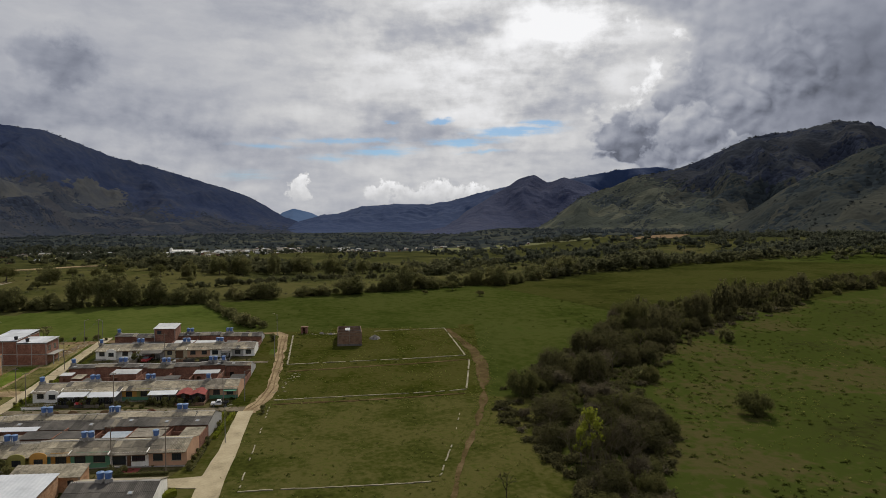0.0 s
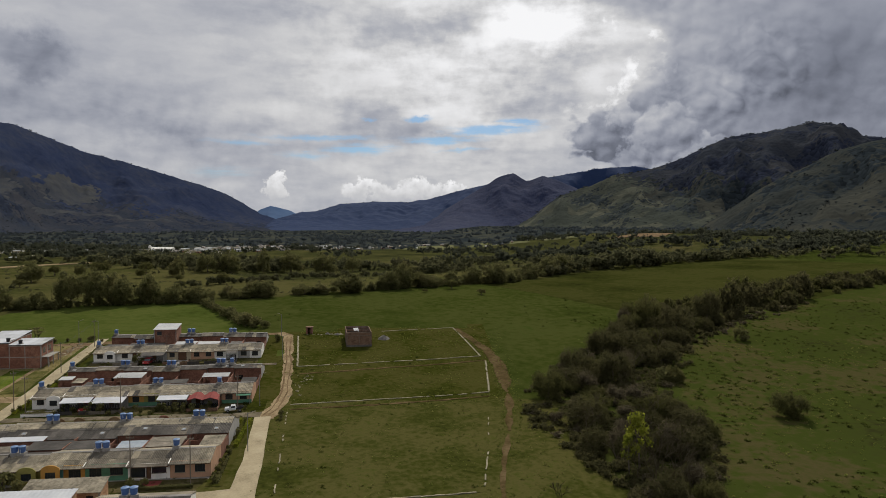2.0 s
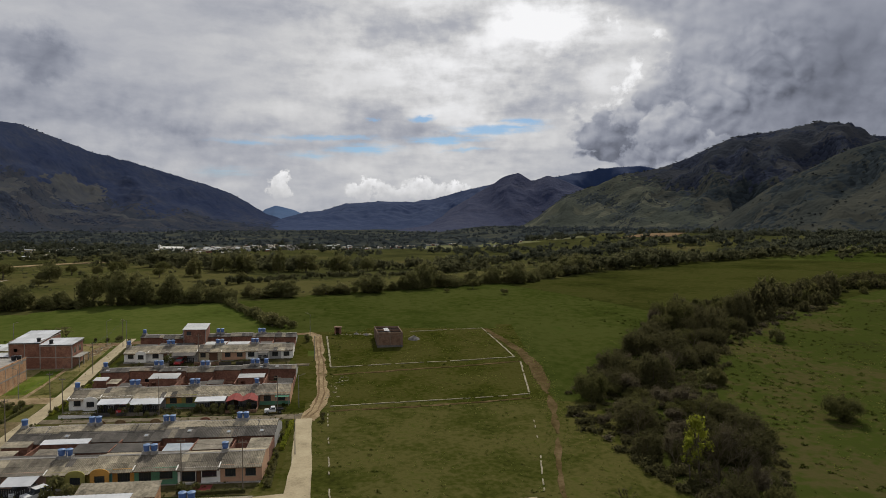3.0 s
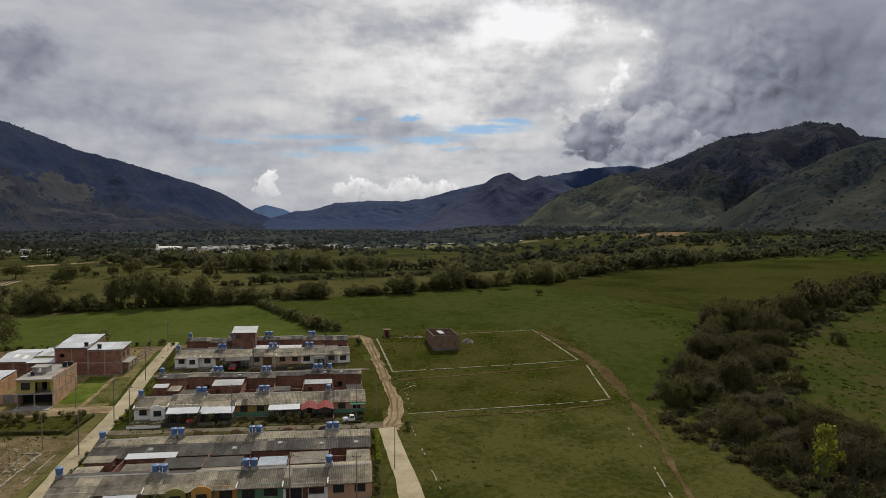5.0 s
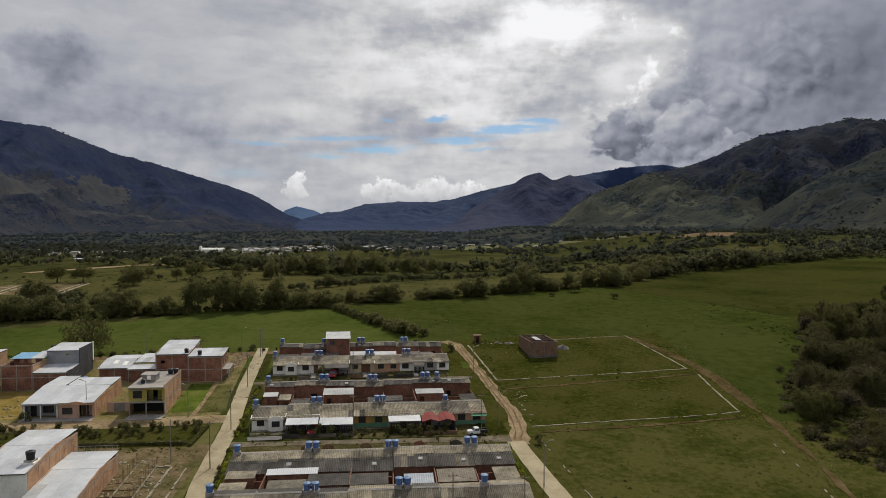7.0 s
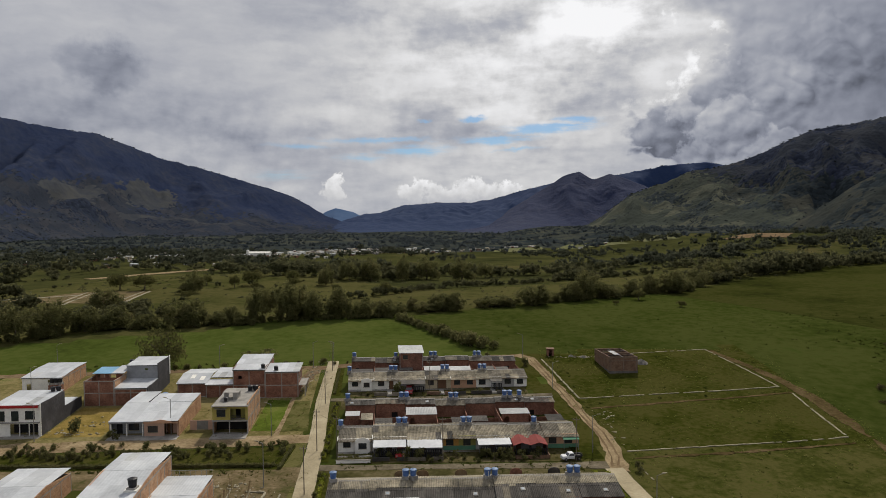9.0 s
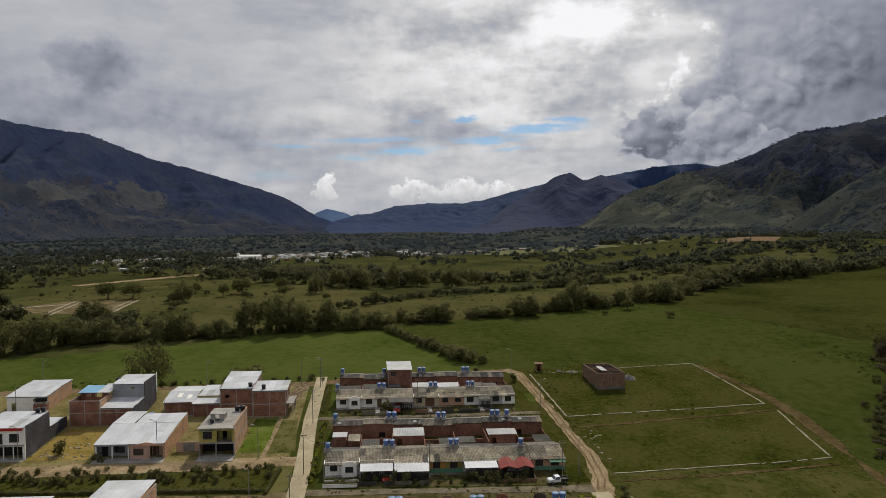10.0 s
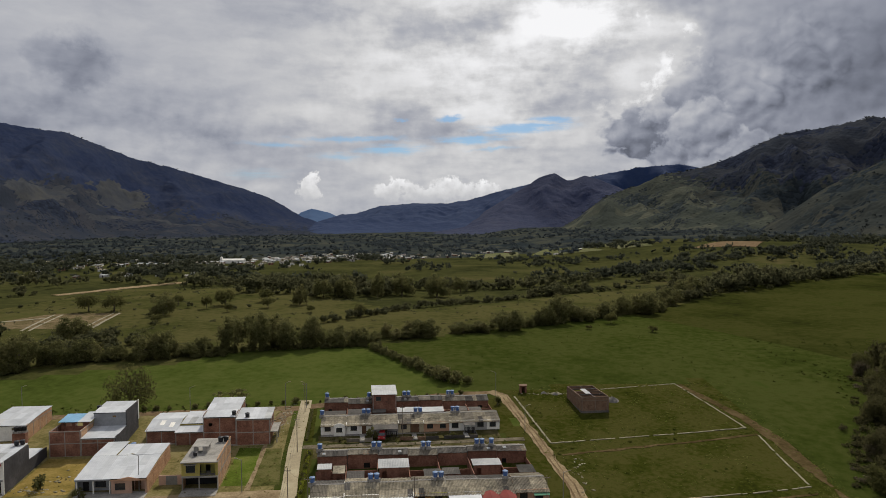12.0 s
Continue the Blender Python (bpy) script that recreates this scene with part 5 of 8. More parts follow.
        sheds = [(a, b, c, min(vl - 0.4, c + rng.uniform(2.6, 4.6)), rng.uniform(2.35, 3.0), rng.choice((FIBRE_DK, FIBRE_DK, FIBRE_BR, FIBRE)), "weathered lean-to roof in the yard")]
    for yard in sheds:
        a, b, c, d, zz, mt, lab = yard
        s = part("shed_roof", Geo().sheet(a, b, c, zz - 0.25, d, zz, 0.3, 0.012), mt, h, lab)
        part("shed_wall", Geo().wall(a + 0.15, b - 0.15, c + 0.2, c + 0.32, 0, zz - 0.3, [(a + 0.7, a + 1.6, 0.9, zz - 0.9)] if zz > 2.4 else []), spec.get("shedwall", BRICK), s, "bare red block wall of the shed")
        part("shed_side", Geo().box(b - 0.3, b - 0.16, c + 0.32, d, 0, zz - 0.26), BRICK, s)
    return h, (x, y, z), hr, hb1


W1 = [(0.9, 2.3, 0.85, 1.95)]
W2 = [(0.7, 2.2, 0.85, 1.95), (3.6, 5.1, 0.85, 1.95)]
Z_, FD = ZINC, FIBRE_DK
ROWS_OF_HOUSES = [
    dict(at=(-92.3, 169.6, gz(-73, 171.5)), slope=2.0, hlow=3.6, ridge=3.6, back=15.8, depth=20.5, hback=4.2, group="far terrace", units=[
        dict(wall="white", front="arch", win=W1, end="white", label="white terraced house with arched porch and grey roof", sheds=[(0.2, 5.6, 7.4, 10.6, 2.5, FD, "dark lean-to roof in the yard")]),
        dict(wall="white", front="plain", win=[(0.9, 2.4, 0.85, 1.95)], door=[(3.6, 4.5)], label="white terraced house half hidden by a shrub"),
        dict(wall="grey", front="dark_porch", door=[(2.5, 3.4)], roof=FIBRE, label="terraced house with dark sagging porch"),
        dict(wall="cream", front="plain", win=[(0.7, 2.0, 0.85, 1.95)], door=[(2.9, 4.9)], label="cream terraced house with wide wooden gate", sheds=[(0.2, 5.9, 7.5, 10.8, 2.9, Z_, "pale metal roof over the yard")]),
        dict(wall=("peach", "peach"), front="plain", win=[(0.8, 2.2, 0.85, 1.95), (3.8, 5.2, 0.85, 1.95)], label="peach terraced house with dark windows", sheds=[(0.0, 5.9, 7.5, 10.8, 2.8, Z_, "pale metal roof over the yard")]),
        dict(wall="white", front="awning", win=[(0.6, 2.2, 0.8, 1.95)], awn=(3.2, 5.9, -2.0, 2.0), awnmat=FD, awnlab="dark awning over the entrance", label="white terraced house with a dark awning"),
        dict(wall=("grey", "white"), front="plain", win=W2, end="white", label="grey and white end house with two windows"),
    ]),
    dict(at=(-87.3, 135.4, gz(-68, 137.4)), slope=1.9, hlow=3.7, ridge=3.7, back=19.0, depth=24.2, hback=4.15, group="middle terrace", units=[
        dict(wall="white", front="arch", win=[(0.9, 2.2, 0.85, 1.95)], end="white", label="white end house with small arched parapet", sheds=[(0.4, 3.2, 11.2, 13.5, 3.4, Z_, "small pale metal roof"), (3.4, 5.7, 10.2, 13.6, 2.9, FIBRE, "lean-to roof in the yard")]),
        dict(wall="white", front="awning", door=[(2.4, 3.3)], awn=(0.2, 5.8, -3.2, 1.85), label="terraced house with white metal carport awnings"),
        dict(wall="grey", front="awning", door=[(2.4, 3.3)], awn=(0.0, 6.0, -3.8, 1.85), label="terraced house with broad white metal awning", sheds=[(0.0, 5.9, 9.6, 13.8, 3.9, Z_, "large pale metal roof of the rear upper room")]),
        dict(wall=("ochre", "olive"), dado="green", front="plain", win=[(0.8, 2.1, 0.85, 1.95), (3.8, 5.1, 0.85, 2.0)], label="ochre and green terraced house with brick step"),
        dict(wall="grey", front="awning", door=[(2.4, 3.3)], awn=(0.1, 5.8, -3.0, 1.9), label="terraced house with white awning over a dark porch"),
        # dark front wall colour stands in for shade under the gables
        dict(wall="brick", front="gables", dado="grey", door=[(1.0, 1.9)], win=[(3.4, 4.8, 0.85, 1.95)], label="terraced house with two red tiled porch gables", sheds=[(0.1, 5.7, 10.5, 13.4, 3.5, Z_, "pale ribbed metal roof of the rear room")]),
        dict(wall=("peach", "peach"), dado="green", front="awning", win=[(0.8, 2.2, 0.85, 1.95), (3.6, 5.0, 0.85, 1.95)], end="peach", awn=(3.1, 5.9, -1.3, 1.95), gate=False, awnmat=PAINT["green"], awnlab="green awning over the porch", label="peach and green end house with a green awning"),
    ]),
    dict(at=(-82.9, 98.5, gz(-62, 100.6)), slope=5.0, hlow=2.8, ridge=3.3, back=17.4, depth=21.6, hback=3.9, dark_back=True, rear_arches=True, group="near terrace", units=[
        dict(wall="grey", front="awning", door=[(2.4, 3.3)], awn=(0.2, 5.8, -3.6, 1.9), awnmat=FIBRE, awnlab="grey corrugated carport roof", end="white", label="grey terraced house with corrugated carport", sheds=[(0.2, 3.8, 6.9, 9.3, 2.6, FIBRE, "grey lean-to roof in the yard"), (0.5, 4.6, 10.0, 12.2, 3.1, FIBRE, "brick wash house under a pale roof")]),
        dict(wall="pink", front="awning", awn=(1.4, 5.6, -3.3, 1.85), door=[(2.4, 3.3)], label="pale pink terraced house with metal carport awning", sheds=[(0.0, 7.2, 10.8, 12.5, 3.15, ZINC_NEW, "bright white awning roof in the yard"), (0.6, 5.8, 6.9, 9.6, 2.6, FIBRE_BR, "weathered roof over the yard")]),
        dict(wall="olive", front="arch", win=[(0.8, 2.1, 0.85, 1.95)], label="olive terraced house with arched parapet", sheds=[(0.0, 6.0, 7.0, 10.6, 2.9, FD, "broad dark roof over the whole yard")]),
        dict(wall=("teal", "ochre"), front="arch", arch=1.6, win=[(3.7, 5.4, 0.5, 1.95)], label="orange and teal terraced house with arch", sheds=[(0.0, 5.2, 7.0, 10.4, 2.85, FD, "broad dark roof over the whole yard")]),
        dict(wall=("green", "green"), front="plain", win=[(0.6, 2.3, 0.6, 1.95), (3.5, 5.3, 0.85, 1.95)], label="green terraced house with dark windows", sheds=[(1.4, 5.6, 7.4, 10.6, 2.5, ZINC_PALE, "faded blue roof sheets over the yard")]),
        dict(wall="white", front="plain", win=[(0.4, 2.5, 0.35, 2.0), (3.4, 5.5, 0.9, 1.95)], door=[(2.65, 3.25)], label="white terraced house with two dark windows", garden=False, path=True, sheds=[(0.1, 5.6, 7.0, 11.2, 2.8, FIBRE_BR, "weathered grey roof over the yard")]),
        dict(wall=("peach", "peach"), front="plain", win=W2, end="peach", label="peach end house with two brown windows", sheds=[(2.3, 5.8, 7.4, 11.8, 2.6, FIBRE, "lean-to roof in the yard")]),
    ]),
]


def tank(pos, mat=None, lid=None, label="blue plastic water tank on a roof", group="roof water tanks", s=0.84):
    t = thing("water_tank", pos, label, "water tank", group)
    part("stand", Geo().box(-0.6 * s, 0.6 * s, -0.6 * s, 0.6 * s, -0.75, 0.12), CONC, t, "grey concrete base", False)
    part("barrel", Geo().lathe([(0.46 * s, 0.12), (0.5 * s, 0.2), (0.55 * s, 0.62), (0.53 * s, 0.65), (0.57 * s, 0.7), (0.6 * s, 1.1 * s), (0.57 * s, 1.16 * s), (0.3 * s, 1.2 * s)]), mat or TANK, t, "", False)
    part("lid", Geo().lathe([(0.62 * s, 1.16 * s), (0.63 * s, 1.22 * s), (0.4 * s, 1.32 * s), (0.16 * s, 1.36 * s), (0.14 * s, 1.4 * s)]), lid or TANK_LID, t, "", False)
    part("inlet_pipe", Geo().tube((0.6 * s, 0, 0.0), (0.6 * s, 0, 1.0 * s), 0.03), PAINT["white"], t, "", False)
    return t


rng = random.Random(4)
ROWS_OF_HOUSES.append(dict(at=(-48.2, 67.6, gz(-50, 76)), slope=5.0, hlow=2.65, ridge=3.4, back=20.0, depth=23.5, hback=3.6, group="nearest terrace", units=[
    dict(wall="cream", front="plain", win=W2, label="low terraced house with grey corrugated roof")] + [
    dict(wall="white", front="plain", win=W2, end="white", bend="white", label="white end house with grey corrugated roof")]))
for row, (along_u, along_v) in zip(ROWS_OF_HOUSES, ((0.979, -0.135), (1.012, -0.125), (0.992, -0.080), (0.996, -0.155))):
    SHEAR = row["axes"] = Matrix(((along_u, along_v, 0), (0.088, 0.988, 0), (0, 0, 1)))
    row["made"] = [house(6.0 * i, row, u, rng) for i, u in enumerate(row["units"])]

SHEAR = LOTS
# pairs of tanks on the ridges: row, lot, metres along it, back ridge or front ridge, one or two
for dy in (0.0, 1.8):
    w = thing("garden_wall", (-86.6, 130.5 + dy, gz(-84, 131)), "low white garden wall before the end house", "wall", "front garden walls")
    part("wall", Geo().box(0, 5.8, 0, 0.15, -0.3, 0.55), PAINT["white"], w)
    part("coping", Geo().box(-0.05, 5.85, -0.04, 0.19, 0.55, 0.62), CONC, w)
first_tank = tank((0, 0, -50))
TANKS = [(0, 0, 0.6, 1, 1), (0, 1, 5.3, 1, 1), (0, 3, 2.4, 1, 2), (0, 5, 1.8, 1, 2), (0, 0, 0.1, 0, 1), (0, 1, 4.0, 0, 2), (0, 3, 4.4, 0, 2), (0, 5, 1.4, 0, 2),
         (1, 0, 0.4, 1, 1), (1, 1, 5.2, 1, 2), (1, 3, 3.2, 1, 2), (1, 5, 2.2, 1, 2), (1, 5, 5.2, 1, 1), (1, 0, 0.2, 0, 1), (1, 1, 4.6, 0, 2), (1, 3, 4.2, 0, 2), (1, 5, 5.0, 0, 1),
         (2, 0, 0.6, 1, 1), (2, 1, 5.2, 1, 2), (2, 3, 5.2, 1, 2), (2, 5, 5.4, 1, 2), (2, 0, 0.3, 0, 1), (2, 2, 0.6, 0, 2), (2, 4, 0.6, 0, 2), (2, 6, 0.0, 0, 1), (3, 0, 3.9, 1, 2)]
for r, lot, u, back, many in TANKS:
    row = ROWS_OF_HOUSES[r]
    _, p, hr, hb = row["made"][lot]
    v = row["back"] if back else row["ridge"] + 0.2
    for k in range(many):
        d = row["axes"] @ Vector((u + 1.08 * k, v, 0))
        copy_thing(first_tank, Matrix.Translation((p[0] + d.x, p[1] + d.y, p[2] + (hb if back else hr) + 0.3)) @ Matrix.Rotation(0.7 * k + r + lot, 4, "Z"))
for o in (*first_tank.children_recursive, first_tank):
    bpy.data.objects.remove(o)


def upper_room(name, u0, u1, v0, v1, z0, z1, row, roof, label, wall):
    """A block-built upper storey on a terrace, its roof tilted to the back."""
    o = row["at"]
    q = row["axes"] @ Vector((u0, v0, 0))
    h = thing(name, (o[0] + q.x, o[1] + q.y, o[2]), label, "house")
    W, D = u1 - u0, v1 - v0
    part("front_wall", Geo().wall(0, W, 0, 0.15, z0, z1, [(0.8, 2.0, z1 - 1.5, z1 - 0.5), (W - 1.8, W - 0.9, z0 + 0.2, z0 + 1.9)]), wall, h, "bare red block wall")
    window(h, 0.8, 2.0, z1 - 1.5, z1 - 0.5, 0.0)
    # near-black slab in place of the shade beyond the door
    part("doorway", Geo().box(W - 1.8, W - 0.9, 0.1, 0.14, z0 + 0.2, z0 + 1.9), DARK, h)
    for u in (0.0, W - 0.15):
        part("side_wall", Geo().hexa([(u, 0.15, z0), (u + 0.15, 0.15, z0), (u + 0.15, D, z0), (u, D, z0), (u, 0.15, z1), (u + 0.15, 0.15, z1), (u + 0.15, D, z1 + 0.6), (u, D, z1 + 0.6)]), wall, h)
    part("back_wall", Geo().box(0.15, W - 0.15, D - 0.15, D, z0, z1 + 0.5), wall, h)
    part("roof", Geo().sheet(-0.2, W + 0.2, -0.3, z1 + 0.06, D + 0.2, z1 + 0.72, 0.6, 0.010), roof, h, "pale metal roof sheets")
    for u in (0.05, W - 0.2):
        part("column", Geo().box(u, u + 0.15, -0.02, 0.0, z0, z1), CONC, h)


upper_room("upper_room", 12.2, 18.0, 10.2, 16.6, 0.0, 6.3, ROWS_OF_HOUSES[0], ZINC, "two-storey red block house with pale roof in a terrace", BRICK)
CORNER = dict(at=(-63.0, 78.0, gz(-58, 84)), axes=LOTS)
upper_room("corner_house", 2.4, 12.4, 13.0, 16.4, 0.0, 2.4, CORNER, FIBRE, "brick house under a weathered grey roof", BRICK_OR)
upper_room("corner_house", 0.0, 9.8, 2.0, 12.0, 0.0, 2.6, CORNER, ZINC_NEW, "house under a broad white metal roof", BRICK_OR)


# ---------------------------------------------------------------- the brick houses on the other street
def local_house(name, x, y, label, cat="house"):
    return thing(name, (x, y, gz(x + 3, y + 1.0) - 0.02), label, cat)


def framed_wall(parent, axis, a0, a1, at, h, mat, beams=True, holes=(), name="wall", lab="", frame_mat=CONC):
    """A block wall of 0.15 m along u (axis 0) or v (axis 1), with pale cast columns and beams proud of it."""
    if axis == 0:
        w = part(name, Geo().wall(a0, a1, at, at + 0.15, -0.4, h, holes), mat, parent, lab)
    else:
        w = part(name, Geo().box(at, at + 0.15, a0, a1, -0.4, h), mat, parent, lab)
    if beams:
        n = max(2, round((a1 - a0) / 3.2))
        for i in range(n + 1):
            c = a0 + 0.12 + (a1 - a0 - 0.24) * i / n
            if axis == 0 and any(q[0] - 0.1 < c < q[1] + 0.1 for q in holes):
                continue
            g = Geo().box(c - 0.09, c + 0.09, at - 0.02, at + 0.17, -0.4, h + 0.01) if axis == 0 else Geo().box(at - 0.02, at + 0.17, c - 0.09, c + 0.09, -0.4, h + 0.01)
            part("column", g, frame_mat, w)
        for z in [2.7] * (h > 3.6) + [h - 0.22]:
            g = Geo().box(a0, a1, at - 0.025, at + 0.175, z, z + 0.2) if axis == 0 else Geo().box(at - 0.025, at + 0.175, a0, a1, z, z + 0.2)
            part("beam", g, frame_mat, w)
    return w


def metal_roof(parent, u0, u1, v0, h0, v1, h1, mat=ZINC_NEW, lab="pale metal roof sheets", sag=0.0):
    r = part("roof", Geo().hexa([(u0 + 0.05, v0 + 0.05, h0 - 0.12), (u1 - 0.05, v0 + 0.05, h0 - 0.12), (u1 - 0.05, v1 - 0.05, h1 - 0.12), (u0 + 0.05, v1 - 0.05, h1 - 0.12),
                                 (u0 + 0.05, v0 + 0.05, h0 - 0.05), (u1 - 0.05, v0 + 0.05, h0 - 0.05), (u1 - 0.05, v1 - 0.05, h1 - 0.05), (u0 + 0.05, v1 - 0.05, h1 - 0.05)]), IRON, parent, lab)
    n = max(2, round((u1 - u0) / 1.6))
    rows_ = max(1, round(abs(v1 - v0) / 4.5))
    rr = random.Random(int(u0 * 7 + v0 * 13 + h0 * 31))
    for i in range(n):
        for j in range(rows_):
            a, b = u0 + (u1 - u0) * i / n, u0 + (u1 - u0) * (i + 1) / n
            p, q = j / rows_, (j + 1) / rows_ + (0.02 if j + 1 < rows_ else 0)
            lift = 0.02 * (rows_ - j) + rr.uniform(0, 0.012)
            part("roof_sheet", Geo().sheet(a, b + 0.03, v0 + (v1 - v0) * p, h0 + (h1 - h0) * p + lift, v0 + (v1 - v0) * q, h0 + (h1 - h0) * q + lift, 0.4, 0.007, 0.04), mat if rr.random() > 0.06 else ZINC, r)
    return r


def yellow_house():
    h = local_house("concrete_house", -113.2, 143.4, "unfinished two-storey yellow house with flat concrete roof")
    W, D, H = 6.7, 13.2, 5.4
    part("floor_slab", Geo().box(0, W, -2.8, D, -0.5, 0.06), CONC, h)
    part("upper_slab", Geo().box(0, W, -0.5, D, 2.55, 2.75), CONC, h)
    g = Geo().wall(0, W, 0, 0.15, 2.75, H, [(0.8, 2.5, 3.4, 4.8), (3.4, 6.2, 2.76, 4.9)])
    part("front_wall", g, PAINT["yellow"], h, "yellow painted upper front wall")
    window(h, 0.8, 2.5, 3.4, 4.8, 0.0)
    for u in (0.0, 3.1, W - 0.2):
        part("pillar", Geo().box(u, u + 0.2, 0, 0.2, 0, 2.55), CONC, h)
    # back wall near-black: the open garage's shade as colour
    part("ground_back_wall", Geo().box(0.15, W - 0.15, 2.6, 2.75, 0, 2.55), DARK, h, "garage back wall coloured near-black for the shade inside")
    part("balcony_back", Geo().wall(3.3, 6.4, 1.3, 1.42, 2.75, H, [(4.2, 5.1, 2.76, 4.8)]), PAINT["olive"], h)
    rail = Geo()
    for i in range(15):
        rail.box(3.4 + i * 0.2, 3.43 + i * 0.2, -0.05, -0.02, 2.75, 3.6)
    rail.box(3.4, 6.25, -0.06, -0.01, 3.6, 3.65)
    part("balcony_railing", rail, IRON, h)
    part("window_hood", Geo().box(0.5, 2.8, -0.5, 0.0, 4.95, 5.05), CONC, h)
    framed_wall(h, 1, 0.15, D, W - 0.15, H, BRICK_OR, name="side_wall", lab="orange brick side wall with cast columns")
    framed_wall(h, 1, 0.15, D, 0.0, H, BRICK_OR, name="side_wall")
    framed_wall(h, 0, 0.15, W - 0.15, D - 0.15, H, BRICK_OR, name="back_wall")
    part("flat_roof", Geo().box(-0.05, W + 0.05, -0.6, D, H, H + 0.18), CONC, h, "stained flat concrete roof")
    part("parapet", Geo().box(W - 0.15, W + 0.05, 0, D, H + 0.18, H + 0.5), BRICK_OR, h)
    part("roof_hut", Geo().wall(1.3, 3.9, 4.2, 4.35, H + 0.18, H + 1.5, [(2.2, 3.0, H + 0.18, H + 1.4)]).box(1.3, 1.45, 4.35, 7.2, H + 0.18, H + 1.5).box(3.75, 3.9, 4.35, 7.2, H + 0.18, H + 1.5), CONC, h, "grey stair hut on the roof")
    part("hut_roof", Geo().box(1.1, 4.2, 3.9, 7.0, H + 1.5, H + 1.62), CONC, h)
    q = SHEAR @ Vector((5.2, 10.6, 0))
    for k in range(2):
        tank((-113.2 + q.x + 1.0 * k, 143.4 + q.y + 0.3 * k, gz(-110.2, 144.4) + H + 0.12), TANK_BLACK, TANK_BLACK, "black plastic water tank on a flat roof", s=0.9)
    q = SHEAR @ Vector((2.0, 2.6, 0))
    tank((-113.2 + q.x, 143.4 + q.y, gz(-110.2, 144.4) + H + 0.12), TANK_BLACK, TANK_BLACK, "small black plastic water tank on a flat roof", s=0.7)


def tall_brick_house():
    h = local_house("brick_house", -117.2, 163.9, "two-storey red block house under pale metal roofs")
    part("floor_slab", Geo().box(0, 15, -0.2, 13, -1.0, 0.06), CONC, h)
    framed_wall(h, 0, 0, 7.2, 0.6, 6.2, BRICK, True, [(1.2, 2.0, 4.2, 4.9)], "front_wall", "red block wall with cast columns")
    framed_wall(h, 1, 0.75, 13, 7.05, 6.7, BRICK, name="side_wall")
    framed_wall(h, 1, 0.75, 13, 0.0, 6.7, BRICK, name="side_wall")
    framed_wall(h, 0, 0.15, 7.05, 12.85, 6.9, BRICK, name="back_wall")
    metal_roof(h, -0.1, 7.3, 0.2, 6.3, 13.2, 7.3)
    framed_wall(h, 0, 7.25, 14.6, 0.0, 5.7, BRICK, True, (), "front_wall", "red block wall with cast columns")
    framed_wall(h, 1, 0.15, 7.4, 14.45, 5.9, BRICK, name="side_wall", lab="red block side wall with window openings")
    framed_wall(h, 0, 7.25, 14.45, 7.25, 6.0, BRICK, name="back_wall")
    for k in range(2):
        part("window_opening", Geo().box(14.6, 14.64, 1.2 + 3.2 * k, 2.6 + 3.2 * k, 3.6, 4.9), GLASS, h, "dark window opening")
    metal_roof(h, 7.2, 14.9, -0.2, 5.85, 7.6, 6.25)
    part("porch_slab", Geo().box(14.5, 16.2, 0.5, 7.0, 2.6, 2.75), CONC, h)
    for v in (0.7, 3.6, 6.7):
        part("porch_post", Geo().box(15.9, 16.1, v, v + 0.2, -0.4, 2.6), CONC, h)
    base = gz(-114.2, 164.9)
    for u, v, z in ((6.6, 1.4, 6.3), (9.6, 0.9, 5.9)):
        q = SHEAR @ Vector((u, v, 0))
        tank((-117.2 + q.x, 163.9 + q.y, base + z), TANK_BLACK, TANK_BLACK, "black plastic water tank on a metal roof", s=0.8)


def low_halls():
    h = local_house("brick_house", -130.2, 164.6, "low red block house under broad pale metal roofs")
    part("floor_slab", Geo().box(0, 13, -0.2, 12, -1.0, 0.06), CONC, h)
    framed_wall(h, 0, 0, 6.6, 0.4, 2.9, BRICK, name="front_wall")
    framed_wall(h, 0, 6.6, 12.9, -0.8, 2.8, BRICK, name="front_wall")
    framed_wall(h, 1, 0.5, 12, 0.0, 3.2, BRICK, name="side_wall")
    metal_roof(h, -0.2, 6.7, 0.0, 3.0, 6.0, 4.0)
    metal_roof(h, -0.2, 6.7, 6.0, 4.0, 12.2, 3.6)
    metal_roof(h, 6.5, 13.0, -1.2, 2.95, 3.0, 3.2)
    metal_roof(h, 6.9, 13.0, 3.0, 3.6, 11.6, 4.0)
    for u, v in ((2.2, 5.0), (4.5, 4.0)):
        part("translucent_sheet", Geo().sheet(u, u + 1.0, v - 2.2, 3.0 + (v - 2.2) / 6 + 0.06, v, 3.0 + v / 6 + 0.06, 0.5, 0.015, 0.02), PAINT["white"], h)


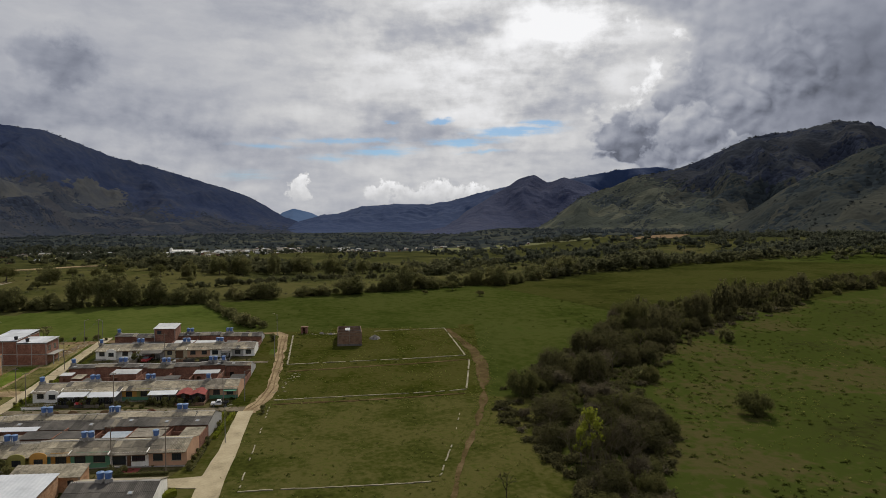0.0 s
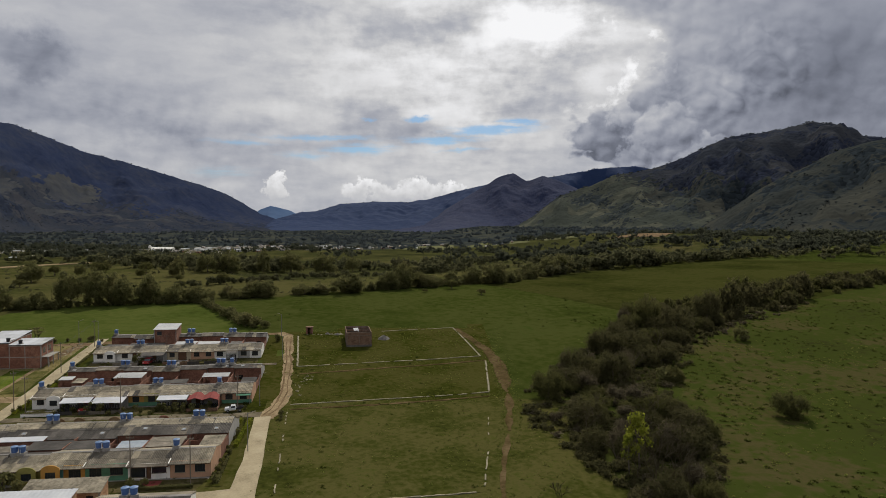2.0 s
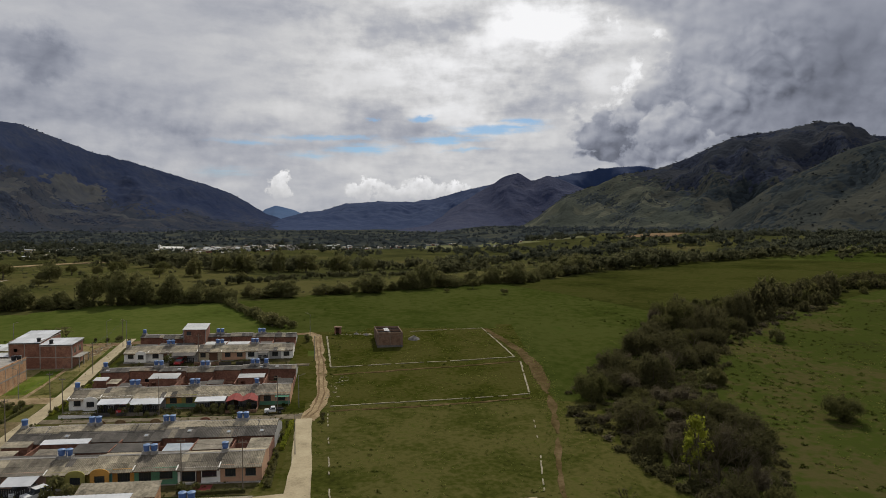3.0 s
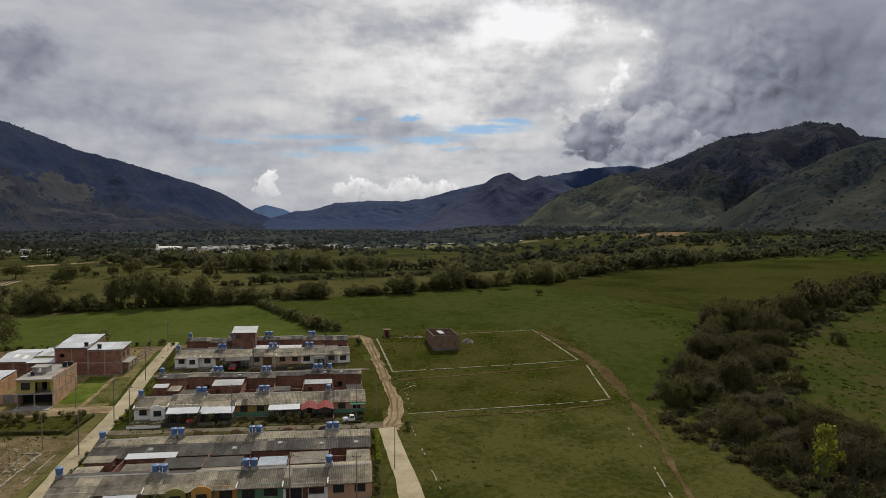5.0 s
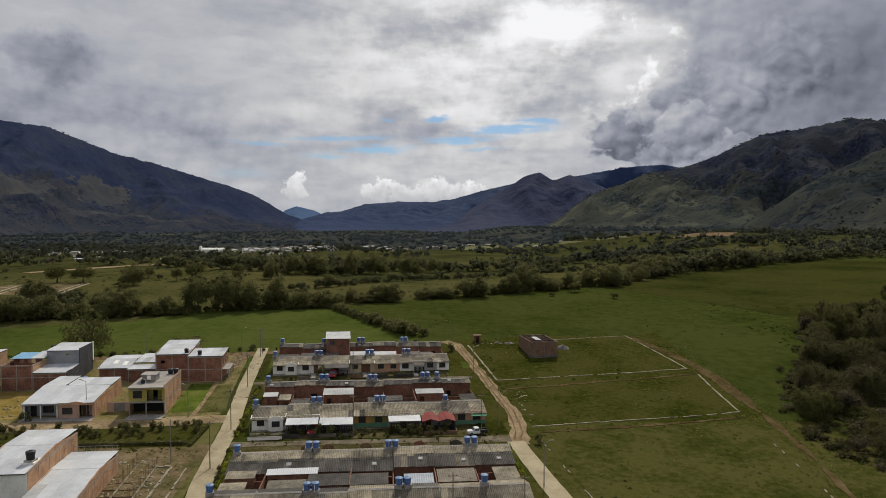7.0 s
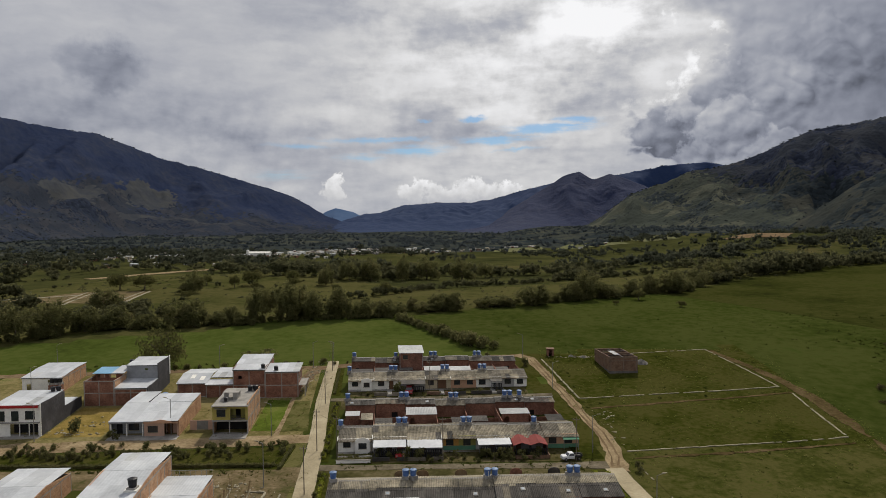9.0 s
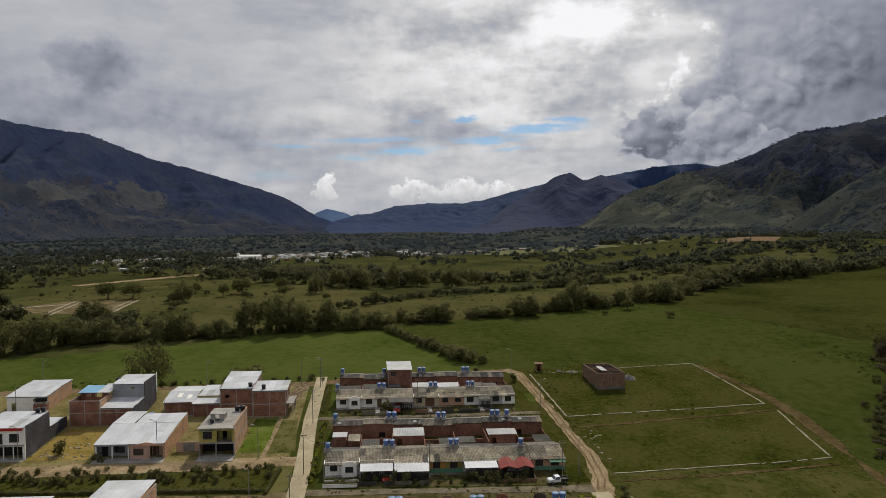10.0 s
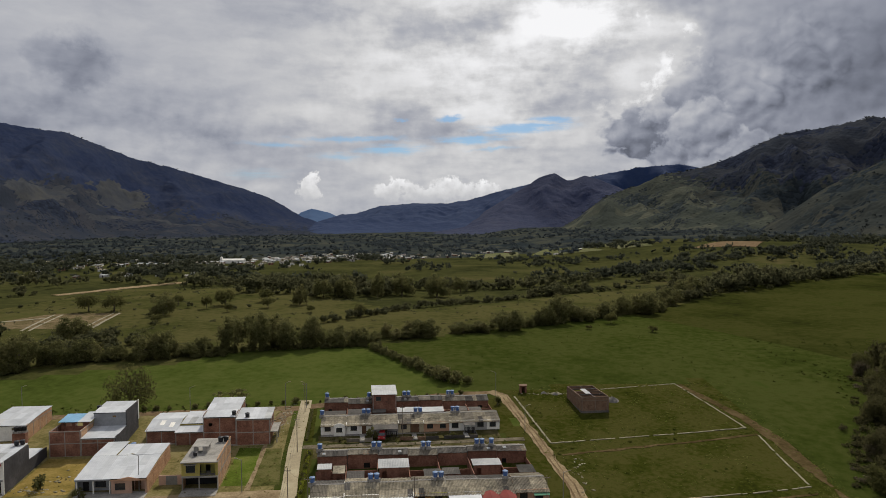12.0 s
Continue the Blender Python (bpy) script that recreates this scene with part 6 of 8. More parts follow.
def pink_houses():
    h = local_house("grey_house", -132.4, 141.6, "single-storey grey house with dark porch and metal roof")
    part("floor_slab", Geo().box(0, 6.5, -2.2, 16, -0.6, 0.06), CONC, h)
    framed_wall(h, 0, 0.1, 6.4, 1.6, 2.8, GREYWALL, False, [(0.8, 1.8, 0.0, 2.1), (3.0, 5.0, 0.7, 2.1)], "front_wall", "grey rendered wall")
    window(h, 3.0, 5.0, 0.7, 2.1, 1.6)
    door(h, 0.8, 1.8, 2.1, 1.6, IRON)
    framed_wall(h, 1, 0, 16, 0.0, 2.9, GREYWALL, False, name="side_wall")
    for u in (0.15, 3.1, 6.1):
        part("porch_post", Geo().box(u, u + 0.2, 0.0, 0.2, 0, 2.65), PAINT["white"], h)
    part("fascia", Geo().box(0, 6.4, -0.35, -0.2, 2.62, 2.9), GREYWALL, h)
    metal_roof(h, -0.1, 6.5, -0.3, 2.9, 9.0, 4.1)
    metal_roof(h, -0.1, 4.2, 9.0, 4.1, 17.2, 4.2)
    q = (-125.9, 142.0)
    h = local_house("pink_house", *q, "single-storey pink house with brown windows and metal roof")
    part("floor_slab", Geo().box(0, 6.6, -2.2, 15, -0.6, 0.06), CONC, h)
    framed_wall(h, 0, 0.05, 3.6, 0.0, 2.75, PAINT["pink"], False, [(0.7, 2.6, 0.8, 2.0)], "front_wall", "pink rendered wall")
    window(h, 0.7, 2.6, 0.8, 2.0, 0.0)
    framed_wall(h, 0, 3.6, 6.5, 1.6, 2.75, PAINT["pink"], False, [(3.9, 4.9, 0.0, 2.1)], "porch_wall", "pink rendered wall")
    door(h, 3.9, 4.9, 2.1, 1.6)
    part("porch_post", Geo().box(6.2, 6.45, 0.0, 0.25, 0, 2.7), PAINT["pink"], h)
    part("porch_post", Geo().box(3.55, 3.8, 0.0, 0.25, 0, 2.7), PAINT["pink"], h)
    part("front_gable", Geo().hexa([(0, -0.45, 2.6), (6.5, -0.45, 2.6), (6.5, -0.3, 2.6), (0, -0.3, 2.6), (0, -0.45, 2.85), (6.5, -0.45, 2.85), (6.5, -0.3, 2.85), (0, -0.3, 2.85)]).hexa([(1.0, -0.45, 2.85), (5.6, -0.45, 2.85), (5.6, -0.3, 2.85), (1.0, -0.3, 2.85), (3.2, -0.45, 3.3), (3.4, -0.45, 3.3), (3.4, -0.3, 3.3), (3.2, -0.3, 3.3)]), PAINT["peach"], h)
    framed_wall(h, 1, 0, 15.5, 6.45, 3.0, BRICK_OR, False, name="side_wall", lab="orange brick side wall")
    part("side_gable", Geo().hexa([(6.45, 0, 2.9), (6.6, 0, 2.9), (6.6, 15.5, 2.9), (6.45, 15.5, 2.9), (6.45, 0, 2.95), (6.6, 0, 2.95), (6.6, 15.5, 4.0), (6.45, 15.5, 4.0)]), BRICK_OR, h)
    metal_roof(h, 0.0, 6.5, -0.4, 3.0, 9.5, 4.0, lab="newer white metal roof sheets")
    metal_roof(h, -2.0, 6.6, 9.5, 4.05, 15.6, 4.2)
    b = gz(-122.9, 143)
    q2 = SHEAR @ Vector((-1.2, 16.4, 0))
    tank((q[0] + q2.x, q[1] + q2.y, b + 3.0), None, None, "blue plastic water tank behind the roof", s=0.9)
    tank((q[0] + q2.x - 1.6, q[1] + q2.y, b + 2.8), TANK_BLACK, TANK_BLACK, "black plastic water tank behind the roof", s=0.8)


def white_house():
    h = local_house("white_house", -152.2, 141.2, "two-storey white house with red fascia and black side wall")
    part("floor_slab", Geo().box(-2.6, 6.4, -1.5, 16, -0.6, 0.06), CONC, h)
    framed_wall(h, 0, -2.6, 6.2, 0.0, 6.0, PAINT["white"], False, [(3.4, 5.2, 3.3, 4.9), (0.8, 2.2, 3.0, 4.9), (-1.8, -0.4, 3.0, 4.9), (0.5, 5.8, 0.0, 2.4)], "front_wall", "white rendered front wall")
    window(h, 3.4, 5.2, 3.3, 4.9, 0.0)
    window(h, 0.8, 2.2, 3.0, 4.9, 0.0)
    window(h, -1.8, -0.4, 3.0, 4.9, 0.0)
    # garage shade painted on as a near-black back wall
    part("garage_back", Geo().box(0.2, 6.0, 2.0, 2.15, 0, 2.6), DARK, h, "garage back wall coloured near-black for the shade inside")
    for u in (2.2, 4.0):
        part("pillar", Geo().box(u, u + 0.15, 0, 0.15, 0, 2.4), PAINT["white"], h)
    part("slab", Geo().box(-2.6, 6.2, -0.4, 0.0, 2.6, 2.8), CONC, h)
    part("fascia", Geo().box(-2.7, 5.9, -0.25, -0.02, 5.5, 5.95), CARRED, h, "red fascia board")
    framed_wall(h, 1, 0.0, 9.5, 6.2, 6.25, BLACKWALL, False, name="side_wall", lab="black painted side wall")
    part("wall_edge", Geo().box(6.18, 6.4, -0.12, 0.02, 0, 6.3), PAINT["white"], h)
    framed_wall(h, 1, 9.5, 17.0, 6.2, 3.2, BLACKWALL, False, name="yard_wall", lab="black painted yard wall")
    framed_wall(h, 0, -2.6, 6.2, 9.35, 6.2, BRICK, name="back_wall")
    metal_roof(h, -2.7, 6.2, -0.1, 6.0, 9.6, 6.5)
    metal_roof(h, 2.5, 6.15, 9.6, 3.0, 16.0, 3.3)
    b = gz(-149.2, 142.2)
    for k in range(2):
        q = SHEAR @ Vector((4.6 + 0.9 * k, 8.4 + 0.5 * k, 0))
        tank((-152.2 + q.x, 141.2 + q.y, b + 6.4), TANK_BLACK, TANK_BLACK, "black plastic water tank on a metal roof", s=0.8)


def stepped_house():
    h = local_house("brick_house", -147.9, 158.4, "stepped red block house with white and blue metal roofs")
    part("floor_slab", Geo().box(0, 13, 0, 15, -1.0, 0.06), CONC, h)
    framed_wall(h, 0, 0, 6.5, 0.0, 5.5, BRICK, True, (), "front_wall", "red block wall with cast columns")
    framed_wall(h, 1, 0.15, 14, 0.0, 5.5, BRICK, name="side_wall")
    framed_wall(h, 1, 0.15, 7.0, 6.35, 5.5, BRICK_OR, name="inner_wall")
    framed_wall(h, 0, 6.5, 13.5, 0.0, 3.7, BRICK, True, (), "front_wall", "red block wall with cast columns")
    metal_roof(h, 6.4, 13.6, -0.1, 3.8, 7.0, 4.3)
    part("room_wall", Geo().wall(0.4, 6.4, 5.0, 5.15, 2.6, 6.0, [(1.0, 2.6, 5.0, 5.8), (3.4, 5.0, 5.0, 5.8)]), BRICK, h)
    part("yard_slab", Geo().box(0.15, 6.35, 0.15, 5.0, 2.6, 2.75), CONC, h)
    metal_roof(h, 0.0, 4.2, 4.4, 6.1, 9.6, 6.5, ZINC_BLUE, "pale blue metal roof sheets")
    metal_roof(h, 4.2, 6.9, 4.4, 6.1, 10.6, 6.6)
    framed_wall(h, 0, 6.6, 13.5, 7.0, 7.2, GREYWALL, False, [(10.6, 11.4, 6.2, 6.6)], "tower_wall", "grey rendered upper wall")
    framed_wall(h, 1, 7.15, 15.0, 6.6, 7.4, GREYWALL, False, name="tower_side")
    framed_wall(h, 1, 0.1, 15.0, 13.5, 4.0, BLACKWALL, False, name="side_wall", lab="dark side wall")
    part("tower_side", Geo().box(13.5, 13.65, 7.0, 15.0, 4.0, 7.7), BLACKWALL, h, "dark upper side wall")
    part("wall_edge", Geo().box(13.66, 13.8, 14.6, 15.1, 3.5, 8.0), PAINT["white"], h)
    metal_roof(h, 6.5, 13.5, 6.8, 7.3, 15.0, 7.7)
    q = SHEAR @ Vector((6.2, 11.4, 0))
    tank((-147.9 + q.x, 158.4 + q.y, gz(-144.9, 159.4) + 6.6), TANK_BLACK, TANK_BLACK, "black plastic water tank on a metal roof", s=0.9)


def far_white_house():
    h = local_house("brick_house", -167.5, 166.2, "low house with white front, brick side and pale metal roof")
    part("floor_slab", Geo().box(0, 9, 0, 12, -1.0, 0.06), CONC, h)
    framed_wall(h, 0, 0, 9.0, 0.0, 3.4, PAINT["white"], False, [(5.8, 6.6, 2.4, 3.0), (1.0, 2.0, 0.0, 2.1)], "front_wall")
    framed_wall(h, 1, 0.1, 12.5, 8.9, 3.6, BRICK_OR, name="side_wall", lab="orange block side wall with cast columns")
    part("side_gable", Geo().hexa([(8.9, 0, 3.6), (9.05, 0, 3.6), (9.05, 12.5, 3.6), (8.9, 12.5, 3.6), (8.9, 0, 3.65), (9.05, 0, 3.65), (9.05, 12.5, 4.4), (8.9, 12.5, 4.4)]), BRICK_OR, h)
    metal_roof(h, -0.2, 9.1, -0.2, 3.55, 7.5, 4.3)
    metal_roof(h, -0.2, 9.1, 7.5, 4.3, 12.8, 4.4)
    b = gz(-164.5, 167.2)
    for k in range(3):
        q = SHEAR @ Vector((7.6 + 0.8 * k, -1.5 + 0.2 * k, 0))
        tank((-167.5 + q.x, 166.2 + q.y, b + 2.6), TANK_BLACK, TANK_BLACK, "black plastic water tank on a block stand", s=0.85)
    part("tank_stand", Geo().box(7.0, 9.8, -2.2, -0.8, -0.4, 2.3), BRICK, h)


def near_houses():
    specs = [("house", -130.6, 102.4, 8.0, 16.0, 3.1, 4.0, "low brick house under a pale metal roof"), ("brick_house", -114.4, 102.8, 7.3, 16.6, 5.6, 6.3, "two-storey brick house with long pale metal roof"),
             ("house", -106.6, 101.0, 6.8, 16.4, 2.9, 3.6, "low brick house with fenced pale metal roof")]
    for nm, x, y, w, d, h0, h1, lab in specs:
        h = local_house(nm, x, y, lab)
        part("floor_slab", Geo().box(0, w, -0.5, d, -0.8, 0.06), CONC, h)
        framed_wall(h, 0, 0, w, 0.0, h0, PAINT["white"], False, [(1.0, 2.4, 0.8, 2.0), (w - 2.6, w - 1.0, 0.8, 2.0)], "front_wall", "white rendered front wall")
        framed_wall(h, 1, 0.1, d, w - 0.15, h0 + 0.1, BRICK_OR, True, name="side_wall", lab="orange brick side wall with cast columns")
        framed_wall(h, 1, 0.1, d, 0.0, h0 + 0.1, BRICK_OR, True, name="side_wall")
        framed_wall(h, 0, 0.15, w - 0.15, d - 0.15, h0, BRICK_OR, True, name="back_wall")
        for u in (0.0, w - 0.15):
            part("side_gable", Geo().hexa([(u, 0, h0), (u + 0.15, 0, h0), (u + 0.15, d, h0), (u, d, h0), (u, 0, h0 + 0.05), (u + 0.15, 0, h0 + 0.05), (u + 0.15, d * 0.55, h1 + 0.1), (u, d * 0.55, h1 + 0.1)]), BRICK_OR, h)
        metal_roof(h, -0.1, w - 0.1, -0.3, h0 + 0.05, d * 0.55, h1)
        metal_roof(h, -0.1, w - 0.1, d * 0.55, h1, d + 0.2, h1 - 0.15)
        if h0 < 3 and w < 7:
            rail = Geo()
            for i in range(9):
                rail.box(0.2 + i * 0.8, 0.25 + i * 0.8, d + 0.05, d + 0.1, 0, h1 + 0.75)
            rail.box(0.1, w, d + 0.05, d + 0.1, h1 + 0.7, h1 + 0.76)
            part("roof_fence", rail, STEEL, h, "thin metal fence behind the roof")
        if h0 > 5:
            q = SHEAR @ Vector((w - 0.9, 3.2, 0))
            tank((x + q.x, y + q.y, gz(x + 3, y + 1) + h0 + 0.6), TANK_BLACK, TANK_BLACK, "black plastic water tank on a rendered stair head", s=1.0)
            part("stair_head", Geo().box(w - 1.8, w - 0.1, 2.4, 4.2, h0 - 0.5, h0 + 0.5), PAINT["white"], h)


def building_site():
    """Trench walls and column starters of a house not yet built."""
    f = thing("foundation", (-101.0, 100.0, gz(-97, 110)), "cast foundation beams with rusty column starters", "foundation")
    for u in (0.3, 3.4, 6.4):
        part("beam", Geo().box(u, u + 0.22, 0.5, 20.0, -0.1, 0.3), KERB, f)
    for v in (1.0, 3.4, 5.8, 8.2, 10.6, 13.0, 15.4, 17.6, 19.6):
        part("beam", Geo().box(0.55, 6.4, v, v + 0.2, -0.1, 0.2), SOIL, f)
        for u in (0.35, 3.45, 6.45):
            g = Geo()
            for a in (0, 0.2):
                for b in (0, 0.2):
                    g.tube((u + a, v + b, 0.2), (u + a, v + b, 1.6 + 0.8 * random.Random(int(u * 10 + v * 7)).random()), 0.017, None, 4)
            part("starter_bars", g, WOOD, f, "rusty reinforcing bars")


SAND = material("grey_building_sand", [(0.10, 0.095, 0.085), (0.155, 0.145, 0.13), (0.20, 0.19, 0.17)], 0.95, 1.0, 6.0, 0.4)


def block_shell():
    """The roofless block building on the grass plot."""
    x, y = -30.2, 182.9
    h = thing("unfinished_building", (x, y, gz(x + 1, y + 5) - 0.1), "roofless clay block building with grey columns on grass", "building")
    W, D = 6.9, 11.0
    part("plinth", Geo().box(-0.06, W + 0.06, -0.06, D + 0.06, -1.2, 0.3), FIBRE_DK, h, "stained concrete plinth")
    for axis, a0, a1, at, hs in ((0, 0.15, W - 0.15, 0.0, ()), (1, 0.0, D, 0.0, ()), (1, 0.0, D, W - 0.15, ()), (0, 0.15, W - 0.15, D - 0.15, ((2.0, 4.4, 0.4, 3.0),)), (0, 0.15, W - 0.15, 5.4, ((1.0, 2.0, 0.4, 2.5),))):
        framed_wall(h, axis, a0, a1, at, 3.75, BRICK_OPEN, True, hs, "wall", frame_mat=SHELL_FRAME)
    for v in (2.6, 8.0):
        part("roof_beam", Geo().box(0.1, W - 0.1, v, v + 0.15, 3.55, 3.7), IRON, h)
    part("roof_beam", Geo().box(3.3, 3.45, 0.1, D - 0.1, 3.55, 3.68), IRON, h)
    part("loose_sheet", Geo().sheet(2.2, 3.6, 3.2, 3.72, 7.6, 3.78, 0.5, 0.02, 0.03), ZINC, h, "pale roof sheets lying on the beams")
    pile = Geo()
    rr = random.Random(2)
    prof = [(2.0, 0.0), (1.5, 0.5), (0.8, 1.0), (0.15, 1.3)]
    pile.lathe(prof, 0, 0, 12)
    pile.v = [(a + rr.uniform(-0.2, 0.2), b + rr.uniform(-0.2, 0.2), c + rr.uniform(-0.1, 0.1)) for a, b, c in pile.v]
    for px, py, s in ((-20.5, 191.5, 0.9), (-34.5, 196.5, 0.5), (-37.5, 197.5, 0.45)):
        t = thing("sand_pile", (px, py, gz(px, py) - 0.1), "heap of grey building sand", "sand pile", "building sand")
        gg = Geo()
        gg.v, gg.f = [(a * s, b * s, c * s) for a, b, c in pile.v], pile.f
        part("mound", gg, SAND, t, "", False)
    px, py = -43.0, 198.3
    t = thing("site_hut", (px, py, gz(px, py)), "small rusty brown site hut", "hut")
    part("wall", Geo().wall(-0.9, 0.9, -0.8, -0.7, 0, 1.9, [(-0.4, 0.4, 0.0, 1.7)]).box(-0.9, -0.8, -0.7, 0.8, 0, 1.9).box(0.8, 0.9, -0.7, 0.8, 0, 1.9).box(-0.8, 0.8, 0.7, 0.8, 0, 1.9), BRICK, t, "", False)
    part("roof", Geo().box(-1.1, 1.1, -1.0, 1.0, 1.9, 2.0), WOOD, t, "", False)


yellow_house()
tall_brick_house()
low_halls()
pink_houses()
white_house()
stepped_house()
far_white_house()
near_houses()
building_site()
block_shell()


def yard_fence():
    """A tan wall with a metal gate between two houses of the street."""
    f = thing("boundary_wall", (-118.9, 145.6, gz(-117, 146)), "tan rendered boundary wall with grey gate", "wall")
    part("wall", Geo().wall(0.3, 5.2, 0, 0.14, -0.3, 1.9, [(1.6, 3.8, 0.0, 1.8)]), PAINT["pink"], f)
    part("gate", Geo().box(1.62, 3.78, 0.04, 0.1, 0.05, 1.75), STEEL, f, "grey sheet metal gate")


yard_fence()
low_wall([(-92.6, 100), (-93.9, 110), (-94.9, 119)], 0.35, 0.35, 31, 0.08, "broken white kerb beside a building plot")
low_wall([(-94.9, 119), (-99, 119.4)], 0.35, 0.3, 32, 0.1, "broken white kerb beside a building plot")
low_wall([(-91.2, 108), (-92.6, 119.5)], 0.25, 0.25, 33, 0.2, "broken white kerb beside a building plot")


# ---------------------------------------------------------------- plants
def leafy(seed, lobes, count, leaf, core=0.66, squash=1.0, n=3):
    """Quads of a crown: small tilted leaf sprays over the lobes (x, y, z, radius), round rough inner masses."""
    r = np.random.RandomState(seed)
    v, f = [], []
    tot = sum(q[3] ** 2 for q in lobes)
    for x, y, z, rad in lobes:
        k = max(6, int(count * rad ** 2 / tot))
        d = r.normal(size=(k, 3))
        d[:, 2] = d[:, 2] * 0.9 + 0.15
        d /= np.linalg.norm(d, axis=1)[:, None]
        c = np.array([x, y, z]) + d * rad * (0.55 + 0.65 * r.rand(k, 1) ** 0.8) * np.array([1, 1, squash])
        nrm = d + r.normal(size=(k, 3)) * 0.6
        nrm /= np.linalg.norm(nrm, axis=1)[:, None]
        a = np.cross(nrm, r.normal(size=(k, 3)))
        a /= np.linalg.norm(a, axis=1)[:, None]
        b = np.cross(nrm, a)
        s = leaf * (0.6 + 0.8 * r.rand(k, 1))
        t = leaf * (0.4 + 0.6 * r.rand(k, 1))
        q = np.stack([c - a * s - b * t * 0.4, c - a * s * 0.2 - b * t, c + a * s + b * t * 0.3, c + a * s * 0.1 + b * t], 1)
        base = len(v) * 1
        v += q.reshape(-1, 3).tolist()
        f += [(base + 4 * i, base + 4 * i + 1, base + 4 * i + 2, base + 4 * i + 3) for i in range(k)]
        # the inner mass
        base = len(v)
        pts = {}
        for ax in range(3):
            for sg in (-1, 1):
                ids = {}
                for i in range(n):
                    for j in range(n):
                        p = [0, 0, 0]
                        p[ax], p[(ax + 1) % 3], p[(ax + 2) % 3] = sg, -1 + 2 * i / (n - 1), -1 + 2 * j / (n - 1)
                        key = tuple(p)
                        if key not in pts:
                            w = np.array(p, float)
                            w /= np.linalg.norm(w)
                            pts[key] = len(v)
                            v.append((np.array([x, y, z]) + w * rad * core * (0.85 + 0.3 * r.rand()) * np.array([1, 1, squash])).tolist())
                        ids[i, j] = pts[key]
                for i in range(n - 1):
                    for j in range(n - 1):
                        qd = (ids[i, j], ids[i + 1, j], ids[i + 1, j + 1], ids[i, j + 1])
                        f.append(qd if sg > 0 else qd[::-1])
    return np.array(v), np.array(f)


def lobes_for(seed, width, height, base, n, fat=1.0):
    """Lobes of an uneven crown of that width between base and height."""
    r = random.Random(seed)
    out = []
    for i in range(n):
        a, s = r.uniform(0, 6.283), math.sqrt(r.random())
        rad = width * r.uniform(0.17, 0.27) * fat * r.choice((0.7, 1.0, 1.15))
        z = base + rad * 0.6 + (height - base - 1.5 * rad) * r.random() * (1 - 0.45 * s * s)
        out.append((math.cos(a) * s * (width / 2 - rad * 0.8), math.sin(a) * s * (width / 2 - rad * 0.8), z, rad))
    return out


def mesh_from(name, v, f, mat, mats2=None, index=None):
    me = bpy.data.meshes.new(name)
    me.from_pydata(v.tolist(), [], f.tolist())
    me.materials.append(mat)
    return me


def trunk_geo(lobes, height, rad, seed, n=5):
    """A tapered trunk that forks into limbs reaching the larger lobes."""
    r = random.Random(seed)
    g = Geo()
    fork = Vector((r.uniform(-0.3, 0.3), r.uniform(-0.3, 0.3), height * 0.32))
    g.tube((0, 0, -0.4), (0, 0, 0.4), rad * 1.35, rad, 7)
    g.tube((0, 0, 0.4), fork, rad, rad * 0.75, 7)
    for x, y, z, q in sorted(lobes, key=lambda s: -s[3])[:n]:
        mid = fork.lerp(Vector((x, y, z)), 0.5) + Vector((0, 0, 0.25))
        g.tube(fork, mid, rad * 0.5, rad * 0.33, 5)
        g.tube(mid, (x, y, z), rad * 0.33, rad * 0.12, 5)
    return g


def make_tree(name, seed, width, height, base, lobes_n, count, leaf, mat, label, category, trunk=0.3, fat=1.0, core=0.52):
    lb = lobes_for(seed, width, height, base, lobes_n, fat)
    t = thing(name, (0, 0, -80), label, category)
    part("trunk", trunk_geo(lb, height, trunk, seed), BARK, t, "", False, True)
    v, f = leafy(seed, lb, count, leaf, core, n=2)
    me = mesh_from("crown", v, f, mat)
    c = new("crown", me)
    c.parent = t
    return t


def bare_tree(seed, height, spread, label):
    """A leafless tree of forking grey branches."""
    r = random.Random(seed)
    t = thing("bare_tree", (0, 0, -80), label, "tree")
    g = Geo()

    def grow(p, d, ln, rad, depth):
        q = p + d * ln
        g.tube(p, q, rad, rad * 0.65, 5 if depth > 1 else 4)
        if depth <= 0:
            return
        for _ in range(3 if depth > 1 else 4):
            e = (d + Vector((r.uniform(-1, 1), r.uniform(-1, 1), r.uniform(-0.25, 0.6))) * spread).normalized()
            grow(q, e, ln * r.uniform(0.62, 0.85), rad * 0.6, depth - 1)

    grow(Vector((0, 0, -0.3)), Vector((0, 0, 1)), height * 0.3, 0.16, 4)
    part("trunk", g, LEAF_GREY, t, "", False)
    return t


def place(ob, x, y, s=1.0, turn=0.0, sz=None, group=""):
    c = copy_thing(ob, Matrix.Translation((x, y, gz(x, y) - 0.05)) @ Matrix.Rotation(turn, 4, "Z"))
    c.scale = (s, s, sz or s)
    if group:
        c["group"] = group
    return c


def drop_all(obs):
    for ob in obs:
        for o in (*ob.children_recursive, ob):
            bpy.data.objects.remove(o)


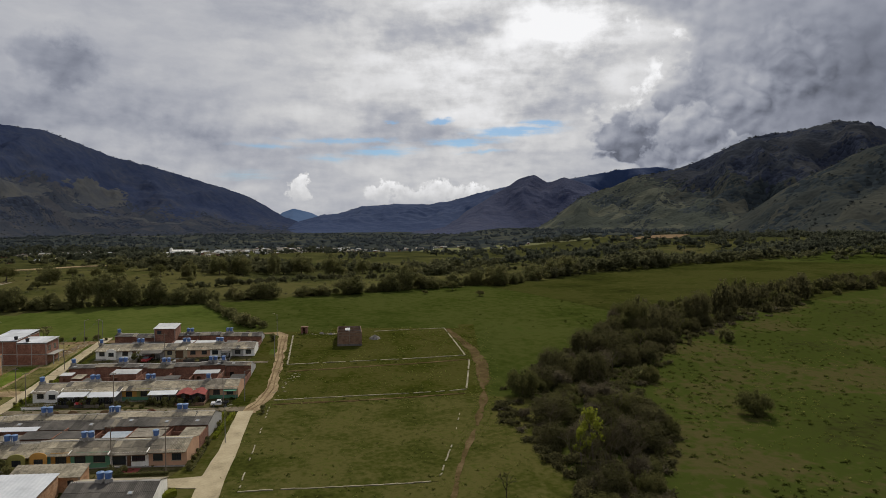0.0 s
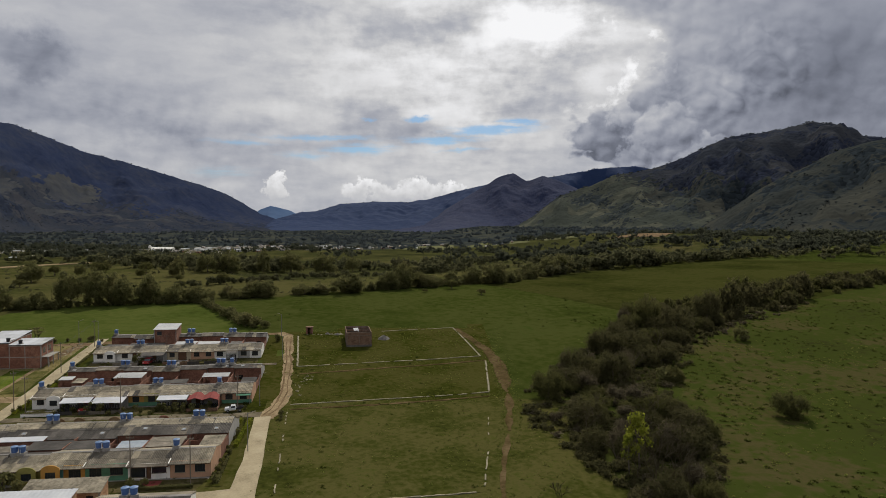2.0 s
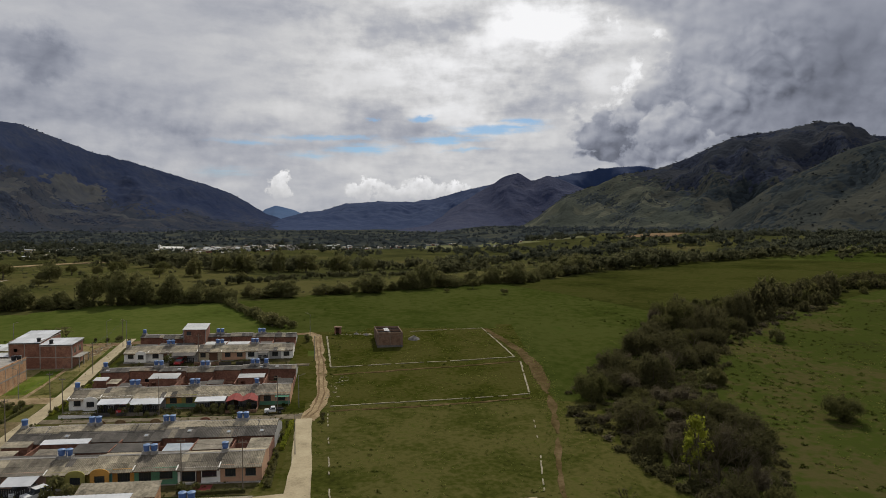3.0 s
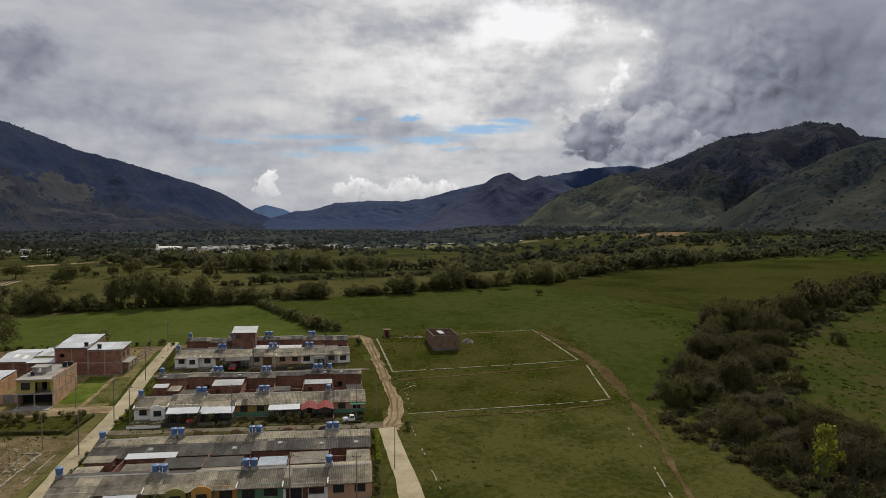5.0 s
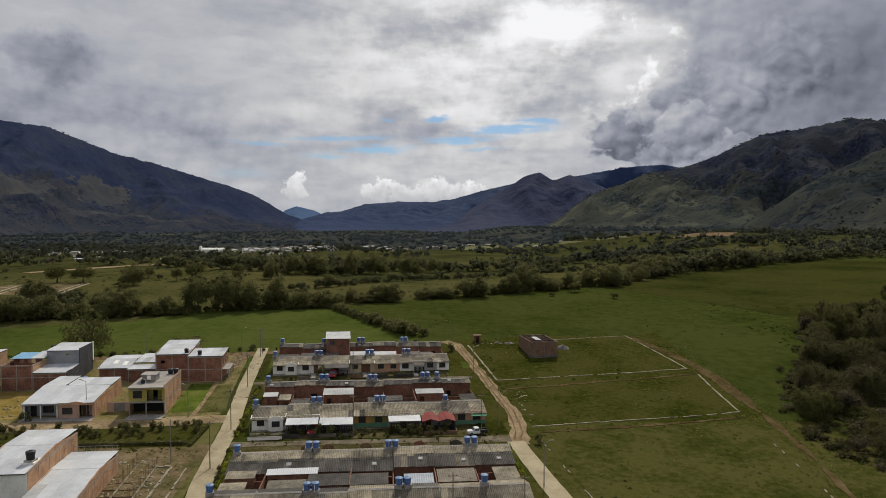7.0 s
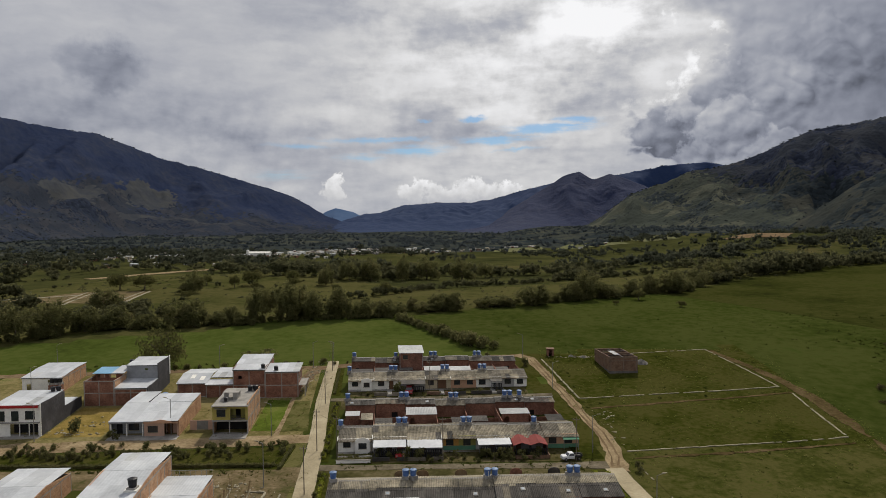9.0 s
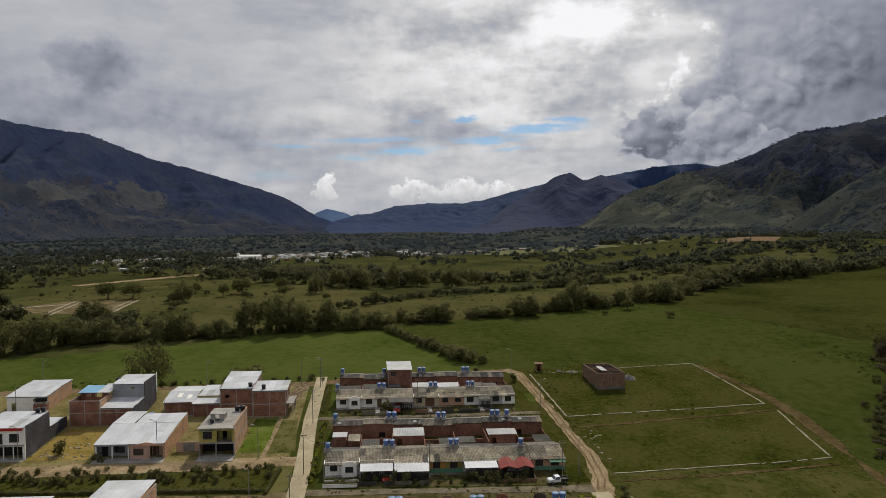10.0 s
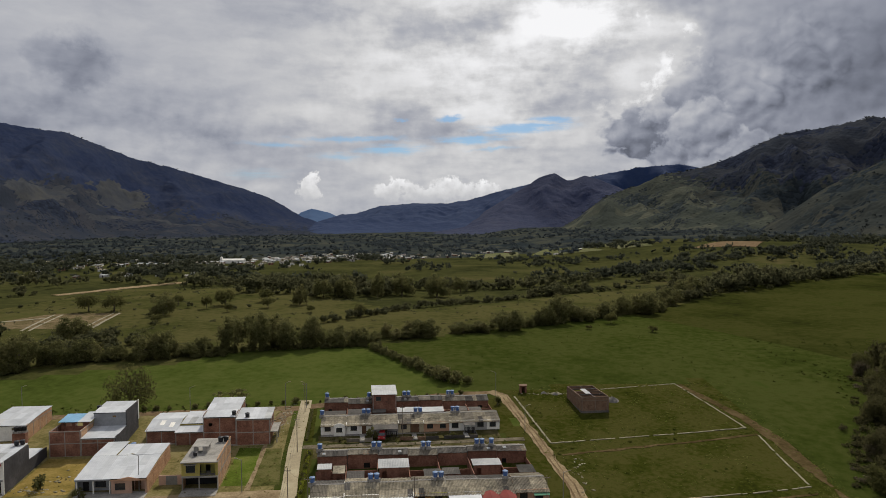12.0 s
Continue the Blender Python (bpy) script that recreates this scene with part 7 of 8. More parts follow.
def scatter(name, protos, spots, mat, label, category):
    """Many plants as one mesh: protos are (verts, quads), spots (x, y, scale, height scale, turn, proto)."""
    V, Fs, base = [], [], 0
    for x, y, s, sz, w, k in spots:
        v, f = protos[k]
        c, d = math.cos(w) * s, math.sin(w) * s
        q = np.empty_like(v)
        q[:, 0], q[:, 1], q[:, 2] = v[:, 0] * c - v[:, 1] * d + x, v[:, 0] * d + v[:, 1] * c + y, v[:, 2] * sz + gz(x, y) - 0.1
        V.append(q)
        Fs.append(f + base)
        base += len(v)
    V, Fs = np.concatenate(V), np.concatenate(Fs)
    me = bpy.data.meshes.new(name)
    me.vertices.add(len(V))
    me.vertices.foreach_set("co", V.astype(np.float32).ravel())
    me.loops.add(Fs.size)
    me.loops.foreach_set("vertex_index", Fs.astype(np.int32).ravel())
    me.polygons.add(len(Fs))
    me.polygons.foreach_set("loop_start", np.arange(0, Fs.size, 4, dtype=np.int32))
    me.polygons.foreach_set("loop_total", np.full(len(Fs), 4, dtype=np.int32))
    me.update(calc_edges=True)
    me.materials.append(mat)
    return tagged(new(name, me), label, category, "", "stuff")


R = random.Random(12)
# model trees, copied and then taken away
mid_trees = [make_tree("tree", 31 + i, w, h, b, n, 3600, 0.24, LEAF, "broad dark green pasture tree in a hedgerow", "tree", 0.24, 0.62, 0.44) for i, (w, h, b, n) in enumerate(((8.5, 8.4, 0.5, 34), (7.5, 6.4, 0.2, 30), (11, 10.5, 1.2, 46), (6.0, 5.4, 0.0, 24)))]
shrubs = [make_tree("shrub", 51 + i, w, h, 0.2, n, 420, 0.30, LEAF, "dense green hedge shrub", "shrub", 0.12) for i, (w, h, n) in enumerate(((4.2, 3.2, 8), (3.2, 2.6, 7), (5.4, 3.6, 10)))]
thick = [make_tree("thicket_tree", 71 + i, w, h, b, n, 6000, 0.14, (LEAF_DARK, LEAF_OLIVE, LEAF_DARK, LEAF_OLIVE)[i], "dark tangled tree in the stream thicket", "tree", 0.18, 0.55, 0.36) for i, (w, h, b, n) in enumerate(((9.5, 6.4, 0.0, 64), (8.0, 5.6, 0.0, 52), (11.0, 7.8, 0.0, 80), (7.0, 4.2, 0.0, 44)))]
grey_tree = make_tree("thicket_tree", 91, 6.0, 5.0, 0.3, 12, 2600, 0.11, LEAF_GREY, "greyish half-bare tree in the stream thicket", "tree", 0.18)
far_thick = [make_tree("thicket_tree", 81 + i, w, h, 0.0, n, 620, 0.42, (LEAF_DARK, LEAF_OLIVE)[i], "dark tangled tree in the far stream thicket", "tree", 0.18, 0.6) for i, (w, h, n) in enumerate(((9.5, 6.4, 30), (8.0, 5.4, 24)))]
airy_tree = make_tree("field_tree", 95, 7.0, 6.0, 1.6, 20, 1300, 0.24, LEAF_OLIVE, "small round-headed tree standing in the pasture", "tree", 0.2, 0.7, 0.4)
lime_tree = make_tree("flowering_tree", 93, 4.2, 7.8, 3.0, 7, 520, 0.20, LEAF_LIME, "small tree with yellow-green foliage above the thicket", "tree", 0.16)
bare = bare_tree(5, 7.0, 0.85, "leafless grey tree with forking branches")

# hedgerow at the far side of the meadows: x, y, height and width of each tree


def grown(model, x, y, high, wide, group, label=""):
    """A copy of a model tree (object, its width, its height) at a given height and width."""
    ob, w0, h0 = model
    c = place(ob, x, y, wide / w0, R.uniform(0, 6.28), high / h0, group)
    if label:
        c["label"] = label
    return c


HEDGE_TREES = ((-214, 211, 11, 13), (-203, 212, 13, 13), (-197, 220, 13, 13), (-190, 226, 9, 12), (-181, 230, 8, 11), (-172, 232, 5, 9), (-163, 233, 10.5, 11), (-157, 234, 9.5, 10), (-150, 236, 5, 9), (-143, 238, 3.6, 8), (-137, 243, 14, 12),
               (-129, 245, 15.5, 14), (-120, 247, 11, 12), (-111, 249, 11.5, 11), (-103, 251, 8, 10), (-95, 253, 6.4, 9), (-90, 251, 6, 6), (-124, 250, 13, 10))
EAST_TREES = ((-87, 265, 5.4, 3.4), (-82, 262, 3.8, 7), (-76, 265, 6, 8), (-71, 265, 6.4, 7), (-58, 273, 4.2, 8), (-52, 274, 4, 7), (-41, 277, 8, 12), (-23, 288, 7.5, 7), (-17, 294, 12, 10), (-7, 300, 6.2, 10), (5, 309, 6.5, 8),
              (16, 322, 8.5, 8.5), (27, 324, 10.5, 12), (30, 327, 9.5, 8), (52, 364, 9, 12), (66, 383, 11, 11), (76, 394, 12, 12))
tree_models = [(mid_trees[0], 8.5, 8.4), (mid_trees[1], 7.5, 6.4), (mid_trees[2], 11, 10.5)]
for x, y, hi, wi in HEDGE_TREES + tuple((a, b, 1.15 * c, 1.35 * d) for a, b, c, d in EAST_TREES):
    grown(tree_models[2 if wi > 11 else R.randrange(2)], x, y, hi, wi, "far hedgerow", "tall broad brown-green tree in the hedgerow" if hi > 10 else "")
    for _ in range(2 if x < -88 else 1):
        place(R.choice(shrubs), x + R.uniform(-5, 5), y - R.uniform(0.0, 2.0), R.uniform(0.6, 1.0), R.uniform(0, 6), None, "far hedgerow")
for x, y, hi, wi in ((4.3, 294, 5, 6), (15.8, 275, 2.8, 4.2), (-8, 280, 2.0, 3)):
    grown((airy_tree, 7.0, 6.0), x, y, hi, wi, "pasture trees")
for q in along([(-330, 165), (-230, 200), (-203, 210), (-190, 223), (-165, 231), (-143, 237)], 3.0):
    place(R.choice(mid_trees[1:2] + shrubs), q[0] + R.uniform(-2, 2), q[1] + R.uniform(0, 6), R.uniform(0.5, 1.0), R.uniform(0, 6), None, "far hedgerow")
for q in along([(-143, 239), (-128, 243), (-111, 247), (-90, 250)], 2.4):
    place(R.choice(shrubs), q[0] + R.uniform(-1, 1), q[1] + R.uniform(-1, 1), R.uniform(0.5, 0.9), R.uniform(0, 6), None, "far hedgerow")
for q in along([(-89, 245), (-82, 234), (-76, 225), (-68, 213), (-62, 206)], 1.9):
    place(R.choice(shrubs), q[0] + R.uniform(-0.8, 0.8), q[1] + R.uniform(-1, 1), R.uniform(0.55, 1.05), R.uniform(0, 6), None, "field hedge")
for q in along([(-46, 276), (-36, 280), (-23, 289), (-7, 301), (8, 312), (18, 323), (34, 330), (52, 362), (70, 388)], 2.6):
    place(R.choice(shrubs + mid_trees[1:2]), q[0] + R.uniform(-1.5, 1.5), q[1] + R.uniform(-0.5, 2.5), R.uniform(0.6, 1.25), R.uniform(0, 6), None, "far hedgerow")
for x, y, k in ((-64.5, 208, 1.25), (-61, 206.5, 1.0), (-66.5, 211, 1.1), (-58, 205.5, 0.7)):
    place(shrubs[2], x, y, k, R.uniform(0, 6), None, "field hedge")
FIELD_TREES = ((-142, 358, 12, 9), (-162, 367, 8, 9.5), (-179, 352, 9.2, 11), (-196, 319, 11.5, 11.5), (-184, 340, 7.5, 6), (-203, 351, 6.3, 6.3), (-136, 390, 13, 13), (-124, 396, 15, 13), (-107, 405, 17, 9), (-94, 425, 16, 17), (-72, 421, 16, 17), (-57, 455, 12, 14),
               (-200, 256, 11.5, 14), (-238, 331, 9.4, 12), (-225, 330, 9, 12), (-155, 345, 6, 7), (-170, 330, 5, 5), (-150, 300, 3, 5), (-130, 330, 4, 5), (-117, 297, 3.5, 4), (-104, 315, 6.5, 7), (-190, 300, 4, 6))
for x, y, hi, wi in FIELD_TREES:
    grown((airy_tree, 7.0, 6.0) if hi < 10 else tree_models[R.choice((0, 2))], x, y, hi, wi, "field trees", "spreading tree standing in an open field")
meadow_tree = make_tree("meadow_tree", 99, 13.0, 9.0, 1.2, 60, 2300, 0.24, LEAF_OLIVE, "wide airy half-bare tree at the meadow edge", "tree", 0.3, 0.42, 0.15)
place(meadow_tree, -144.0, 185.0, 1.0, 1.0, 1.4)
drop_all([meadow_tree])
place(bare, -143.5, 184.6, 1.55, 1.0)

# thicket along the stream
SPINE = [(25, 60, 6), (25.5, 85, 6.5), (25.5, 93, 7), (26, 101, 9.5), (26.5, 110, 13.5), (27, 124, 17), (29, 140, 15.5), (34, 152, 15), (41, 166, 14), (49, 177, 13), (58, 190, 14), (69, 206, 17), (91, 229, 21), (128, 260, 20), (190, 303, 15), (260, 348, 16), (340, 400, 16)]
for q in along(SPINE, 3.6):
    near = q[1] < 215
    for _ in range(3 if near else 2):
        dx, dy = R.uniform(-1, 1) * q[2] * 0.85, R.uniform(-1, 1) * 3
        ts = R.choice((0.4, 0.5, 0.62, 0.72, 0.82, 1.0)) * R.uniform(0.9, 1.1)
        if math.hypot(q[0] + dx * 0.9 - 26, q[1] + dy - dx * 0.3 - 101.5) < 5.5 or noise.noise(Vector(((q[0] + dx) / 9, q[1] / 9, 77))) > 0.42:
            continue
        place(R.choice(far_thick) if not near else grey_tree if R.random() < 0.28 else R.choice(thick), q[0] + dx * 0.9, q[1] + dy - dx * 0.3, ts, R.uniform(0, 6), ts * R.uniform(0.75, 1.45) * (1.35 if 196 < q[1] < 280 else 1.0), "stream thicket")
for x, y, s in ((24.6, 104.0, 1.0), (22.2, 101.6, 0.72)):
    place(lime_tree, x, y, s, R.uniform(0, 6), s * 1.3)
place(bare, 30.0, 101.0, 0.9, 2.0)
for x, y, k in ((25.6, 99.5, 1.15), (22.6, 99.0, 0.9), (28.2, 99.0, 1.0), (27.0, 102.5, 1.1), (24.8, 92.5, 0.8), (28.6, 94.5, 0.9)):
    place(bare, x, y, k, x * 2.3, None, "stream thicket")
place(bare, 24.0, 96.0, 0.8, 4.0)
place(bare, 9.0, 90.0, 0.6, 4.0)
for x, y, s in ((27, 112, 1.0), (31, 108, 0.9), (20, 118, 0.85), (33, 121, 1.0), (24, 126, 0.9), (34, 138, 0.95), (42, 158, 1.0), (55, 178, 1.05), (21, 104, 0.8), (36, 112, 0.9), (72, 196, 1.0)):
    place(bare, x, y, s, x * 1.7, None, "stream thicket")
place(thick[1], 62.8, 128.2, 0.95, 0.4, 1.05)
place(thick[2], 46.5, 174.5, 1.15, 1.4, 1.1)
place(thick[3], 49.2, 152.0, 0.75, 3.0, 1.0)
place(thick[3], 99.0, 117.0, 0.7, 2.4)
place(thick[1], 40.0, 116.0, 0.8, 5.4)
place(mid_trees[0], 84.0, 189.0, 0.55, 1.4)
place(shrubs[2], 47, 153, 0.9, 1.0)
under = [leafy(111 + i, lobes_for(111 + i, 3.2, 1.7, 0.0, 6), 130, 0.2, 0.5, n=2) for i in range(3)]
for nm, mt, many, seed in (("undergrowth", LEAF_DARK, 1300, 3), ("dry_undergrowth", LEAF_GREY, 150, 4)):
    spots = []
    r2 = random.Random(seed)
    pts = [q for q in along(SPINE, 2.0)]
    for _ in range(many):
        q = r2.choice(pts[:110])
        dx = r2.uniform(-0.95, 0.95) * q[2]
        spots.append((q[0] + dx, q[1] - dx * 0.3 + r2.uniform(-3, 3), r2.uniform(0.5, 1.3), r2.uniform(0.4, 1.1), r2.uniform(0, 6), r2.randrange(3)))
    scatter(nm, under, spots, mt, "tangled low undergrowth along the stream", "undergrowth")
drop_all([*thick, *far_thick, grey_tree, lime_tree, bare])

# far trees: field trees, hedges and woods of the valley floor
proto = []
for i, (w, h, b, n) in enumerate(((8, 7, 1.0, 6), (7, 7.5, 1.2, 5), (10, 8, 1.0, 7), (6, 5, 0.5, 5))):
    proto.append(leafy(131 + i, lobes_for(131 + i, w, h, b, n + 5, 0.8), 190, 0.5, n=2))
cheap = []
for i, (w, h, b, n) in enumerate(((8, 7, 0.6, 4), (7, 7.5, 0.8, 4), (10, 8, 0.6, 5), (6, 5, 0.3, 3))):
    cheap.append(leafy(141 + i, lobes_for(141 + i, w, h, b, n + 3, 0.85), 80, 0.7, n=2))
proto += cheap
small = []
for i, (w, h, n) in enumerate(((12, 8, 4), (16, 9, 5))):
    small.append(leafy(151 + i, lobes_for(151 + i, w, h, 0.5, n), 20, 1.7, n=2))


def spot(x, y, s, k):
    k = k + 4 if y > 470 and k < 4 else k
    return (x, y, s, s * R.uniform(0.75, 1.1), R.uniform(0, 6.28), k)


spots = []
# hedges: their line, how far their trees stray, least and greatest size
HEDGES = (([(-117, 297), (-98, 321), (-86, 342), (-70, 359), (-36, 388), (-11, 412), (20, 429), (47, 442), (75, 449)], 2, 0.35, 0.8), ([(60, 378), (83, 404), (104, 416), (146, 447), (195, 485), (242, 510), (425, 624)], 6, 0.9, 1.7),
          ([(-330, 235), (-270, 250), (-240, 262), (-205, 268)], 5, 0.6, 1.2), ([(-420, 290), (-320, 305), (-262, 300), (-240, 316)], 6, 0.8, 1.5), ([(-480, 330), (-390, 390), (-330, 430), (-300, 455)], 10, 0.9, 1.6),
          ([(-60, 470), (0, 490), (66, 535), (150, 560)], 10, 0.9, 1.8), ([(-300, 500), (-180, 480), (-90, 470), (-60, 470)], 9, 0.7, 1.7), ([(-12, 412), (20, 440), (60, 470), (105, 500)], 5, 0.6, 1.2), ([(10, 545), (90, 600), (200, 640), (330, 690)], 12, 0.7, 1.5))
for pts, stray, lo, hi in HEDGES:
    for q in along(pts, 3.4):
        spots.append(spot(q[0] + R.gauss(0, stray * 0.6), q[1] + R.gauss(0, stray * 0.6), R.uniform(lo, hi), R.randrange(4)))
        spots.append(spot(q[0] + R.gauss(0, stray), q[1] + R.gauss(0, stray * 0.5), R.uniform(0.25, 0.5), R.randrange(4)))
for _ in range(170):
    t = R.random()
    x, y = 70 + 380 * t + R.uniform(-10, 10), 396 + 250 * t + 45 * R.random() ** 1.5
    spots.append(spot(x, y, R.uniform(0.7, 1.6), R.randrange(4)))
for _ in range(110):
    x, y = R.uniform(-190, -95), R.uniform(390, 470)
    if y > 385 + (x + 150) * 0.5:
        spots.append(spot(x, y, R.uniform(0.5, 1.6), R.randrange(4)))
for _ in range(46):
    spots.append(spot(R.uniform(-300, -120), R.uniform(290, 470), R.uniform(0.15, 0.5), R.randrange(4)))
for _ in range(90):
    x, y = R.uniform(-330, -175), R.uniform(225, 262)
    if y > side(HEDGE_A, x) + 2:
        spots.append(spot(x, y, R.uniform(0.6, 1.3), R.randrange(4)))
for _ in range(5200):
    y = 470 + 620 * R.random() ** 0.8
    x = R.uniform(-0.95, 0.95) * y - 30
    dens = 1.3 * noise.noise(Vector((x / 120, y / 75, 4.0))) + (0.35 if x < -0.38 * y else 0.0) + (0.25 if x > 0.35 * y else 0)
    if dens > R.uniform(0.0, 0.55):
        spots.append(spot(x, y, R.uniform(0.5, 1.5) + 0.3 * max(0, dens), R.randrange(4)))
# open fields among them
FIELDS = ((100, 146, 880, 1060), (210, 300, 700, 830), (-60, -15, 570, 770), (-330, -262, 405, 500), (-268, -205, 262, 345), (20, 110, 445, 470))
spots = [q for q in spots if not any(a < q[0] < b and c < q[1] < d for a, b, c, d in FIELDS)]
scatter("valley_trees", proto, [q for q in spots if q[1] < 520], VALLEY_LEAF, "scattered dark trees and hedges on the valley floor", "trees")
scatter("far_valley_trees", proto, [q for q in spots if q[1] >= 520], HAZE_LEAF, "haze-tinted trees and hedges far across the valley", "trees")
spots = []
for _ in range(5200):
    y = 950 + 1900 * R.random() ** 0.9
    x = R.uniform(-0.9, 0.85) * y
    dens = noise.noise(Vector((x / 260, y / 140, 7.0)))
    if dens > R.uniform(-0.5, 0.3):
        spots.append((x, y, R.uniform(0.6, 1.2), R.uniform(0.5, 1.2), R.uniform(0, 6), R.randrange(2)))
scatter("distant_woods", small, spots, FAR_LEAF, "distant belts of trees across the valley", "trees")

# woods on the mountain slopes and along their crests


def slope_trees(name, mountain_name, count, top, low, size, seed, label):
    rr = random.Random(seed)
    v, row = SLOPES[mountain_name]
    cols = len(v) // row
    V, Fs, base = [], [], 0
    for i in range(count):
        c = rr.randrange(cols)
        j = 4 if i < top else 4 + int((row - 6) * (1 - (1 - low) * rr.random() ** 1.3) * (0.98 if low else rr.random()))
        p = Vector(v[c * row + j])
        if j > 4 and noise.noise(p / 150) < rr.uniform(-0.4, 0.3):
            continue
        q, f = small[rr.randrange(2)]
        k = rr.uniform(0.35, 0.9) if j == 4 else size * rr.uniform(0.6, 1.3)
        w = rr.uniform(0, 6)
        m_ = np.array([[math.cos(w) * k, -math.sin(w) * k, 0], [math.sin(w) * k, math.cos(w) * k, 0], [0, 0, k]])
        V.append(q @ m_.T + np.array([p.x + rr.uniform(-9, 9), p.y + rr.uniform(-9, 9), p.z - 3]))
        Fs.append(f + base)
        base += len(q)
    me = bpy.data.meshes.new(name)
    me.from_pydata(np.concatenate(V).tolist(), [], np.concatenate(Fs).tolist())
    me.materials.append(SLOPE_LEAF)
    return tagged(new(name, me), label, "trees", "", "stuff")


slope_trees("mountain_woods_west", "mountain_west", 6000, 170, 0.50, 0.45, 3, "dark woods and hedges on the western mountain's lower slopes")
slope_trees("mountain_woods_east", "mountain_east", 2300, 330, 0.35, 0.5, 4, "dark scrub and crest trees on the eastern mountain")
slope_trees("foothill_woods", "foothill_east", 1500, 40, 0.1, 0.55, 5, "dark scrub on the eastern foothill")
slope_trees("far_crest_trees", "mountain_far", 150, 130, 0.0, 0.7, 6, "trees along the crest of the far range")

# gardens and verges
bush = [make_tree("bush", 171 + i, 1.6, 1.5, 0.1, 5, 220, 0.13, LEAF, "small rounded garden bush", "bush", 0.06) for i in range(2)]
for q in along([(-150, 129.5), (-120, 132.0), (-96, 135.5)], 2.3):
    place(R.choice(bush), q[0] + R.uniform(-1, 1), q[1] + R.uniform(-1.2, 2.2), R.uniform(0.6, 1.5), R.uniform(0, 6), None, "street garden")
for q in along([(-150, 126.5), (-120, 127.8), (-97, 129.2)], 1.5):
    place(bush[0], q[0], q[1], R.uniform(0.7, 1.0), R.uniform(0, 6), 0.5, "street garden hedge")
for pts in ([(-40.2, 100), (-43.0, 127)], [(-83.6, 97), (-88.0, 126)], [(-89.4, 133), (-93.0, 161)], [(-42.0, 104), (-44.2, 124)]):
    for q in along(pts, 1.7):
        if R.random() < 0.8:
            place(R.choice(bush), q[0] + R.uniform(-0.3, 0.3), q[1], R.uniform(0.5, 0.9), R.uniform(0, 6), None, "verge hedge")
for x, y, s in ((-80.4, 167.5, 1.9), (-74.5, 133.0, 1.6), (-72.5, 132.8, 1.5), (-57, 134.6, 1.2), (-52, 135.0, 1.2), (-62, 134.4, 1.0), (-68, 96.5, 2.2), (-66, 96.2, 1.6), (-131, 140.2, 1.4), (-140.5, 144.0, 2.0), (-62, 168.3, 1.0), (-50.6, 189, 1.6), (-36.4, 129, 1.2), (-51.5, 97.8, 1.2), (-49.5, 97.9, 1.1)):
    place(R.choice(bush), x, y, s, R.uniform(0, 6), None, "front gardens")
for q in along([(-150, 184), (-125, 187), (-103, 189.5), (-84, 193), (-60, 196)], 2.8):
    place(R.choice(shrubs), q[0], q[1] + R.uniform(-0.8, 0.8), R.uniform(0.25, 0.5), R.uniform(0, 6), None, "meadow fence hedge")
for row in ROWS_OF_HOUSES[:3]:
    for lot in range(7):
        for _ in range(R.choice((1, 2, 3))):
            q = row["axes"] @ Vector((6 * lot + R.uniform(0.3, 5.7), R.uniform(-4.3, -3.3), 0))
            place(R.choice(bush), row["at"][0] + q.x, row["at"][1] + q.y, R.uniform(0.3, 0.8), R.uniform(0, 6), None, "front gardens")
for x, y, k in ((-84.5, 131.8, 0.7), (-79.6, 133.2, 1.3), (-78.0, 133.0, 1.0), (-76.2, 133.4, 1.1), (-68.6, 133.4, 0.8), (-66.4, 134.4, 0.9), (-64.9, 133.2, 0.7), (-61.2, 133.9, 1.2), (-59.8, 133.2, 0.9), (-58.4, 134.0, 1.3), (-56.8, 133.4, 1.0), (-55.0, 133.6, 1.2), (-53.2, 134.0, 0.8), (-62.6, 131.9, 0.6), (-70.5, 131.4, 0.7)):
    place(R.choice(bush), x, y, k, R.uniform(0, 6), None, "front gardens")
for _ in range(70):
    x = R.uniform(-150, -97)
    place(R.choice(bush), x, 131.5 + (x + 150) * 0.10 + R.uniform(-4.5, 3.0), R.uniform(0.4, 1.2), R.uniform(0, 6), None, "street garden")
drop_all([*bush, *mid_trees, *shrubs, airy_tree])


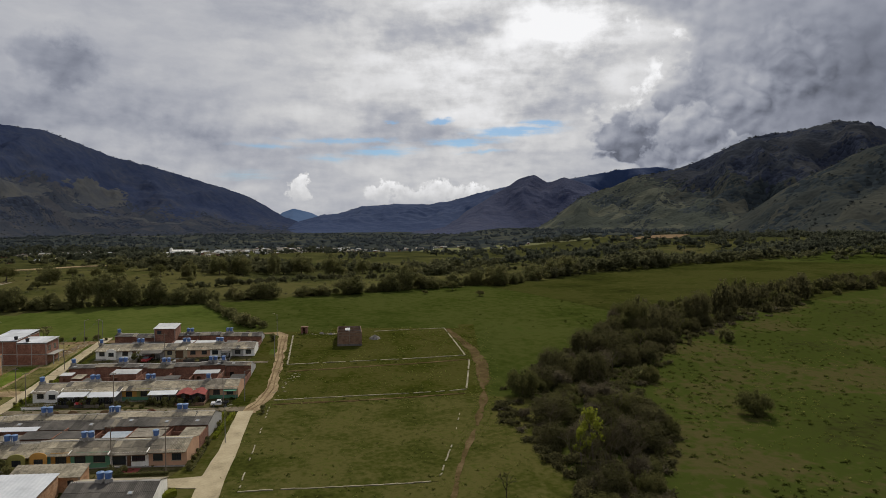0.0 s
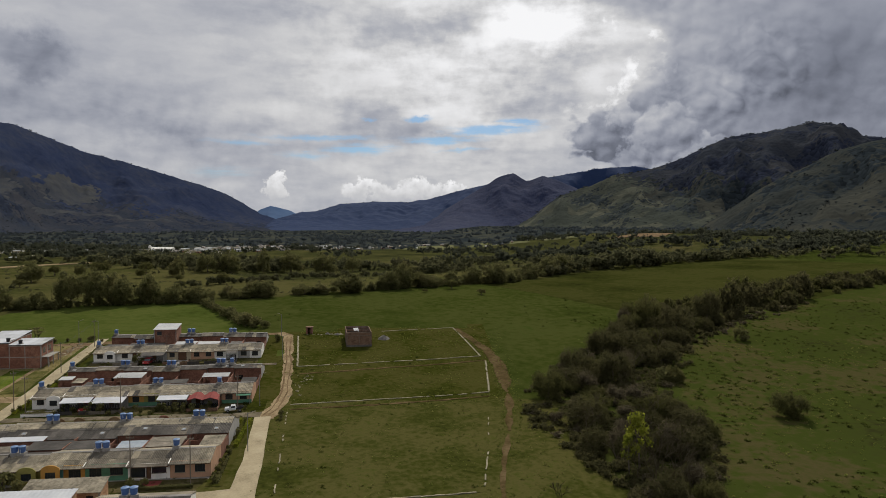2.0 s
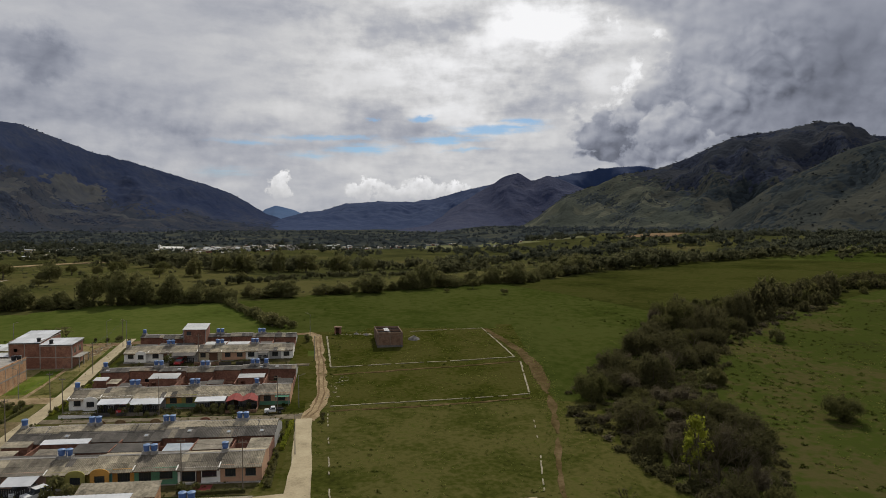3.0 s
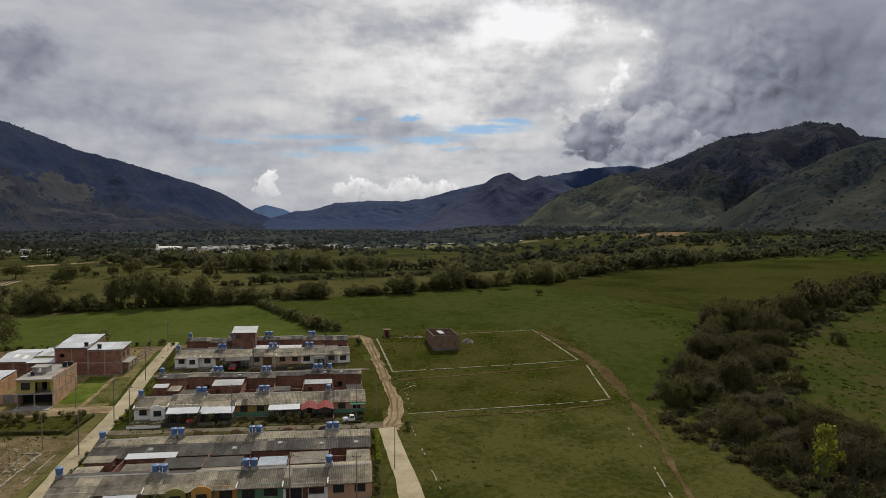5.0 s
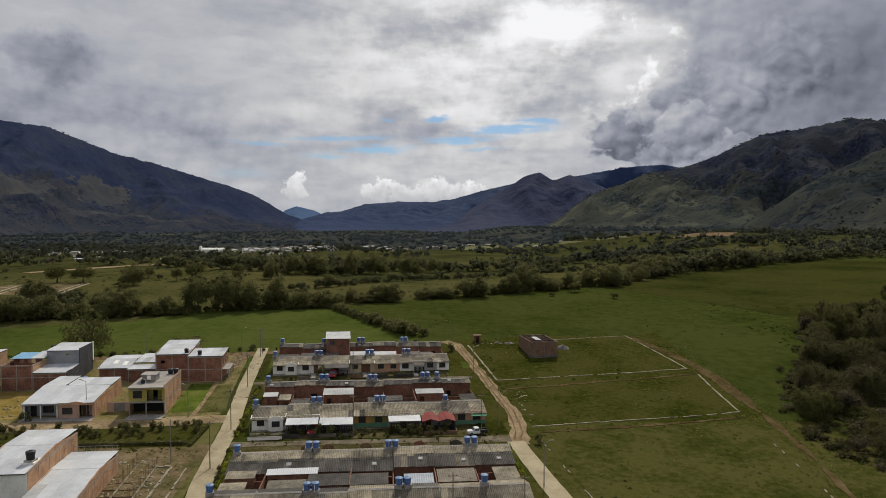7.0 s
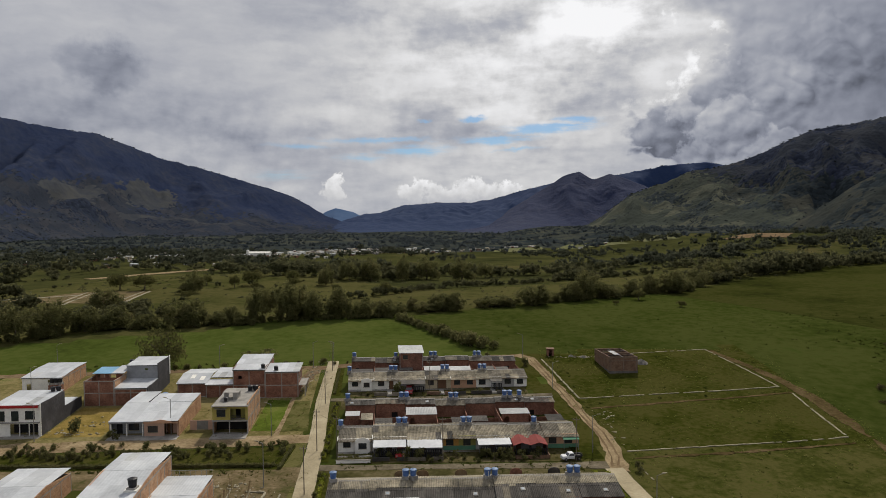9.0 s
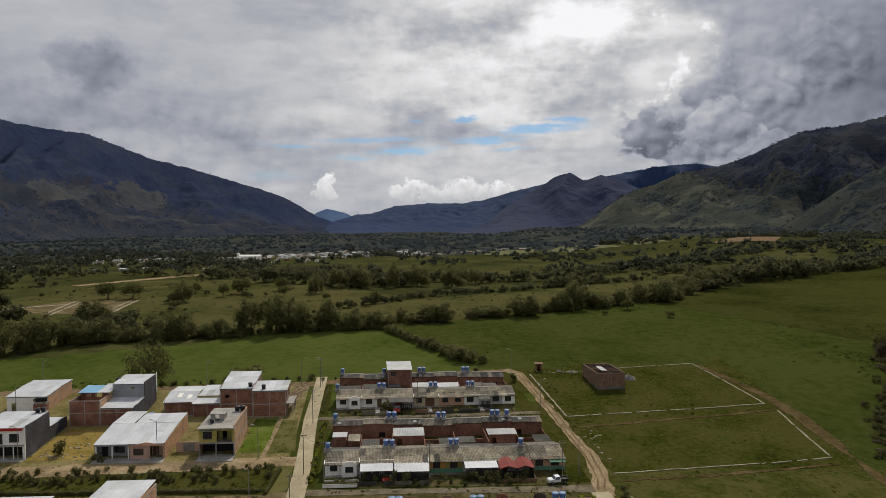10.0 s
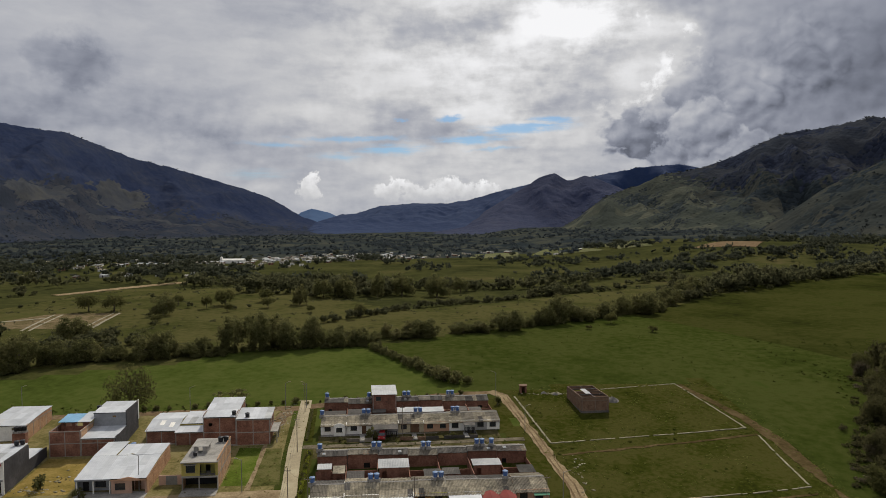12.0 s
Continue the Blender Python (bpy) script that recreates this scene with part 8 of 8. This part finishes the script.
def clipped_hedge(pts, w, h, mat, label, seed):
    """A trimmed hedge: a leafy box that follows a line on the ground."""
    r = np.random.RandomState(seed)
    g = Geo()
    for a, b in zip(along(pts, 0.7), along(pts, 0.7)[1:]):
        d = Vector((b[0] - a[0], b[1] - a[1], 0)).normalized()
        n_ = Vector((-d.y, d.x, 0))
        z = gz(*a)
        k = 0.36 * w * r.uniform(0.85, 1.1)
        hh = h * r.uniform(0.8, 1.05)
        c = [Vector((*q, z)) + n_ * sg * k for q, sg in ((a, -1), (a, 1), (b, 1), (b, -1))]
        g.hexa([q - Vector((0, 0, 0.2)) for q in c] + [q + Vector((0, 0, hh * 0.85)) for q in c])
        for _ in range(26):
            u, v_, t = r.uniform(0, 1), r.uniform(-1, 1), r.uniform(0.1, 1.0)
            if abs(v_) < 0.7 and t < 0.7:
                t = r.uniform(0.75, 1.05)
            p = Vector((*a, z)).lerp(Vector((*b, gz(*b))), u) + n_ * v_ * w * 0.5 + Vector((0, 0, t * hh))
            e1, e2 = Vector(r.normal(size=3)).normalized() * 0.13, Vector(r.normal(size=3)).normalized() * 0.10
            i0 = len(g.v)
            g.v += [tuple(p - e1), tuple(p - e2), tuple(p + e1), tuple(p + e2)]
            g.f.append((i0, i0 + 1, i0 + 2, i0 + 3))
    ob = part("hedge", g, mat, None, "", False)
    return tagged(ob, label, "hedge", "street hedges")


for k, (pts, w, h, mt, lab) in enumerate((([(-41.0, 114), (-42.0, 127.4)], 0.9, 0.9, LEAF_LIME, "clipped yellow-green hedge on the street verge"), ([(-43.0, 115), (-43.9, 127.4)], 0.9, 0.9, LEAF_LIME, "clipped yellow-green hedge on the street verge"),
        ([(-51.5, 97.2), (-42.6, 98.2)], 0.7, 0.6, LEAF, "low green hedge beside the cross street"), ([(-39.6, 99.5), (-40.8, 109)], 0.6, 0.45, LEAF, "low green hedge beside the street"),
        ([(-83.4, 97), (-87.6, 126)], 0.8, 0.6, LEAF_LIME, "clipped yellow-green hedge on the street verge"), ([(-89.2, 132.5), (-93.0, 161)], 0.8, 0.55, LEAF_LIME, "clipped yellow-green hedge on the street verge"),
        ([(-94.9, 167), (-97.6, 185)], 0.7, 0.55, LEAF, "green hedge on the street verge"), ([(-86.6, 131.4), (-80.5, 131.9)], 0.7, 0.75, LEAF, "green hedge before the white end house"), ([(-86.8, 133.0), (-80.7, 133.4)], 0.7, 0.7, LEAF, "green hedge before the white end house"),
        ([(-150, 126.2), (-120, 127.6), (-97, 129.0)], 0.9, 0.7, LEAF, "dark green garden hedge along the street"), ([(-41.5, 87.5), (-38.5, 91.0)], 1.6, 1.0, LEAF_LIME, "clipped yellow-green hedge at the corner"),
        ([(-95.6, 127.9), (-96.0, 138.2)], 0.7, 0.6, LEAF, "green hedge beside the street"))):
    clipped_hedge(pts, w, h, mt, lab, 400 + k)


def banana(x, y, s):
    """A banana plant: a soft stem with long drooping leaves."""
    t = thing("banana_plant", (x, y, gz(x, y) - 0.05), "banana plant with long drooping leaves behind the houses", "plant", "banana plants")
    part("stem", Geo().tube((0, 0, 0), (0, 0, 2.2 * s), 0.14 * s, 0.09 * s), LEAF, t, "", False)
    for i in range(8):
        w = i * 0.785 + R.uniform(-0.2, 0.2)
        g = Geo()
        for k in range(5):
            u = k / 4
            rr_, z = 1.9 * s * u, (2.2 + 1.3 * math.sin(u * 2.4)) * s
            wd = 0.28 * s * math.sin(math.pi * (0.12 + 0.85 * u))
            for sg in (-1, 1):
                g.v.append((rr_ * math.cos(w) - sg * wd * math.sin(w), rr_ * math.sin(w) + sg * wd * math.cos(w), z - 0.08 * s))
            g.v.append((rr_ * math.cos(w), rr_ * math.sin(w), z))
        for k in range(4):
            a = 3 * k
            g.f += [(a, a + 2, a + 5, a + 3), (a + 2, a + 1, a + 4, a + 5)]
        part("leaf", g, LEAF, t, "", False)


for x, y, s in ((-121.5, 186.5, 1.2), (-117.0, 187.3, 1.3), (-115.5, 186.2, 1.1), (-119.0, 188.0, 1.0)):
    banana(x, y, s)

DRYTUFT = material("dry_grass_tufts", [(0.10, 0.095, 0.03), (0.18, 0.155, 0.055), (0.26, 0.21, 0.09)], 0.9, 0.3, 1.0, 0.0, spec=0.0, island=0.3, thin=0.4)
# tufts and low weeds in the pastures and plots
tuft = [leafy(191 + i, [(0, 0, 0.16, 0.30), (0.2, 0.14, 0.12, 0.22)], 22, 0.12, 0.3, 0.8, 2) for i in range(3)]
spots = []
for _ in range(3400):
    x, y = R.uniform(40, 170), R.uniform(80, 260)
    if noise.noise(Vector((x / 24, y / 24, 2))) > R.uniform(-0.5, 0.5):
        spots.append((x, y, R.uniform(0.8, 2.2), R.uniform(0.6, 1.5), R.uniform(0, 6), R.randrange(3)))
for _ in range(750):
    x, y = R.uniform(-46, 12), R.uniform(92, 204)
    if x < -30.5 - (y - 92) * 0.125 and y < 140:
        continue
    if noise.noise(Vector((x / 11, y / 11, 5))) > R.uniform(-0.35, 0.6):
        spots.append((x, y, R.uniform(0.5, 1.5), R.uniform(0.4, 1.1), R.uniform(0, 6), R.randrange(3)))
for _ in range(700):
    x, y = R.uniform(-60, 130), R.uniform(205, 330)
    spots.append((x, y, R.uniform(0.6, 1.5), R.uniform(0.5, 1.0), R.uniform(0, 6), R.randrange(3)))
scatter("weed_tufts", tuft, spots, WEED, "dark tufts of coarse weeds in the grass", "weeds")


spots = []
for x0, x1, y0, y1, many in ((-150, -96, 125, 132, 260), (-86, -42, 128, 136, 260), (-90, -52, 163, 170, 200), (-80, -42, 94, 98.5, 140), (-180, -103, 183, 189, 200), (-52, -40, 98, 196, 420)):
    for _ in range(many):
        x, y = R.uniform(x0, x1), R.uniform(y0, y1)
        if x0 == -52 and abs(x - (-36.5 - (y - 97) * 0.13)) < 3.2:
            continue
        spots.append((x, y, R.uniform(0.4, 1.3), R.uniform(0.4, 1.3), R.uniform(0, 6), R.randrange(3)))
lot_spots = []
for x0, x1, y0, y1, many in ((-149, -134, 141, 158, 150), (-120, -96, 142, 186, 700), (-103, -90, 99, 127, 350), (-150, -96, 130, 139, 300)):
    for _ in range(many):
        lot_spots.append((R.uniform(x0, x1), R.uniform(y0, y1), R.uniform(0.3, 0.9), R.uniform(0.3, 0.9), R.uniform(0, 6), R.randrange(3)))
scatter("dry_tufts", tuft, lot_spots, DRYTUFT, "dry yellow tufts on the empty lots", "grass")
scatter("yard_weeds", tuft, spots, WEED, "weeds and low plants in yards and verges", "weeds")

stone = []
for i in range(3):
    rr = np.random.RandomState(300 + i)
    c = np.array([(x, y, z) for z in (0, 1) for x, y in ((-1, -1), (1, -1), (1, 1), (-1, 1))], float) * np.array([0.2, 0.16, 0.2]) + rr.uniform(-0.06, 0.06, (8, 3))
    stone.append((c, np.array([(0, 3, 2, 1), (4, 5, 6, 7), (0, 1, 5, 4), (1, 2, 6, 5), (2, 3, 7, 6), (3, 0, 4, 7)])))
spots = []
for x0, y0, sx, sy, many in ((-103.6, 178, 1.6, 8, 150), (-142, 143.0, 7, 1.2, 60), (-139.5, 148, 2, 2, 14), (-97.5, 110, 3.5, 10, 160), (-37.0, 150, 1.2, 8, 30), (-34, 197, 6, 1.2, 60), (-36, 157, 1.5, 3, 14), (-102, 121, 5, 1.0, 40)):
    for _ in range(many):
        spots.append((R.gauss(x0, sx * 0.6), R.gauss(y0, sy * 0.6), R.uniform(0.4, 1.5), R.uniform(0.4, 1.4), R.uniform(0, 6), R.randrange(3)))
field_weeds = []
for _ in range(2600):
    x, y = R.uniform(-300, 110), R.uniform(250, 480)
    if y > side(HEDGE_A, x) + 3 and noise.noise(Vector((x / 40, y / 25, 31))) > R.uniform(-0.25, 0.55):
        field_weeds.append((x, y, R.uniform(1.2, 4.0), R.uniform(0.8, 2.6), R.uniform(0, 6), R.randrange(3)))
scatter("field_weeds", tuft, field_weeds, VALLEY_LEAF, "low weeds and bushes strewn over the far fields", "weeds")
scatter("building_rubble", stone, spots, KERB, "loose pale rubble and broken blocks on bare ground", "rubble")


spots = []
for _ in range(6000):
    x, y = R.uniform(-46, 14), R.uniform(88, 206)
    if x < -34 - (y - 95) * 0.1 and y < 160:
        continue
    if noise.noise(Vector((x / 7, y / 7, 15))) > R.uniform(-0.5, 0.5):
        spots.append((x, y, R.uniform(0.25, 0.8), R.uniform(0.4, 1.0), R.uniform(0, 6), R.randrange(3)))
for _ in range(5500):
    x, y = R.uniform(34, 130), R.uniform(75, 190)
    if noise.noise(Vector((x / 9, y / 9, 25))) > R.uniform(-0.3, 0.6):
        spots.append((x, y, R.uniform(0.4, 1.3), R.uniform(0.4, 1.1), R.uniform(0, 6), R.randrange(3)))
for q in along([(4.4, 192), (8.4, 179), (10.0, 166), (9.8, 152), (8.8, 138), (6.6, 122), (3.9, 108)], 0.5):
    for sg in (-1, 1):
        for _ in range(2):
            spots.append((q[0] + sg * R.uniform(0.7, 2.2), q[1] + R.uniform(-0.4, 0.4), R.uniform(0.3, 0.9), R.uniform(0.3, 0.7), R.uniform(0, 6), R.randrange(3)))
scatter("grass_tufts", tuft, spots, TUFT, "paler coarse grass tufts in rough ground", "grass")


# ---------------------------------------------------------------- posts and wires
def lamp_post(x, y, h=7.0, side=1, mat=STEEL):
    p = thing("street_lamp", (x, y, gz(x, y)), "pale concrete street lamp post with short arm", "street lamp", "street lamps")
    part("post", Geo().tube((0, 0, -0.3), (0, 0, h), 0.085, 0.05), mat, p, "", False)
    part("arm", Geo().tube((0, 0, h - 0.1), (side * 0.9, 0, h + 0.25), 0.035), mat, p, "", False)
    part("lamp_head", Geo().hexa([(side * 0.75, -0.12, h + 0.18), (side * 1.35, -0.1, h + 0.3), (side * 1.35, 0.1, h + 0.3), (side * 0.75, 0.12, h + 0.18), (side * 0.75, -0.1, h + 0.32), (side * 1.35, -0.08, h + 0.38), (side * 1.35, 0.08, h + 0.38), (side * 0.75, 0.1, h + 0.32)]), KERB, p, "", False)
    return p


def wood_pole(x, y, h=7.5):
    p = thing("utility_pole", (x, y, gz(x, y)), "slender weathered utility pole with cross-arm", "utility pole", "utility poles")
    part("post", Geo().tube((0, 0, -0.3), (0, 0, h), 0.09, 0.06), POSTWOOD, p, "", False)
    part("cross_arm", Geo().box(-0.6, 0.6, -0.05, 0.05, h - 0.5, h - 0.4), POSTWOOD, p, "", False)
    for u in (-0.5, 0.5):
        part("insulator", Geo().tube((u, 0, h - 0.4), (u, 0, h - 0.22), 0.05), KERB, p, "", False)
    return (x, y, gz(x, y) + h - 0.3)


def wire(a, b, sag=0.6):
    t = thing("overhead_wire", a, "thin sagging overhead wire between poles", "wire", "overhead wires")
    g = Geo()
    across = (Vector(b) - Vector(a)).cross(Vector((0, 0, 1))).normalized() * 0.012
    for i in range(9):
        p = Vector((0, 0, 0)).lerp(Vector(b) - Vector(a), i / 8) - Vector((0, 0, sag * 4 * (i / 8) * (1 - i / 8)))
        g.v += [tuple(p - across), tuple(p + across), tuple(p + Vector((0, 0, 0.02)))]
    for i in range(8):
        k = 3 * i
        g.f += [(k + j, k + (j + 1) % 3, k + 3 + (j + 1) % 3, k + 3 + j) for j in range(3)]
    part("cable", g, IRON, t, "", False)


for x, y, h, s in ((-121.3, 143.4, 6.8, -1), (-101.6, 142.8, 6.2, -1), (-95.8, 121.0, 7.0, -1), (-145.3, 138.9, 7.0, -1), (-163, 163, 7.0, 1), (-128.0, 183.5, 6.5, 1), (-104.8, 186.8, 6.5, 1), (-171, 184, 6.5, 1), (-99.4, 186.6, 6.5, -1), (-42.6, 136.8, 6.5, 1), (-45.4, 172, 6.0, 1), (-50.6, 195, 6.5, -1), (-38.4, 112.0, 6.5, 1)):
    lamp_post(x, y, h, s)
line1 = [wood_pole(*p) for p in ((-88.8, 118.6), (-91.2, 136.0), (-95.6, 161.0), (-99.2, 184.0))]
line2 = [wood_pole(*p) for p in ((-68.6, 132.6), (-86.8, 132.4), (-73.4, 168.2), (-46.0, 133.2), (-51.8, 99.0), (-43.0, 98.4))]
for a, b in zip(line1, line1[1:]):
    wire(a, b)
    wire((a[0] + 0.4, a[1], a[2]), (b[0] + 0.4, b[1], b[2]))
wire(line2[1], line2[0]), wire(line2[0], line2[3]), wire(line1[1], line2[1]), wire(line2[4], line2[5])


# ---------------------------------------------------------------- vehicles and the distant town
def wheel(parent, x, y, r):
    w = part("wheel", Geo().tube((x, y - 0.1, r), (x, y + 0.1, r), r, None, 14), RUBBER, parent, "", False)
    part("rim", Geo().tube((x, y - 0.11, r), (x, y + 0.11, r), r * 0.55, None, 10), STEEL, w, "", False)


def pickup(x, y, turn):
    t = thing("pickup_truck", (x, y, gz(x, y) + 0.08), "white pickup truck with open dark load bed", "pickup truck", "", turn)
    L, W = 4.5, 0.8
    part("body", Geo().box(-L / 2, 0.48, -W, W, 0.45, 0.95).hexa([(-L / 2 + 0.02, -W + 0.03, 0.95), (-L / 2 + 1.3, -W + 0.03, 0.95), (-L / 2 + 1.3, W - 0.03, 0.95), (-L / 2 + 0.02, W - 0.03, 0.95), (-L / 2 + 0.15, -W + 0.08, 1.08), (-L / 2 + 1.3, -W + 0.08, 1.12), (-L / 2 + 1.3, W - 0.08, 1.12), (-L / 2 + 0.15, W - 0.08, 1.08)]), CARWHITE, t, "", False)
    part("cab", Geo().hexa([(-1.25, -W, 0.95), (0.45, -W, 0.95), (0.45, W, 0.95), (-1.25, W, 0.95), (-0.65, -W + 0.12, 1.62), (0.3, -W + 0.12, 1.62), (0.3, W - 0.12, 1.62), (-0.65, W - 0.12, 1.62)]), CARWHITE, t, "", False)
    part("windscreen", Geo().hexa([(-1.2, -W + 0.1, 1.02), (-1.2, W - 0.1, 1.02), (-0.72, W - 0.18, 1.56), (-0.72, -W + 0.18, 1.56), (-1.24, -W + 0.1, 1.02), (-1.24, W - 0.1, 1.02), (-0.76, W - 0.18, 1.56), (-0.76, -W + 0.18, 1.56)]), GLASS, t, "", False)
    for s in (-1, 1):
        part("side_window", Geo().hexa([(-0.9, s * (W + 0.005), 1.05), (0.35, s * (W + 0.005), 1.05), (0.28, s * (W - 0.1), 1.53), (-0.55, s * (W - 0.1), 1.53), (-0.9, s * (W - 0.01), 1.05), (0.35, s * (W - 0.01), 1.05), (0.28, s * (W - 0.12), 1.53), (-0.55, s * (W - 0.12), 1.53)]), GLASS, t, "", False)
        part("bed_side", Geo().box(0.5, L / 2, s * W - 0.04, s * W + 0.04, 0.8, 1.15), IRON, t, "", False)
        part("headlight", Geo().box(-L / 2 - 0.02, -L / 2 + 0.05, s * 0.6 - 0.18, s * 0.6 + 0.18, 0.68, 0.86), ZINC, t, "", False)
        for xx in (-1.5, 1.45):
            wheel(t, xx, s * 0.78, 0.36)
    part("load_bed", Geo().box(0.5, L / 2 - 0.06, -W + 0.05, W - 0.05, 0.7, 0.84), IRON, t, "dark load bed floor", False)
    t.scale = (0.78, 0.78, 0.78)
    part("tailgate", Geo().box(L / 2 - 0.05, L / 2 + 0.02, -W, W, 0.8, 1.15), IRON, t, "", False)


def car(x, y, turn, mat, label):
    t = thing("car", (x, y, gz(x, y) + 0.08), label, "car", "parked cars", turn)
    part("body", Geo().hexa([(-1.9, -0.8, 0.3), (1.9, -0.8, 0.3), (1.9, 0.8, 0.3), (-1.9, 0.8, 0.3), (-1.85, -0.78, 0.8), (1.85, -0.78, 0.88), (1.85, 0.78, 0.88), (-1.85, 0.78, 0.8)]), mat, t, "", False)
    part("cabin", Geo().hexa([(-1.0, -0.76, 0.82), (1.7, -0.76, 0.86), (1.7, 0.76, 0.86), (-1.0, 0.76, 0.82), (-0.4, -0.62, 1.38), (1.2, -0.62, 1.38), (1.2, 0.62, 1.38), (-0.4, 0.62, 1.38)]), GLASS, t, "dark glazed cabin", False)
    part("roof", Geo().box(-0.45, 1.25, -0.63, 0.63, 1.37, 1.43), mat, t, "", False)
    for s in (-1, 1):
        part("headlight", Geo().box(-1.92, -1.86, s * 0.55 - 0.15, s * 0.55 + 0.15, 0.55, 0.72), ZINC, t, "", False)
        for xx in (-1.2, 1.2):
            wheel(t, xx, s * 0.74, 0.3)


pickup(-46.8, 133.4, math.pi + 0.25 + math.pi)
car(-73.5, 98.0, 1.2, CARWHITE, "white hatchback parked before the near terrace")
car(-70.6, 96.8, 1.0, CARWHITE, "white hatchback parked beside another car")
car(-76.0, 134.2, 1.6, CARRED, "red car parked under a metal awning")
car(-82.6 + 4.5, 168.3, 1.6, CARRED, "red car parked under a dark porch")


def town_house(x, y, w, d, h, mat, rmat):
    t = thing("town_house", (x, y, gz(x, y) - 0.3), "small pale house of the distant town", "house", "distant town", R.uniform(-0.3, 0.3))
    part("wall", Geo().box(-w / 2, w / 2, -d / 2, d / 2, 0, h), mat, t, "", False)
    part("roof", Geo().hexa([(-w / 2 - 0.4, -d / 2 - 0.4, h), (w / 2 + 0.4, -d / 2 - 0.4, h), (w / 2 + 0.4, d / 2 + 0.4, h), (-w / 2 - 0.4, d / 2 + 0.4, h), (-w / 2 - 0.4, -0.1, h + d * 0.16), (w / 2 + 0.4, -0.1, h + d * 0.16), (w / 2 + 0.4, 0.1, h + d * 0.16), (-w / 2 - 0.4, 0.1, h + d * 0.16)]), rmat, t, "", False)
    part("door", Geo().box(-0.6, 0.6, -d / 2 - 0.05, -d / 2, 0, 2.1), DARK, t, "", False)


walls = [PAINT["white"], PAINT["white"], PAINT["cream"], PAINT["grey"], PAINT["cream"], BRICK]
roofs = [ZINC, ZINC, FIBRE_BR, FIBRE, CONC, FIBRE_DK]
for x0, y0, sx, sy, many in ((-380, 885, 70, 25, 34), (-290, 945, 80, 30, 60), (-200, 1020, 60, 30, 34), (-130, 1085, 50, 20, 16), (0, 1125, 60, 15, 12), (-470, 670, 40, 20, 8), (-350, 590, 50, 16, 9), (-480, 800, 90, 40, 22), (160, 1000, 80, 30, 8), (-600, 900, 80, 60, 14), (-320, 915, 90, 45, 60), (-230, 1000, 70, 40, 45), (-420, 760, 60, 40, 14), (-120, 1060, 70, 35, 24)):
    for _ in range(many):
        town_house(R.gauss(x0, sx * 0.7), R.gauss(y0, sy * 1.3), R.uniform(3.4, 7.0), R.uniform(4.0, 6.0), R.uniform(1.9, 3.0), R.choice(walls), R.choice(roofs))


def church(x, y):
    c = thing("church", (x, y, gz(x, y) - 0.3), "long white church with a low tower in the distant town", "church")
    part("nave", Geo().box(-14, 14, -5, 5, 0, 4.5), PAINT["white"], c, "", False)
    part("roof", Geo().hexa([(-14.4, -5.4, 4.5), (14.4, -5.4, 4.5), (14.4, 5.4, 4.5), (-14.4, 5.4, 4.5), (-14.4, -0.2, 6.6), (14.4, -0.2, 6.6), (14.4, 0.2, 6.6), (-14.4, 0.2, 6.6)]), PAINT["white"], c, "", False)
    part("tower", Geo().box(-17.5, -14.4, -4, -1, 0, 8).hexa([(-17.5, -4, 8), (-14.4, -4, 8), (-14.4, -1, 8), (-17.5, -1, 8), (-16.1, -2.6, 9.6), (-15.8, -2.6, 9.6), (-15.8, -2.4, 9.6), (-16.1, -2.4, 9.6)]), PAINT["white"], c, "", False)
    part("door", Geo().box(-1.2, 1.2, -5.1, -5.0, 0, 3), DARK, c, "", False)


church(-354, 876)
patch("brown_field", ((214, 770), (258, 706), (296, 770), (280, 850)), SOIL, "dry brown stubble field far across the valley", "field", 0.5)
MEADOW = material("pale_far_meadow", [(0.0809, 0.0868, 0.0403), (0.1220, 0.1260, 0.0605), (0.1691, 0.1596, 0.0874)], 0.95, 0.012, 0.12, 0.2, spec=0.0)
for corners in (((60, 1030), (104, 1180), (160, 1165), (150, 925), (108, 895)), ((168, 915), (178, 1150), (262, 1110), (214, 915)), ((-40, 985), (-30, 1080), (48, 1120), (40, 990))):
    patch("pale_field", corners, MEADOW, "pale green field far across the valley", "field", 0.5)
strip("far_dirt_strip", [(-315, 428, 8), (-290, 480, 12), (-270, 525, 8)], 10, DIRT, "pale bare earth strip beyond the hedges", "ground", 0.25, 1.0, 6)
patch("far_plot", ((-268, 286), (-212, 284), (-219, 327), (-252, 326)), SITE, "bare marked out lots beyond the hedgerow", "ground", 0.06)
for pts in ([(-272, 294, 2.6), (-246, 311, 2.2)], [(-236.5, 280, 1.0), (-249, 322, 1.0)], [(-233.5, 280, 1.0), (-245, 322, 1.0)], [(-211, 286, 1.2), (-220, 326, 1.0)], [(-214.5, 286, 0.8), (-223, 326, 0.8)]):
    strip("lot_kerb", pts, 1.0, KERB, "pale cast kerb of an unbuilt lot", "kerb", 0.16, 0.1, 3.0)
